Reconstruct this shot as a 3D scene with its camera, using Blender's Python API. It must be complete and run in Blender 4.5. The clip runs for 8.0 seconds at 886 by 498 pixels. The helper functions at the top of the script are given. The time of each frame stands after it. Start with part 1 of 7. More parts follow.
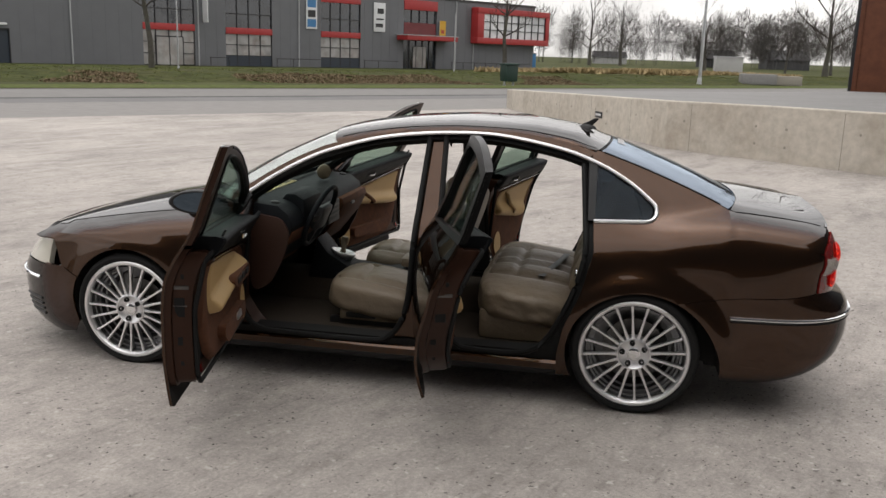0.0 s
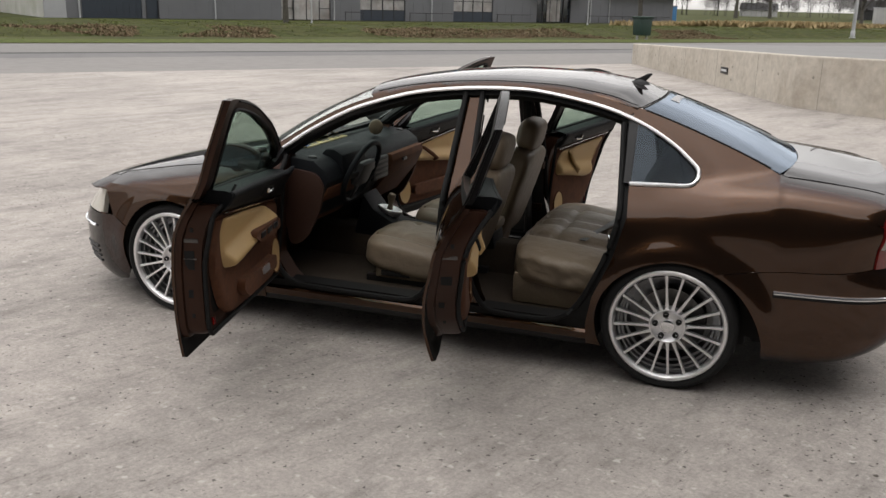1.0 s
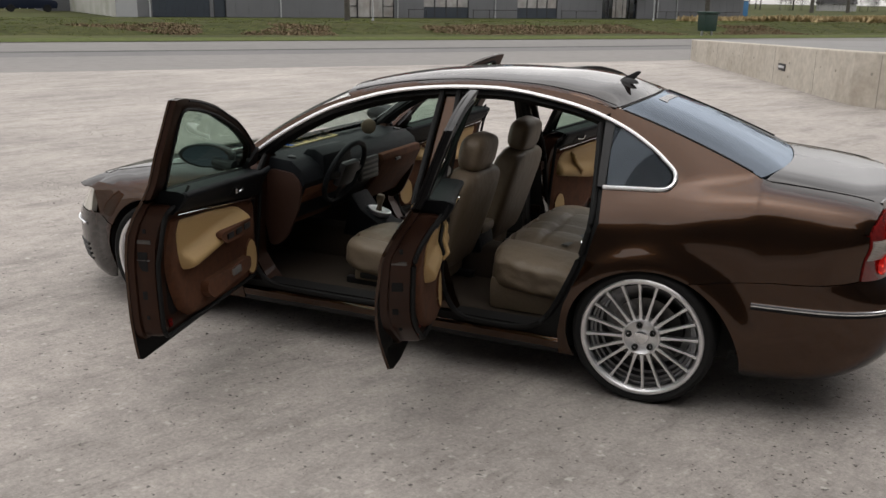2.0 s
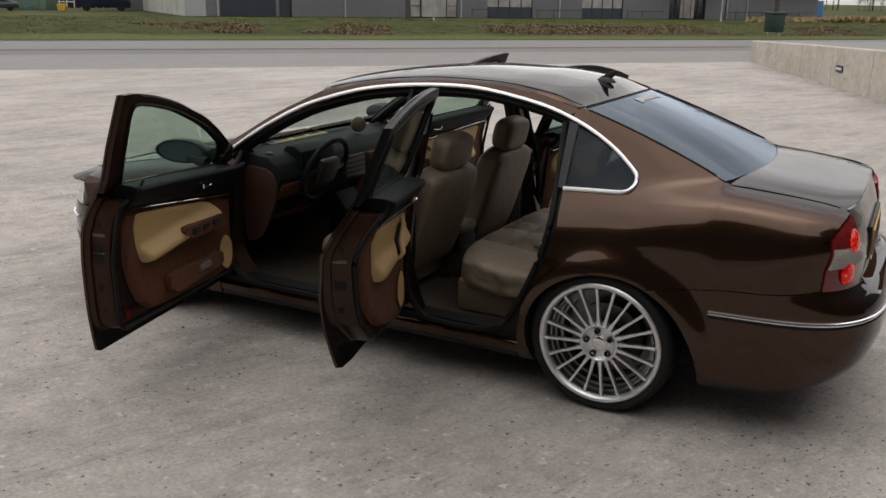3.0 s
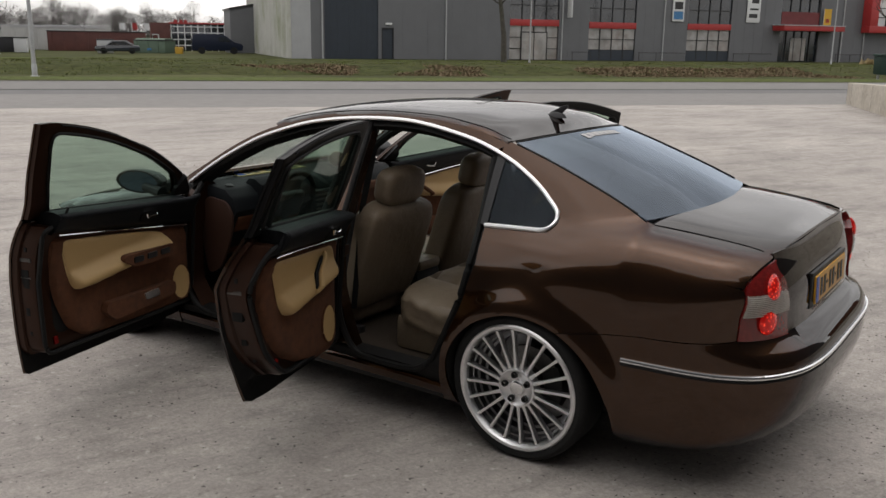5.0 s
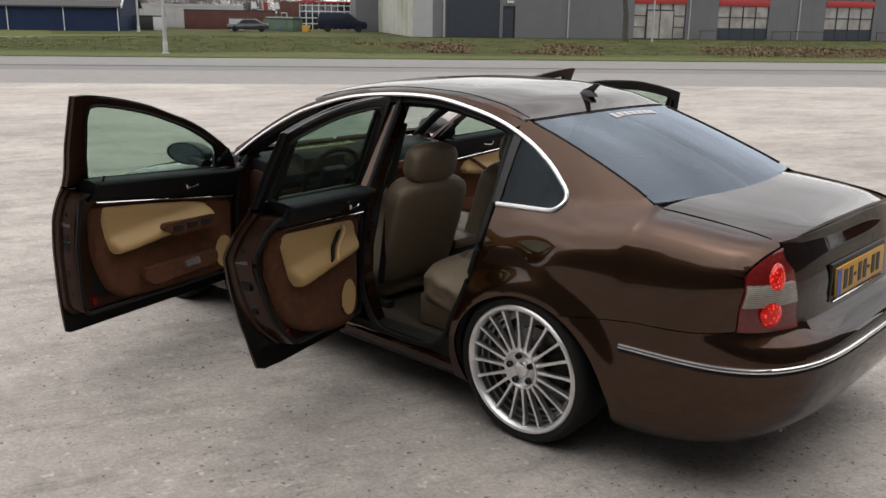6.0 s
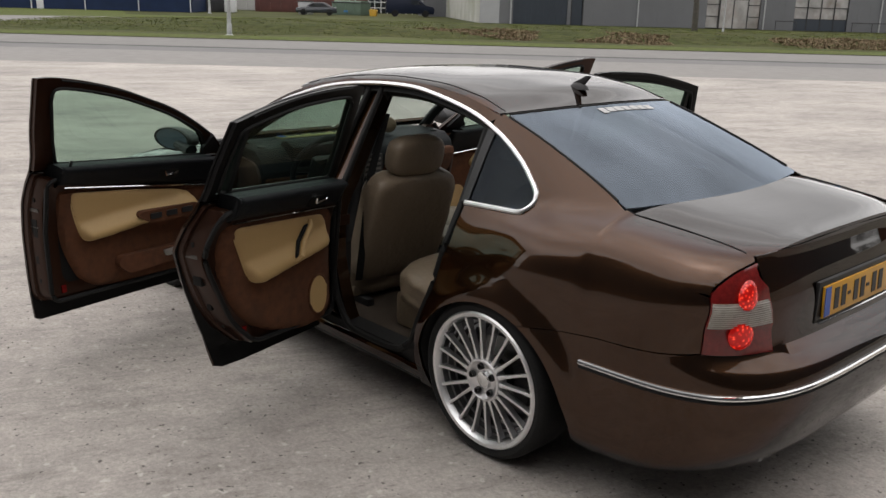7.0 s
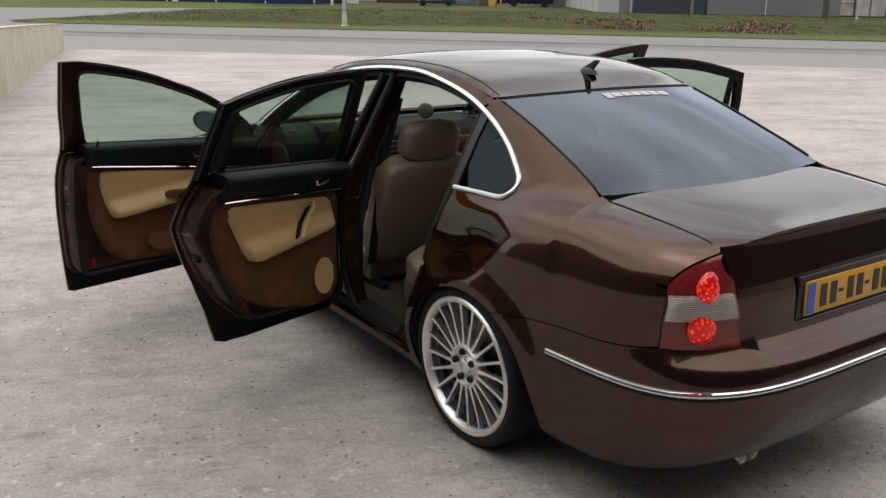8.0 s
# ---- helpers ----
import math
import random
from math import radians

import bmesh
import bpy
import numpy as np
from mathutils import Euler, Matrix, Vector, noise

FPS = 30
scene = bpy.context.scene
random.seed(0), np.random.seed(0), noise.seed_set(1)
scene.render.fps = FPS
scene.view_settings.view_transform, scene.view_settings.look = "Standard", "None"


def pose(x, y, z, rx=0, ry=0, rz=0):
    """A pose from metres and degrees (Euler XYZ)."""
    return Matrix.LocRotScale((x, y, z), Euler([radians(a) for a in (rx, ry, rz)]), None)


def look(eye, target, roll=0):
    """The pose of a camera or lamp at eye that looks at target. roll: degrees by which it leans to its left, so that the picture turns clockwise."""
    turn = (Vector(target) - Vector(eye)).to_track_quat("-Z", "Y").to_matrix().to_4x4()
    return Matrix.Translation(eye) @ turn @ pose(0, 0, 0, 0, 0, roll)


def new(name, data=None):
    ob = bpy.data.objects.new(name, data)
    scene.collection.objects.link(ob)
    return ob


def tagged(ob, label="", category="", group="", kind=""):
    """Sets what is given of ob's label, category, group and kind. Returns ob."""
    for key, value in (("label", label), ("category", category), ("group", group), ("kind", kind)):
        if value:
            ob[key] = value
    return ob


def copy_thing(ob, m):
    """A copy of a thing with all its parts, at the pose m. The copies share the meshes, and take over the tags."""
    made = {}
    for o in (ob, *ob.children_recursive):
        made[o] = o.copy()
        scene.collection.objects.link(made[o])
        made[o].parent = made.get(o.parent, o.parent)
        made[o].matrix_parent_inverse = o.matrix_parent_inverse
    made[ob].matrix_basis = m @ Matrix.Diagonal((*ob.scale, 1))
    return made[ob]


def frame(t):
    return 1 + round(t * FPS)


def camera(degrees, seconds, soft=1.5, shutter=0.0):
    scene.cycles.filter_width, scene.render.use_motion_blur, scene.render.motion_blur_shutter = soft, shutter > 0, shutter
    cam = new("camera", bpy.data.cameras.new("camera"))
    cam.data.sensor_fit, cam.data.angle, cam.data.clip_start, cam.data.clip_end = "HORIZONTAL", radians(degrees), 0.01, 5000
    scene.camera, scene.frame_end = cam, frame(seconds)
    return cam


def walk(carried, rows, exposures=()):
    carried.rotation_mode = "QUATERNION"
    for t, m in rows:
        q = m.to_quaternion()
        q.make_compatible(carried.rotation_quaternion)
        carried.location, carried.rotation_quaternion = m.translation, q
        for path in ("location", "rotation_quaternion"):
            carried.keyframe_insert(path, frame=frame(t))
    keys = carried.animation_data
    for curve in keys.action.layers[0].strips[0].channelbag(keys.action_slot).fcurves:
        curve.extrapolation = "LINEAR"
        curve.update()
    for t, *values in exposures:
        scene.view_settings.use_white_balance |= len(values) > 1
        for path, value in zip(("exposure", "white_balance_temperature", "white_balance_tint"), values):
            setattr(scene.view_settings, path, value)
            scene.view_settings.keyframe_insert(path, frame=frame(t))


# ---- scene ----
cam = camera(53.3, 8.0)
PATH = [
    (0, (1.18, -5.097, 1.729), (0.819, -3.179, 1.296), 1.8),
    (0.5, (1.441, -4.996, 1.73), (0.903, -3.136, 1.229), 1.1),
    (1, (1.641, -4.831, 1.729), (1.002, -3.013, 1.192), 1.4),
    (1.5, (1.798, -4.66, 1.738), (1.119, -2.857, 1.2), 1.2),
    (2.8, (2.36, -4.354, 1.727), (1.457, -2.659, 1.168), 0.9),
    (3, (2.418, -4.292, 1.728), (1.514, -2.595, 1.18), 1.0),
    (3.5, (2.596, -4.188, 1.717), (1.62, -2.505, 1.252), 0.4),
    (4, (2.813, -4.124, 1.714), (1.786, -2.469, 1.26), 0.9),
    (4.2, (2.886, -4.081, 1.714), (1.846, -2.435, 1.255), 0.8),
    (5.3, (3.107, -3.699, 1.682), (1.922, -2.155, 1.223), 0.6),
    (5.5, (3.181, -3.649, 1.678), (1.937, -2.152, 1.217), 0.3),
    (6, (3.384, -3.508, 1.689), (2.066, -2.092, 1.178), 0.8),
    (6.5, (3.455, -3.289, 1.683), (2.096, -1.925, 1.142), 1.2),
    (7, (3.505, -3.072, 1.694), (2.092, -1.764, 1.151), 1.6),
    (7.5, (3.67, -2.893, 1.696), (2.139, -1.728, 1.148), 0.5),
    (8, (3.814, -2.679, 1.677), (2.241, -1.582, 1.109), 1.0),
]
walk(cam, [(t, look(eye, target, roll)) for t, eye, target, roll in PATH], [(0, -0.16, 6740, 12), (0.5, -0.07, 6740, 12), (1.0, -0.07, 6740, 12), (1.5, -0.18, 6740, 12), (3.0, -0.37, 6740, 12), (3.5, -0.61, 6740, 12), (4.2, -0.50, 6740, 12), (5.5, -0.33, 6740, 12), (6.0, -0.03, 6740, 12), (6.5, -0.03, 6740, 12), (7.0, -0.09, 6740, 12), (7.5, -0.05, 6740, 12), (8.0, -0.01, 6740, 12)])
SKY, SUN, SUN_TURN, SUN_UP = 0.094, 0.72, -32.0, 89.0

# ---- world, sun, exposure ----
world = bpy.data.worlds.new("overcast")
scene.world = world
world.use_nodes = True
wn, wl = world.node_tree.nodes, world.node_tree.links
wn.clear()
w_out = wn.new("ShaderNodeOutputWorld")
w_bg = wn.new("ShaderNodeBackground")
sky = wn.new("ShaderNodeTexSky")
sky.sky_type = "NISHITA"
sky.sun_disc = False
sky.sun_elevation, sky.sun_rotation = radians(SUN_UP), radians(SUN_TURN)
sky.air_density, sky.dust_density, sky.ozone_density = 1.0, 1.0, 1.0
w_hsv = wn.new("ShaderNodeHueSaturation")
w_hsv.inputs["Saturation"].default_value = 0.06
w_co = wn.new("ShaderNodeTexCoord")
w_map = wn.new("ShaderNodeMapping")
w_map.inputs["Scale"].default_value = (1.6, 1.6, 4.5)
w_noise = wn.new("ShaderNodeTexNoise")
w_noise.inputs["Scale"].default_value = 1.7
w_noise.inputs["Detail"].default_value = 5.0
w_ramp = wn.new("ShaderNodeMapRange")
w_ramp.inputs["From Min"].default_value, w_ramp.inputs["From Max"].default_value = 0.32, 0.70
w_ramp.inputs["To Min"].default_value, w_ramp.inputs["To Max"].default_value = 0.70, 1.33
w_mul = wn.new("ShaderNodeMixRGB")
w_mul.blend_type = "MULTIPLY"
w_mul.inputs[0].default_value = 1.0
wl.new(w_co.outputs["Generated"], w_map.inputs["Vector"])
wl.new(w_map.outputs["Vector"], w_noise.inputs["Vector"])
wl.new(w_noise.outputs["Fac"], w_ramp.inputs["Value"])
wl.new(sky.outputs["Color"], w_hsv.inputs["Color"])
wl.new(w_hsv.outputs["Color"], w_mul.inputs[1])
wl.new(w_ramp.outputs["Result"], w_mul.inputs[2])
w_sep = wn.new("ShaderNodeSeparateXYZ")
w_up = wn.new("ShaderNodeValToRGB")
ramp = w_up.color_ramp
while len(ramp.elements) < 6:
    ramp.elements.new(0.5)
for el, (at, v) in zip(ramp.elements, ((0.0, 0.80), (0.06, 0.70), (0.13, 0.63), (0.32, 0.68), (0.55, 0.90), (1.0, 1.10))):
    el.position, el.color = at, (v, v, v, 1)
w_mul2 = wn.new("ShaderNodeMixRGB")
w_mul2.blend_type = "MULTIPLY"
w_mul2.inputs[0].default_value = 1.0
wl.new(w_co.outputs["Generated"], w_sep.inputs[0])
wl.new(w_sep.outputs["Z"], w_up.inputs["Fac"])
wl.new(w_mul.outputs["Color"], w_mul2.inputs[1])
wl.new(w_up.outputs["Color"], w_mul2.inputs[2])
wl.new(w_mul2.outputs["Color"], w_bg.inputs["Color"])
w_bg.inputs["Strength"].default_value = SKY * 4
wl.new(w_bg.outputs["Background"], w_out.inputs["Surface"])

sun = new("sun", bpy.data.lights.new("sun", "SUN"))
sun.data.energy, sun.data.angle, sun.data.color = SUN, radians(130), (1.0, 0.97, 0.93)
sun.matrix_world = look((30 * math.sin(radians(SUN_TURN)) * math.cos(radians(SUN_UP)), 30 * math.cos(radians(SUN_TURN)) * math.cos(radians(SUN_UP)), 30 * math.sin(radians(SUN_UP))), (0, 0, 0))


# ---- materials ----
def material(name, colour, rough=0.6, metal=0.0, grain=None, spread=0.15, bump=0.0, stain=None, stain_scale=1.2, coat=0.0, spec=0.5, alpha=1.0,
             flake=0.0, rough_var=0.0, random_tint=0.0, bump_scale=None, stain_amount=0.5, edge=(1, 1, 1), coat_ior=1.5):
    """A principled material: base colour broken up by fine grain and broad stains, relief, gloss."""
    m = bpy.data.materials.new(name)
    m.use_nodes = True
    n, l = m.node_tree.nodes, m.node_tree.links
    b = n["Principled BSDF"]
    b.inputs["Roughness"].default_value = rough
    b.inputs["Metallic"].default_value = metal
    b.inputs["Specular IOR Level"].default_value = spec
    b.inputs["Specular Tint"].default_value = (*edge, 1)
    b.inputs["Coat Weight"].default_value = coat
    b.inputs["Coat Roughness"].default_value = 0.02
    b.inputs["Coat IOR"].default_value = coat_ior
    co = n.new("ShaderNodeTexCoord").outputs["Object"]
    col = n.new("ShaderNodeRGB")
    col.outputs[0].default_value = (*colour, 1)
    out = col.outputs[0]

    def tex(scale, detail, roughness=0.55):
        t = n.new("ShaderNodeTexNoise")
        t.inputs["Scale"].default_value, t.inputs["Detail"].default_value, t.inputs["Roughness"].default_value = scale, detail, roughness
        l.new(co, t.inputs["Vector"])
        return t.outputs["Fac"]

    def ranged(fac, a, b_, lo, hi):
        r = n.new("ShaderNodeMapRange")
        for k, v in zip(("From Min", "From Max", "To Min", "To Max"), (a, b_, lo, hi)):
            r.inputs[k].default_value = v
        l.new(fac, r.inputs["Value"])
        return r.outputs["Result"]

    def mixed(kind, fac, one, two):
        x = n.new("ShaderNodeMixRGB")
        x.blend_type = kind
        for i, v in enumerate((fac, one, two)):
            if isinstance(v, (int, float)):
                x.inputs[i].default_value = v if i == 0 else (v, v, v, 1)
            elif isinstance(v, tuple):
                x.inputs[i].default_value = (*v, 1)
            else:
                l.new(v, x.inputs[i])
        return x.outputs[0]

    fine = None
    if stain:
        out = mixed("MIX", ranged(tex(stain_scale, 6, 0.62), 0.45, 0.72, 0.0, stain_amount), out, stain)
    if grain:
        fine = tex(grain, 5, 0.6)
        out = mixed("MULTIPLY", 1.0, out, ranged(fine, 0.3, 0.7, 1 - spread, 1 + spread))
    if random_tint:
        info = n.new("ShaderNodeObjectInfo")
        out = mixed("MULTIPLY", 1.0, out, ranged(info.outputs["Random"], 0, 1, 1 - random_tint, 1 + random_tint))
    if flake:
        fl = n.new("ShaderNodeTexVoronoi")
        fl.inputs["Scale"].default_value = 900
        l.new(co, fl.inputs["Vector"])
        out = mixed("MIX", ranged(fl.outputs["Distance"], 0.0, 0.5, flake, 0.0), out, (0.55, 0.33, 0.18))
    l.new(out, b.inputs["Base Color"])
    if rough_var:
        l.new(ranged(tex(3.0, 5), 0.3, 0.7, rough - rough_var, rough + rough_var), b.inputs["Roughness"])
    if bump:
        bp = n.new("ShaderNodeBump")
        bp.inputs["Strength"].default_value = min(1.0, bump)
        bp.inputs["Distance"].default_value = 0.01
        l.new(tex(bump_scale or grain or 60, 4), bp.inputs["Height"])
        l.new(bp.outputs["Normal"], b.inputs["Normal"])
    if alpha < 1:
        b.inputs["Alpha"].default_value = alpha
    return m


def glass(name, tint, clear, rough=0.01, gloss=0.05, sheen=(1, 1, 1)):
    """Thin window glass: a tinted clear pane with a true reflection on top."""
    m = bpy.data.materials.new(name)
    m.use_nodes = True
    n, l = m.node_tree.nodes, m.node_tree.links
    n.clear()
    o = n.new("ShaderNodeOutputMaterial")
    tr = n.new("ShaderNodeBsdfTransparent")
    tr.inputs["Color"].default_value = (tint[0] * clear, tint[1] * clear, tint[2] * clear, 1)
    gl = n.new("ShaderNodeBsdfGlossy")
    gl.inputs["Roughness"].default_value = rough
    gl.inputs["Color"].default_value = (*sheen, 1)
    lw = n.new("ShaderNodeLayerWeight")
    lw.inputs["Blend"].default_value = 0.5
    pw = n.new("ShaderNodeMath")
    pw.operation = "POWER"
    pw.inputs[1].default_value = 5.0
    l.new(lw.outputs["Facing"], pw.inputs[0])
    fr = n.new("ShaderNodeMapRange")
    fr.inputs["To Min"].default_value = gloss
    l.new(pw.outputs[0], fr.inputs["Value"])
    mx = n.new("ShaderNodeMixShader")
    l.new(fr.outputs[0], mx.inputs[0])
    l.new(tr.outputs[0], mx.inputs[1])
    l.new(gl.outputs[0], mx.inputs[2])
    l.new(mx.outputs[0], o.inputs["Surface"])
    return m


def glow(name, colour, strength, rough=0.1):
    m = bpy.data.materials.new(name)
    m.use_nodes = True
    b = m.node_tree.nodes["Principled BSDF"]
    b.inputs["Base Color"].default_value = (*colour, 1)
    b.inputs["Emission Color"].default_value = (*colour, 1)
    b.inputs["Emission Strength"].default_value = strength
    b.inputs["Roughness"].default_value = rough
    return m


def faceted_glow(name, colour, strength):
    """A lit lens: small moulded facets that pass the bulb's light unevenly."""
    m = glow(name, colour, strength, 0.12)
    n, l = m.node_tree.nodes, m.node_tree.links
    b = n["Principled BSDF"]
    v = n.new("ShaderNodeTexVoronoi")
    v.inputs["Scale"].default_value = 75
    l.new(n.new("ShaderNodeTexCoord").outputs["Object"], v.inputs["Vector"])
    r = n.new("ShaderNodeValToRGB")
    r.color_ramp.elements[0].position, r.color_ramp.elements[0].color = 0.0, (1.0, 0.25, 0.11, 1)
    r.color_ramp.elements[1].position, r.color_ramp.elements[1].color = 0.50, (0.26, 0.003, 0.002, 1)
    e = r.color_ramp.elements.new(0.22)
    e.color = (0.85, 0.022, 0.012, 1)
    l.new(v.outputs["Distance"], r.inputs["Fac"])
    l.new(r.outputs["Color"], b.inputs["Emission Color"])
    return m


# ---- building blocks ----
def part(name, bm, mat, parent=None, label="", smooth=35.0):
    """Links a bmesh as one mesh object under a thing or a part."""
    me = bpy.data.meshes.new(name)
    bm.to_mesh(me)
    bm.free()
    if mat is not None:
        me.materials.append(mat)
    if smooth:
        me.polygons.foreach_set("use_smooth", [True] * len(me.polygons))
        me.set_sharp_from_angle(angle=radians(smooth))
    ob = new(name, me)
    if parent is not None:
        ob.parent = parent
    return tagged(ob, label)


def base_empty(name, x=0, y=0, z=0, rz=0.0):
    e = new(name)
    e.matrix_world = pose(x, y, z, 0, 0, rz)
    e.empty_display_size = 0.1
    return e


def add_box(bm, x0, x1, y0, y1, z0, z1, bevel=0.0, m=None):
    r = bmesh.ops.create_cube(bm, size=1.0)
    vs = r["verts"]
    for v in vs:
        v.co = Vector(((x0 + x1) / 2 + v.co.x * (x1 - x0), (y0 + y1) / 2 + v.co.y * (y1 - y0), (z0 + z1) / 2 + v.co.z * (z1 - z0)))
    if bevel:
        es = list({e for v in vs for e in v.link_edges})
        r2 = bmesh.ops.bevel(bm, geom=es, offset=bevel, segments=2, affect="EDGES", profile=0.6)
        vs = list({v for f in r2["faces"] for v in f.verts} | {v for v in vs if v.is_valid})
    if m is not None:
        bmesh.ops.transform(bm, matrix=m, verts=vs)
    return vs


def box(x0, x1, y0, y1, z0, z1, bevel=0.0, m=None):
    bm = bmesh.new()
    add_box(bm, x0, x1, y0, y1, z0, z1, bevel, m)
    return bm


def tube(points, radius, sides=8, closed=False, flat=1.0):
    """A round bar swept along points; radius may be a list."""
    bm = bmesh.new()
    pts = [Vector(p) for p in points]
    n = len(pts)
    rings = []
    up = Vector((0, 0, 1))
    for i, p in enumerate(pts):
        a = pts[(i - 1) % n] if closed or i else p
        b = pts[(i + 1) % n] if closed or i < n - 1 else p
        d = (b - a).normalized()
        ref = up if abs(d.dot(up)) < 0.95 else Vector((1, 0, 0))
        u = d.cross(ref).normalized()
        v = u.cross(d).normalized()
        r = radius[i] if isinstance(radius, (list, tuple)) else radius
        rings.append([bm.verts.new(p + r * (math.cos(2 * math.pi * k / sides) * u + flat * math.sin(2 * math.pi * k / sides) * v)) for k in range(sides)])
    for i in range(n if closed else n - 1):
        one, two = rings[i], rings[(i + 1) % n]
        for k in range(sides):
            bm.faces.new((one[k], one[(k + 1) % sides], two[(k + 1) % sides], two[k]))
    if not closed:
        bm.faces.new(rings[0][::-1])
        bm.faces.new(rings[-1])
    bmesh.ops.recalc_face_normals(bm, faces=bm.faces)
    return bm


def lathe(profile, axis="y", steps=48, centre=(0, 0, 0)):
    """Turns (radius, height) points round an axis."""
    bm = bmesh.new()
    rings = []
    for r, hgt in profile:
        ring = []
        for k in range(steps):
            a = 2 * math.pi * k / steps
            c, s = r * math.cos(a), r * math.sin(a)
            p = {"y": (c, hgt, s), "z": (c, s, hgt), "x": (hgt, c, s)}[axis]
            ring.append(bm.verts.new(Vector(p) + Vector(centre)))
        rings.append(ring)
    for a, b in zip(rings, rings[1:]):
        for k in range(steps):
            bm.faces.new((a[k], a[(k + 1) % steps], b[(k + 1) % steps], b[k]))
    for ring, (r, _) in ((rings[0], profile[0]), (rings[-1], profile[-1])):
        if 0 < r < 0.03:
            bm.faces.new(ring)
    bmesh.ops.recalc_face_normals(bm, faces=bm.faces)
    return bm


def prism(poly, lo, hi, axis="y", bevel=0.0):
    """A 2D outline pulled along an axis from lo to hi."""
    bm = bmesh.new()

    def at(p, t):
        return {"y": (p[0], t, p[1]), "x": (t, p[0], p[1]), "z": (p[0], p[1], t)}[axis]
    a = [bm.verts.new(at(p, lo)) for p in poly]
    b = [bm.verts.new(at(p, hi)) for p in poly]
    n = len(poly)
    bm.faces.new(a)
    bm.faces.new(b[::-1])
    for i in range(n):
        bm.faces.new((a[i], b[i], b[(i + 1) % n], a[(i + 1) % n]))
    bmesh.ops.recalc_face_normals(bm, faces=bm.faces)
    if bevel:
        bmesh.ops.bevel(bm, geom=[e for e in bm.edges if e.calc_face_angle(0) > 0.5], offset=bevel, segments=2, affect="EDGES", profile=0.6)
    return bm


def lerp_table(rows, x):
    """Smooth (monotone cubic) reading of rows of (x, value)."""
    if x <= rows[0][0]:
        return rows[0][1]
    if x >= rows[-1][0]:
        return rows[-1][1]
    for i in range(len(rows) - 1):
        (x0, y0), (x1, y1) = rows[i], rows[i + 1]
        if x <= x1:
            h = x1 - x0
            d = (y1 - y0) / h
            dp = (y0 - rows[i - 1][1]) / (x0 - rows[i - 1][0]) if i else d
            dn = (rows[i + 2][1] - y1) / (rows[i + 2][0] - x1) if i + 2 < len(rows) else d
            m0 = 0.0 if dp * d <= 0 else 2 * dp * d / (dp + d)
            m1 = 0.0 if dn * d <= 0 else 2 * dn * d / (dn + d)
            t = (x - x0) / h
            return (2 * t**3 - 3 * t * t + 1) * y0 + (t**3 - 2 * t * t + t) * h * m0 + (3 * t * t - 2 * t**3) * y1 + (t**3 - t * t) * h * m1


def clip_half(poly, axis, limit, keep_above):
    out = []
    n = len(poly)
    for i in range(n):
        a, b = poly[i], poly[(i + 1) % n]
        ia = a[axis] >= limit if keep_above else a[axis] <= limit
        ib = b[axis] >= limit if keep_above else b[axis] <= limit
        if ia:
            out.append(a)
        if ia != ib:
            t = (limit - a[axis]) / (b[axis] - a[axis])
            q = [a[0] + t * (b[0] - a[0]), a[1] + t * (b[1] - a[1])]
            q[axis] = limit
            out.append(tuple(q))
    return out


def skin(poly, place, cell=0.04, thick=0.0, out=None, bm=None):
    """An outline in a flat chart, cut into small cells and laid on the surface place(u, v); thick pulls an inner face and a rim out of it.
    out: a point that lies on the outer side."""
    bm = bm or bmesh.new()
    us, vs = [p[0] for p in poly], [p[1] for p in poly]
    cu, cv = cell if isinstance(cell, tuple) else (cell, cell)
    known, faces = {}, []

    def vert(q):
        key = (round(q[0], 4), round(q[1], 4))
        if key not in known:
            known[key] = bm.verts.new(place(*q))
        return known[key]
    for j in range(math.floor(min(vs) / cv), math.ceil(max(vs) / cv)):
        row = clip_half(clip_half(poly, 1, j * cv, True), 1, (j + 1) * cv, False)
        if len(row) < 3:
            continue
        for i in range(math.floor(min(us) / cu), math.ceil(max(us) / cu)):
            c = clip_half(clip_half(row, 0, i * cu, True), 0, (i + 1) * cu, False)
            ring = []
            for q in c:
                w = vert(q)
                if w not in ring:
                    ring.append(w)
            area = abs(sum(c[k][0] * c[(k + 1) % len(c)][1] - c[(k + 1) % len(c)][0] * c[k][1] for k in range(len(c)))) if len(c) > 2 else 0
            if len(ring) > 2 and area > 1e-7:
                try:
                    faces.append(bm.faces.new(ring))
                except ValueError:
                    pass
    bm.normal_update()
    if out is not None and faces:
        o = Vector(out)
        score = sum(f.normal.dot(o - f.calc_center_median()) * f.calc_area() for f in faces)
        if score < 0:
            bmesh.ops.reverse_faces(bm, faces=faces)
            bm.normal_update()
    for v in [v for v in known.values() if not v.link_faces]:
        bm.verts.remove(v)
    if thick:
        live = [v for v in known.values() if v.is_valid]
        inner = {v: bm.verts.new(v.co - v.normal * thick) for v in live}
        rim = [e for f in faces for e in f.edges if len(e.link_faces) == 1]
        loops = [(e, next(iter(e.link_loops))) for e in rim]
        quads = [(lp.link_loop_next.vert, lp.vert) for e, lp in loops]
        for f in faces:
            bm.faces.new([inner[v] for v in reversed(f.verts)]).material_index = 1
        for a, b in quads:
            try:
                bm.faces.new((a, b, inner[b], inner[a]))
            except ValueError:
                pass
    return bm


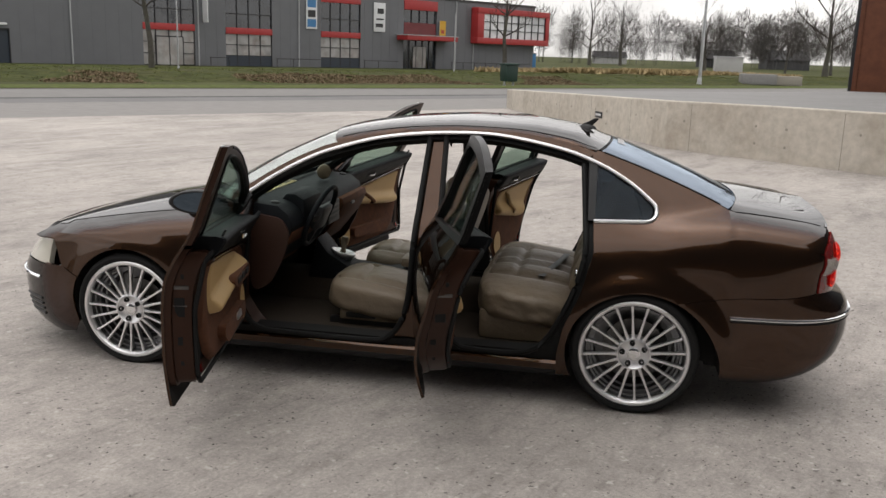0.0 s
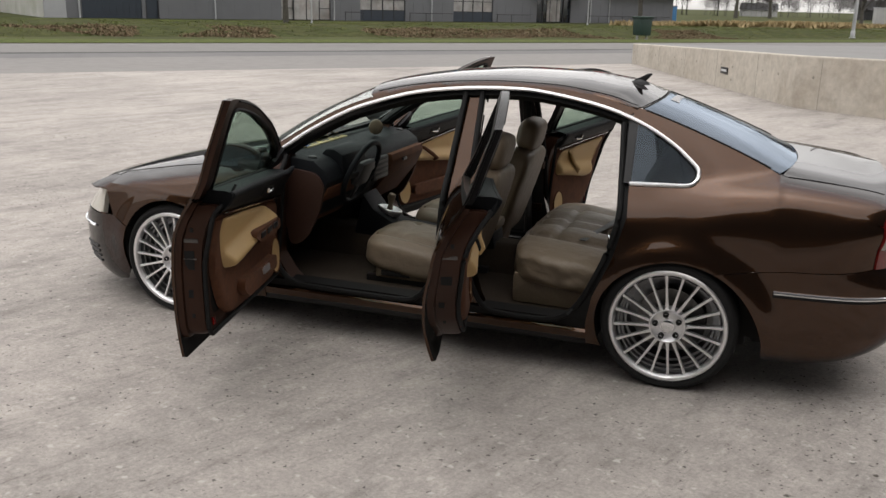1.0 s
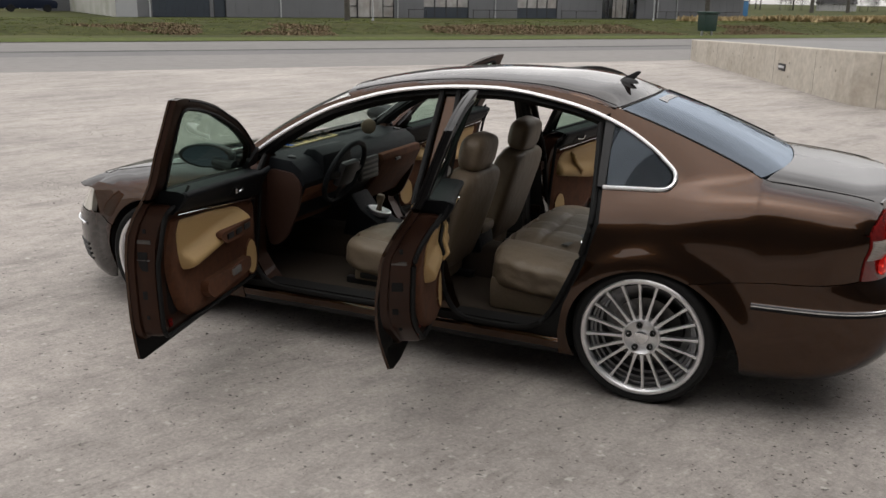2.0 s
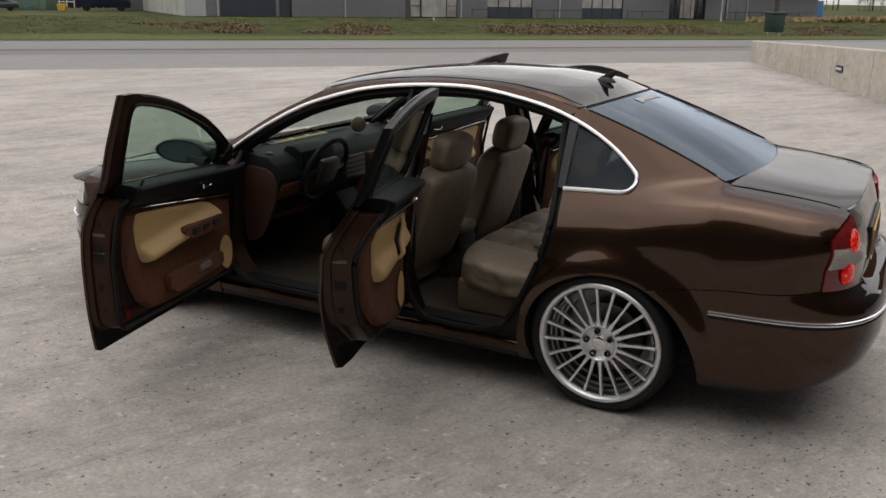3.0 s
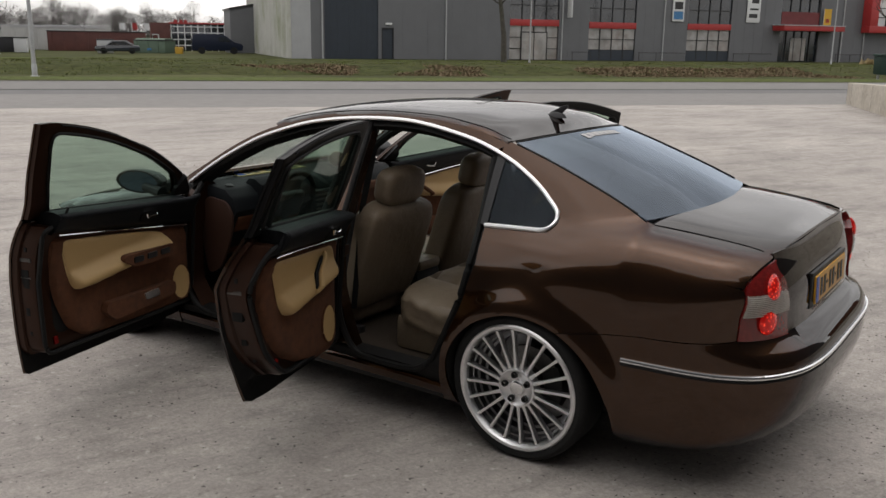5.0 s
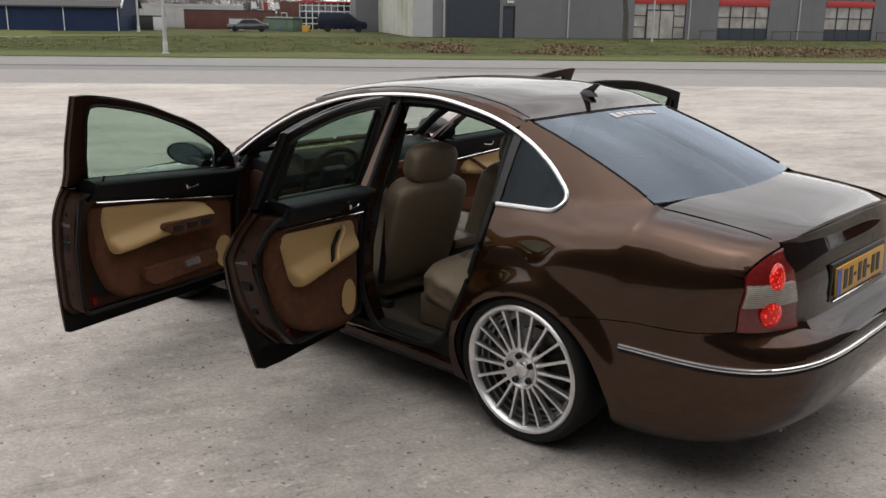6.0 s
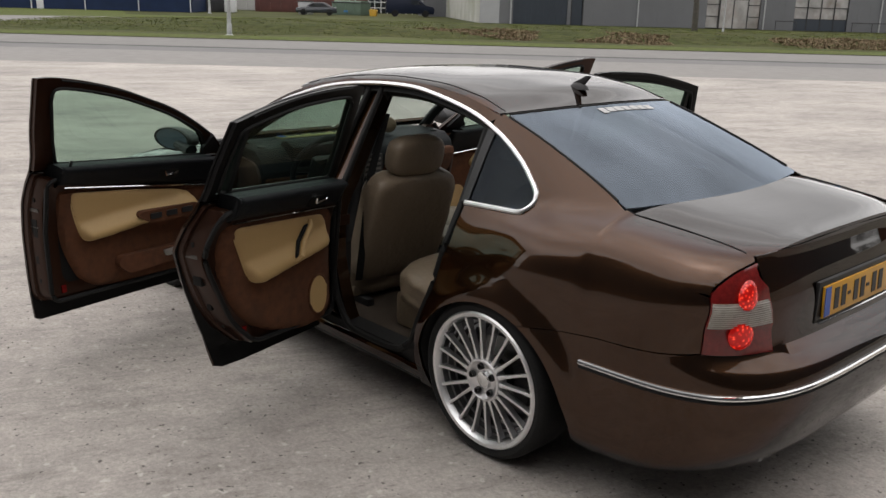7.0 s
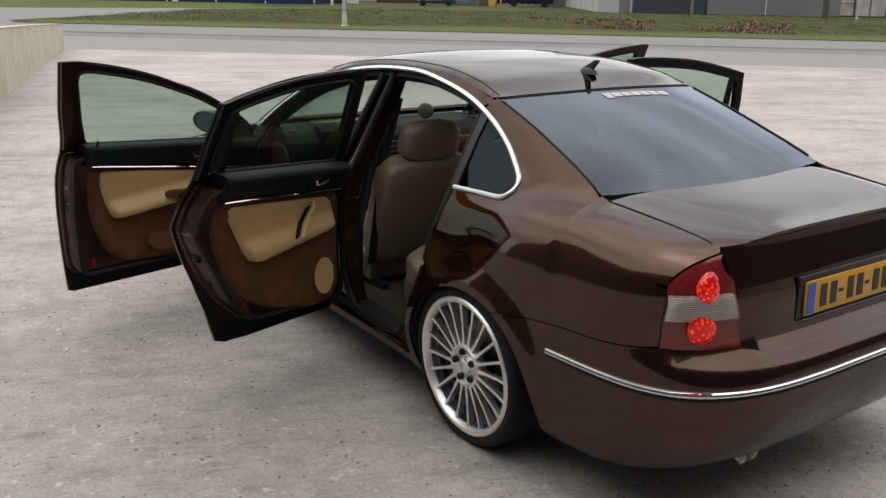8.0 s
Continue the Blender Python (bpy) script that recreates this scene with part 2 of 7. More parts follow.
def arc(cx, cz, r, a0, a1, n=16):
    return [(cx + r * math.cos(radians(a0 + (a1 - a0) * i / n)), cz + r * math.sin(radians(a0 + (a1 - a0) * i / n))) for i in range(n + 1)]


def rounded(poly, r=0.03, n=4):
    """An outline with its corners rounded off."""
    out = []
    k = len(poly)
    for i in range(k):
        p, a, b = Vector(poly[i]), Vector(poly[i - 1]), Vector(poly[(i + 1) % k])
        d0, d1 = (a - p), (b - p)
        rr = min(r, d0.length * 0.45, d1.length * 0.45)
        s, e = p + d0.normalized() * rr, p + d1.normalized() * rr
        for j in range(n + 1):
            t = j / n
            out.append(tuple((1 - t) ** 2 * s + 2 * t * (1 - t) * p + t * t * e))
    return out


def curve_pts(rows, n=40, start=None, end=None):
    """Points on a smooth curve through rows of (x, z), by chord length."""
    pts = [Vector((r[0], r[1])) for r in rows]
    d = [0.0]
    for a, b in zip(pts, pts[1:]):
        d.append(d[-1] + (b - a).length)
    res = []
    ext = [2 * pts[0] - pts[1]] + pts + [2 * pts[-1] - pts[-2]]
    for i in range(n + 1):
        s = d[-1] * i / n
        k = min(max(j for j in range(len(d)) if d[j] <= s + 1e-9), len(pts) - 2)
        t = (s - d[k]) / (d[k + 1] - d[k])
        p0, p1, p2, p3 = ext[k], ext[k + 1], ext[k + 2], ext[k + 3]
        q = 0.5 * (2 * p1 + (p2 - p0) * t + (2 * p0 - 5 * p1 + 4 * p2 - p3) * t * t + (3 * p1 - p0 - 3 * p2 + p3) * t**3)
        res.append((q.x, q.y))
    return res

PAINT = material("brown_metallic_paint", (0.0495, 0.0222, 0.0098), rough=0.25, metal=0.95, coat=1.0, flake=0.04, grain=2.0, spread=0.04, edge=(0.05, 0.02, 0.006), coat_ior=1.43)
# body brown for jambs, darkened to carry the shade of the openings
JAMB = material("shaded_brown_jamb", (0.034, 0.0128, 0.0062), rough=0.42, metal=0.6, coat=0.2, spec=0.3, grain=8, spread=0.15)
BLACK = material("black_plastic", (0.012, 0.012, 0.013), rough=0.5, grain=200, spread=0.2, bump=0.05)
FRAME_BLACK = material("glossy_black_frame", (0.006, 0.0056, 0.0055), rough=0.30, coat=0.0, spec=0.15, grain=60, spread=0.2)
RUBBER = material("tyre_rubber", (0.011, 0.011, 0.011), spec=0.25, rough=0.75, grain=90, spread=0.25, bump=0.1)
SEAL = material("black_rubber_seal", (0.007, 0.007, 0.007), rough=0.6, spec=0.22, grain=50, spread=0.2)
SATIN = material("satin_bright_trim", (0.90, 0.90, 0.90), rough=0.30, metal=1.0)
CHROME = material("polished_chrome", (0.85, 0.86, 0.87), rough=0.08, metal=1.0)
ALLOY = material("brushed_alloy", (0.84, 0.84, 0.85), rough=0.42, metal=1.0, grain=60, spread=0.05)
ALLOY_DARK = material("grey_wheel_barrel", (0.20, 0.20, 0.205), rough=0.4, metal=0.9, grain=40, spread=0.1)
STEEL = material("brake_steel", (0.13, 0.125, 0.12), rough=0.4, metal=1.0, grain=60, spread=0.2)
UNDER = material("underbody", (0.012, 0.011, 0.011), rough=0.8)
CARPET = material("dark_brown_carpet", (0.036, 0.025, 0.016), rough=0.95, grain=220, spread=0.4, bump=0.4)
LEATHER = material("taupe_leather", (0.185, 0.141, 0.096), rough=0.5, grain=180, spread=0.12, bump=0.5, bump_scale=22, stain=(0.137, 0.103, 0.070), stain_scale=3)
BEIGE = material("beige_leather", (0.480, 0.318, 0.138), rough=0.55, grain=250, spread=0.06, bump=0.08)
SUEDE = material("brown_suede", (0.092, 0.0305, 0.0098), rough=0.9, grain=30, spread=0.22, bump=0.1, stain=(0.04, 0.01538, 0.006154), stain_scale=6)
DASH = material("black_dashboard", (0.0065, 0.0078, 0.0098), rough=0.58, spec=0.18, grain=260, spread=0.3, bump=0.15)
HEADLINER = material("pale_headliner", (0.3077, 0.2846, 0.2462), rough=0.95, grain=200, spread=0.08)
PLATE = material("yellow_plate", (0.6, 0.3077, 0.01923), rough=0.35, grain=20, spread=0.03)
# yellow plate with the windscreen's glare mixed into a paler base colour
PLATE_GLARE = material("glare_yellow_plate", (0.5538, 0.4462, 0.2), rough=0.28, grain=20, spread=0.05)
PLATE_BLUE = material("blue_plate_strip", (0.02, 0.09, 0.42), rough=0.4)
INK = material("black_ink", (0.01, 0.01, 0.01), rough=0.5)
WHITE = material("white_lettering", (0.4462, 0.4462, 0.4462), rough=0.5)
SCREEN_GLASS = glass("windscreen_glass", (0.90, 0.97, 0.94), 0.91, gloss=0.06)
DOOR_GLASS = glass("green_tinted_glass", (0.80, 0.93, 0.86), 0.84)
DARK_GLASS = glass("dark_tinted_glass", (0.75, 0.85, 0.95), 0.30, gloss=0.085, sheen=(0.75, 0.86, 1.0))
QUARTER_GLASS = glass("quarter_glass", (0.75, 0.85, 0.95), 0.40, gloss=0.02, sheen=(0.8, 0.9, 1.0))
LAMP_RED = material("red_lamp_glass", (0.1538, 0.009231, 0.008462), rough=0.15, coat=0.4, grain=60, spread=0.25)
LAMP_LIT = faceted_glow("lit_red_lamp", (0.16, 0.008, 0.006), 0.95)
LAMP_CLEAR = material("clear_lamp_lens", (0.3538, 0.3231, 0.2923), rough=0.15, coat=1.0, grain=40, spread=0.35)
LAMP_RIB = material("clear_lamp_rib", (0.5077, 0.4769, 0.4308), rough=0.12, coat=1.0)
HEADLAMP = material("clear_headlamp", (0.6154, 0.6, 0.5231), rough=0.12, coat=1.0, spec=0.6)
MIRROR = material("mirror_glass", (0.09, 0.12, 0.155), rough=0.02, metal=1.0)
# end panels' brown, darkened because they lie in the cabin's shade
END_PANEL = material("shaded_brown_panel", (0.038, 0.0145, 0.0075), rough=0.6, grain=120, spread=0.15, bump=0.05)
BELT = material("grey_belt_webbing", (0.1231, 0.1192, 0.1115), rough=0.7, grain=300, spread=0.2)

# ---- the car: x runs to the tail, y to its far side, z up; it stands on z = 0 ----
FLANK = [(0.06, 0.74), (0.16, 0.828), (0.30, 0.856), (0.45, 0.867), (0.60, 0.868), (0.75, 0.858), (0.85, 0.822), (0.93, 0.772), (1.02, 0.722), (1.12, 0.665), (1.22, 0.606), (1.34, 0.535), (1.42, 0.48)]
TAPER_LOW = [(-2.1, 0.93), (-1.75, 0.965), (-1.35, 0.995), (-0.8, 1.0), (0.6, 1.0), (1.1, 0.998), (1.5, 0.985), (1.8, 0.968), (2.2, 0.93)]
TAPER_HIGH = [(-1.9, 0.86), (-1.2, 0.92), (-0.75, 0.955), (0.0, 0.995), (0.6, 0.995), (1.1, 0.975), (1.41, 0.93), (1.8, 0.925), (2.2, 0.93)]
RAIL = [(-0.765, 0.93), (-0.64, 1.025), (-0.53, 1.095), (-0.42, 1.155), (-0.30, 1.207), (-0.06, 1.277), (0.18, 1.313), (0.44, 1.327), (0.65, 1.318), (0.94, 1.268), (1.14, 1.200), (1.29, 1.118), (1.385, 1.045)]
ROOF_EDGE = [(-0.86, 0.925), (-0.70, 1.025), (-0.56, 1.115), (-0.42, 1.19), (-0.27, 1.248), (-0.06, 1.300), (0.18, 1.332), (0.44, 1.345), (0.65, 1.342), (0.90, 1.314), (1.12, 1.268)]
ROOF_TOP = [(-0.45, 1.270), (-0.28, 1.320), (-0.1, 1.352), (0.1, 1.376), (0.4, 1.392), (0.7, 1.386), (0.95, 1.356), (1.16, 1.312)]
CREST = [(-2.1, 0.635), (-1.95, 0.660), (-1.5, 0.692), (-1.0, 0.745), (-0.7, 0.78), (1.0, 0.74), (1.5, 0.775), (2.3, 0.785)]
SPINE = [(-2.16, 0.615), (-2.0, 0.700), (-1.8, 0.765), (-1.4, 0.845), (-1.1, 0.890), (-0.85, 0.915), (1.4, 1.02), (1.78, 1.030), (1.90, 1.020), (2.15, 0.990), (2.27, 0.970)]
TAIL = [(0.185, 2.14), (0.225, 2.25), (0.28, 2.340), (0.35, 2.394), (0.47, 2.42), (0.56, 2.415), (0.61, 2.39), (0.64, 2.335), (0.67, 2.318), (0.78, 2.315), (0.88, 2.292), (0.945, 2.268), (0.97, 2.265)]
NOSE = [(0.06, -2.09), (0.10, -2.20), (0.20, -2.28), (0.33, -2.31), (0.42, -2.305), (0.50, -2.27), (0.58, -2.205), (0.66, -2.12), (0.72, -2.02)]
TAIL_FROM, NOSE_FROM = 1.86, -1.62
WING_LOW, WING_TOP = 0.62, 0.90
AXLE, WHEEL_Z, ARCH = 1.352, 0.312, 0.338


ARCH_R = [(-14, 0.428), (-6, 0.418), (1, 0.404), (20, 0.372), (36, 0.352), (53, 0.335), (72, 0.321), (90, 0.314), (112, 0.312), (135, 0.320), (156, 0.331), (180, 0.337), (210, 0.342)]


def rear_arch(a0, a1, n):
    """The lip of the rear wheel arch, drawn back behind the wheel."""
    steps = [a0 + (a1 - a0) * i / n for i in range(n + 1)]
    return [(AXLE + lerp_table(ARCH_R, a) * math.cos(radians(a)), WHEEL_Z + lerp_table(ARCH_R, a) * math.sin(radians(a))) for a in steps]


def flare(x, z):
    """How far the wing swells out towards the arch's lip."""
    dx, dz = abs(x) - AXLE, z - WHEEL_Z
    r = math.hypot(dx, dz)
    if r > 0.56 or z < 0.12:
        return 0.0
    lip = lerp_table(ARCH_R, math.degrees(math.atan2(dz, dx))) if x > 0 else ARCH
    k = min(1.0, max(0.0, (lip + 0.125 - r) / 0.115))
    return (0.032 if x > 0 else 0.022) * k * k * (3 - 2 * k) * min(1.0, max(0.0, (z - 0.16) / 0.2))


def flank(x, z):
    lo, hi = lerp_table(TAPER_LOW, x), lerp_table(TAPER_HIGH, x)
    t = min(1.0, max(0.0, (z - 0.66) / 0.30))
    t = t * t * (3 - 2 * t)
    w = lerp_table(FLANK, z) * (lo + (hi - lo) * t)
    return w + flare(x, z)


def fullness(x):
    if x < 0:
        return 2.3
    t = min(1.0, max(0.0, (x - 1.35) / 0.55))
    return 3.0 + 1.0 * t * t * (3 - 2 * t)


def tuck(x):
    """How far the plan is drawn in towards the tail's corners."""
    q = min(0.97, max(0.0, (x - 1.86) / 0.43)) ** 2
    return (1 - q * q) ** 0.25


def cap(x, y):
    """Height of bonnet and boot at (x, y): a crown with rounded shoulders."""
    zs, zc = lerp_table(CREST, x), lerp_table(SPINE, x)
    ws = flank(x, zs) * tuck(x)
    u, e = min(1.0, abs(y) / ws), fullness(x)
    return zs + (zc - zs) * (1 - u ** e) ** (1 / e)


def cap_width(x, z):
    zs, zc = lerp_table(CREST, x), lerp_table(SPINE, x)
    if z >= zc:
        return 0.0
    q, e = max(0.0, (z - zs) / (zc - zs)), fullness(x)
    return flank(x, zs) * (1 - q ** e) ** (1 / e)


def side_y(x, z):
    """Half width of the skin: the rear wing rolls evenly from its shoulder down into the flank."""
    b = min(1.0, max(0.0, (x - 1.16) / 0.34))
    if b <= 0.0 or not WING_LOW < z < WING_TOP:
        return raw_side(x, z)
    h, e = WING_TOP - WING_LOW, 0.004
    y0, y1 = flank(x, WING_LOW) - flare(x, WING_LOW), raw_side(x, WING_TOP) - flare(x, WING_TOP)
    m0 = (y0 - flank(x, WING_LOW - e) + flare(x, WING_LOW - e)) / e * h
    m1 = (raw_side(x, WING_TOP + e) - raw_side(x, WING_TOP)) / e * h
    t = (z - WING_LOW) / h
    even = (2 * t**3 - 3 * t * t + 1) * y0 + (t**3 - 2 * t * t + t) * m0 + (3 * t * t - 2 * t**3) * y1 + (t**3 - t * t) * m1 + flare(x, z)
    raw = raw_side(x, z)
    b = b * b * (3 - 2 * b)
    return raw + b * (even - raw)


def raw_side(x, z):
    """Half width of the skin: flank below, boot shoulder and rear pillar above."""
    w = flank(x, z)
    if x > 1.0 and z > lerp_table(CREST, x):
        b = min(1.0, max(0.0, (x - 1.08) / 0.5))
        b = b * b * (3 - 2 * b)
        c = cap_width(x, z)
        if z < 0.84:
            return w + b * (max(c, w - 0.03) - w)
        plane = 1.844 - 0.223 * x - 0.823 * z - 3.0 * max(0.0, x - 1.765)
        d = w - plane
        g = w - max(0.0, d + 0.02) ** 2 / 0.08 if d < 0.02 else plane
        g = min(g, w)
        k = 0.14
        e = max(0.0, k - abs(g - c)) / k * min(1.0, (z - 0.84) / 0.05)
        return g + b * (max(g, c) + e * e * k * 0.25 - g)
    if x < -0.80 and z > lerp_table(CREST, x):
        return min(w, max(cap_width(x, z), 0.02))
    return w


def corner(z):
    """How square the tail's corner is in plan: squarer towards the top."""
    return 4.0 + 2.4 * min(1.0, max(0.0, (z - 0.75) / 0.18))


def ring_point(s, z, side=-1):
    """The skin by its run s from nose to tail: s is x along the flank, and bends round the corners towards the middle."""
    if s > TAIL_FROM:
        a = min(1.0, (s - TAIL_FROM) / 0.8) * math.pi / 2
        length = lerp_table(TAIL, z) - TAIL_FROM
        n = corner(z)
        x = TAIL_FROM + length * math.sin(a) ** (2 / n)
        return Vector((x, side * side_y(min(x, 2.2), z) * max(0.0, math.cos(a)) ** (2 / n), z))
    if s < NOSE_FROM:
        a = min(1.0, (NOSE_FROM - s) / 0.8) * math.pi / 2
        length = NOSE_FROM - lerp_table(NOSE, z)
        x = NOSE_FROM - length * math.sin(a) ** (2 / 2.5)
        return Vector((x, side * flank(max(x, -2.0), z) * max(0.0, math.cos(a)) ** (2 / 2.5), z))
    return Vector((s, side * side_y(s, z), z))


def nose_run(x, z):
    """The run s at which the nose stands at x."""
    q = min(1.0, max(0.0, (NOSE_FROM - x) / (NOSE_FROM - lerp_table(NOSE, z))))
    return NOSE_FROM - 0.8 * math.asin(q ** 1.25) / (math.pi / 2) if x < NOSE_FROM else x


def on_flank(side, inset=0.0):
    return lambda x, z: Vector((x, side * (side_y(x, z) - inset), z))


def on_ring(side, inset=0.0):
    def place(s, z):
        p = ring_point(s, z, side)
        return p if not inset else p + Vector((-inset if s > TAIL_FROM else inset if s < NOSE_FROM else 0, -side * inset, 0))
    return place


def rail_z(x):
    return lerp_table(RAIL, x)


car = base_empty("car")
tagged(car, "brown metallic lowered saloon car with all four doors standing open", "car")
OUT = {-1: (0.2, -60, 3), 1: (0.2, 60, 3)}

# -- fixed skin of both flanks
rail_pts = curve_pts(RAIL, 60)
edge_pts = curve_pts(ROOF_EDGE, 60)
GLASS_REAR = [(1.12, 1.268), (1.30, 1.208), (1.50, 1.133), (1.64, 1.076), (1.765, 1.020), (1.87, 0.972)]


# the run s at which the tail stands at half width y
def tail_s(y, z):
    c = min(1.0, max(0.0, y / side_y(2.2, z))) ** (corner(z) / 2)
    return TAIL_FROM + 0.8 * math.acos(c) / (math.pi / 2)


LAMP_SIDE = [(0.752, 0.664), (0.754, 0.71), (0.758, 0.76), (0.762, 0.81), (0.759, 0.850)]
LAMP_TOP = [(0.759, 0.850), (0.752, 0.867), (0.739, 0.882), (0.722, 0.896), (0.702, 0.908), (0.678, 0.919), (0.650, 0.928), (0.622, 0.935), (0.592, 0.941)]
LAMP_OUT = LAMP_SIDE + LAMP_TOP[1:]


def half_width(x, z):
    """Half width of the body at (x, z), drawn in round the tail's corner."""
    w = side_y(min(x, 2.2), z)
    if x > TAIL_FROM:
        q = min(1.0, (x - TAIL_FROM) / (lerp_table(TAIL, z) - TAIL_FROM))
        w *= (1 - q ** corner(z)) ** (1 / corner(z))
    return w


def shoulder_z(x, y):
    """Height of the boot's shoulder over (x, y)."""
    lo, hi = 0.80, 1.02
    for _ in range(30):
        mid = (lo + hi) / 2
        if half_width(x, mid) > abs(y):
            lo = mid
        else:
            hi = mid
    return lo


def body_normal(p):
    h = 0.004
    x, z = min(p.x, lerp_table(TAIL, p.z) - 0.012), p.z
    gx = (half_width(x + h, z) - half_width(x - h, z)) / (2 * h)
    gz = (half_width(x, z + h) - half_width(x, z - h)) / (2 * h)
    return Vector((-gx, 1 if p.y > 0 else -1, -gz)).normalized()


def shade_as_body(ob):
    """Lets neighbouring panels shade as one surface across their joint."""
    me = ob.data
    corners = me.corner_normals
    split = []
    for f in me.polygons:
        for vi in f.vertices:
            p = me.vertices[vi].co
            own = f.normal if len(split) >= len(corners) else corners[len(split)].vector.copy()
            near = 0.0
            if p.x > 1.72:
                z = 0.915 + (LAMP_TOP[0][1] - 0.915) * min(1.0, max(0.0, (p.x - 1.765) / (LAMP_X - 1.765))) ** 2
                near = max(0.0, 1 - abs(p.z - z) / 0.06)
            nm = body_normal(p) if near > 0 else None
            split.append(tuple(own.lerp(nm, min(1.0, near * 1.6)).normalized()) if nm is not None and nm.dot(f.normal) > 0.6 else (0.0, 0.0, 0.0))
    me.normals_split_custom_set(split)


def run_of(x, z):
    """The run s at which the tail stands at x."""
    q = min(1.0, max(0.0, (x - TAIL_FROM) / (lerp_table(TAIL, z) - TAIL_FROM)))
    return TAIL_FROM + 0.8 * math.asin(q ** (corner(z) / 2)) / (math.pi / 2) if x > TAIL_FROM else x


LAMP_X = ring_point(tail_s(*LAMP_TOP[0]), LAMP_TOP[0][1]).x
SEAM = [(1.765 + (LAMP_X - 1.765) * i / 12, 0.915 + (LAMP_TOP[0][1] - 0.915) * (i / 12) ** 2) for i in range(12)]
for side in (-1, 1):
    # quarter panel: below the window, behind it, and the strip over it
    low = [(1.125, 0.945), (1.112, 0.945), (1.125, 0.80), (1.075, 0.60), (1.00, 0.42), (0.975, 0.28), (0.975, 0.16), (1.012, 0.16)] + rear_arch(207, 58, 28) + \
        [(1.60, 0.603)] + [(tail_s(a, b) - 0.004, b) for a, b in LAMP_SIDE] + [(run_of(x, z), z) for x, z in SEAM[::-1]] + [(1.765, 1.016)] + GLASS_REAR[-3::-1] + \
        [(1.085, 1.263), (1.085, rail_z(1.085) + 0.003)] + [(x, rail_z(x) + 0.004) for x in (1.14, 1.2, 1.25, 1.29, 1.34)] + [(1.385, 1.055), (1.408, 1.03), (1.415, 0.99), (1.405, 0.955), (1.38, 0.945)]
    shade_as_body(part("quarter_panel", skin(low, on_ring(side), 0.028, 0.010, OUT[side]), PAINT, car))
    fender = [(-0.785, 0.16), (-0.785, 0.90)] + [(x, cap(x, 0.655)) for x in (-0.80, -0.95, -1.1, -1.25, -1.4, -1.55, -1.7, -1.80)] + [(-1.87, cap(-1.87, 0.64)), (-1.93, 0.680), (-1.86, 0.670), (-1.80, 0.662), (-1.765, 0.52)] + arc(-AXLE, WHEEL_Z, ARCH, 152, -27, 26)
    part("front_wing", skin(fender, on_flank(side), 0.028, 0.010, OUT[side]), PAINT, car)
    part("side_sill", skin([(-1.03, 0.185), (-1.03, 0.235), (1.0, 0.235), (1.01, 0.185)], lambda x, z, side=side: on_flank(side, 0.004 + 0.020 * max(0.0, (z - 0.215) / 0.02) ** 2)(x, z), (0.04, 0.01), 0.03, OUT[side]), PAINT, car)
    # lower half of the painted sill, black to stand in for its shade
    part("sill_skirt", skin([(-1.03, 0.12), (-1.03, 0.186), (1.01, 0.186), (1.01, 0.12)], lambda x, z, side=side: on_flank(side, 0.012 + 0.05 * ((0.186 - z) / 0.066) ** 2)(x, z), (0.04, 0.015), 0.02, OUT[side]), BLACK, car, "lower sill with its tucked-under shade put in as black")
    rail = [(p[0], p[1] + 0.004) for p in rail_pts if p[0] < 1.09] + [(p[0], p[1]) for p in edge_pts[::-1]]
    part("roof_rail", skin(rail, on_flank(side), 0.025, 0.02, OUT[side]), PAINT, car)
    # bright strip round the side windows
    strip = [(p[0], p[1]) for p in rail_pts] + arc(1.370, 0.998, 0.045, 55, -75, 10) + [(1.36, 0.951), (1.25, 0.947), (1.113, 0.943)]
    part("window_trim", tube([on_flank(side, -0.003)(x, z) for x, z in strip], 0.0100, 8, flat=1.0), SATIN, car, "bright strip round the side windows")
    part("quarter_window", skin(rounded([(1.112, 0.950), (1.375, 0.956), (1.398, 0.985), (1.395, 1.035), (1.30, 1.108), (1.20, 1.165), (1.112, 1.208)], 0.02), on_flank(side, 0.010), 0.04, 0.004, OUT[side]), QUARTER_GLASS, car, "dark tinted quarter window")
    part("rear_pillar_trim", skin([(1.36, 0.93), (1.50, 0.93), (1.62, 1.03), (1.32, 1.165), (1.29, 1.10)], on_flank(side, 0.10), 0.05, 0.02, (0.5, 0, 1)), BLACK, car, "dark inner trim of the rear pillar")
    # pillar between the doors and black seals round both openings
    pillar = [(0.236, 1.315), (0.316, 1.325), (0.342, 0.90), (0.362, 0.55), (0.42, 0.33), (0.46, 0.225), (0.06, 0.225), (0.14, 0.33), (0.195, 0.45), (0.215, 0.62), (0.225, 0.90)]
    part("centre_pillar", skin(pillar, on_flank(side, 0.045), 0.04, 0.06, OUT[side]), PAINT, car).data.materials.append(BLACK)
    post = [(-0.79, 0.225), (-0.79, 0.90), (-0.745, 0.945), (-0.69, 0.95), (-0.705, 0.85), (-0.715, 0.40), (-0.66, 0.30), (-0.60, 0.225)]
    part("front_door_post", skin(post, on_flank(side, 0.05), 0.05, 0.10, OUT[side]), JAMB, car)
    rear_post = [(1.05, 1.222), (1.085, 1.21), (1.112, 0.945), (1.125, 0.80), (1.075, 0.60), (1.00, 0.42), (0.975, 0.225), (0.80, 0.225), (0.88, 0.29), (0.945, 0.37), (1.04, 0.585), (1.092, 0.78), (1.082, 0.90)]
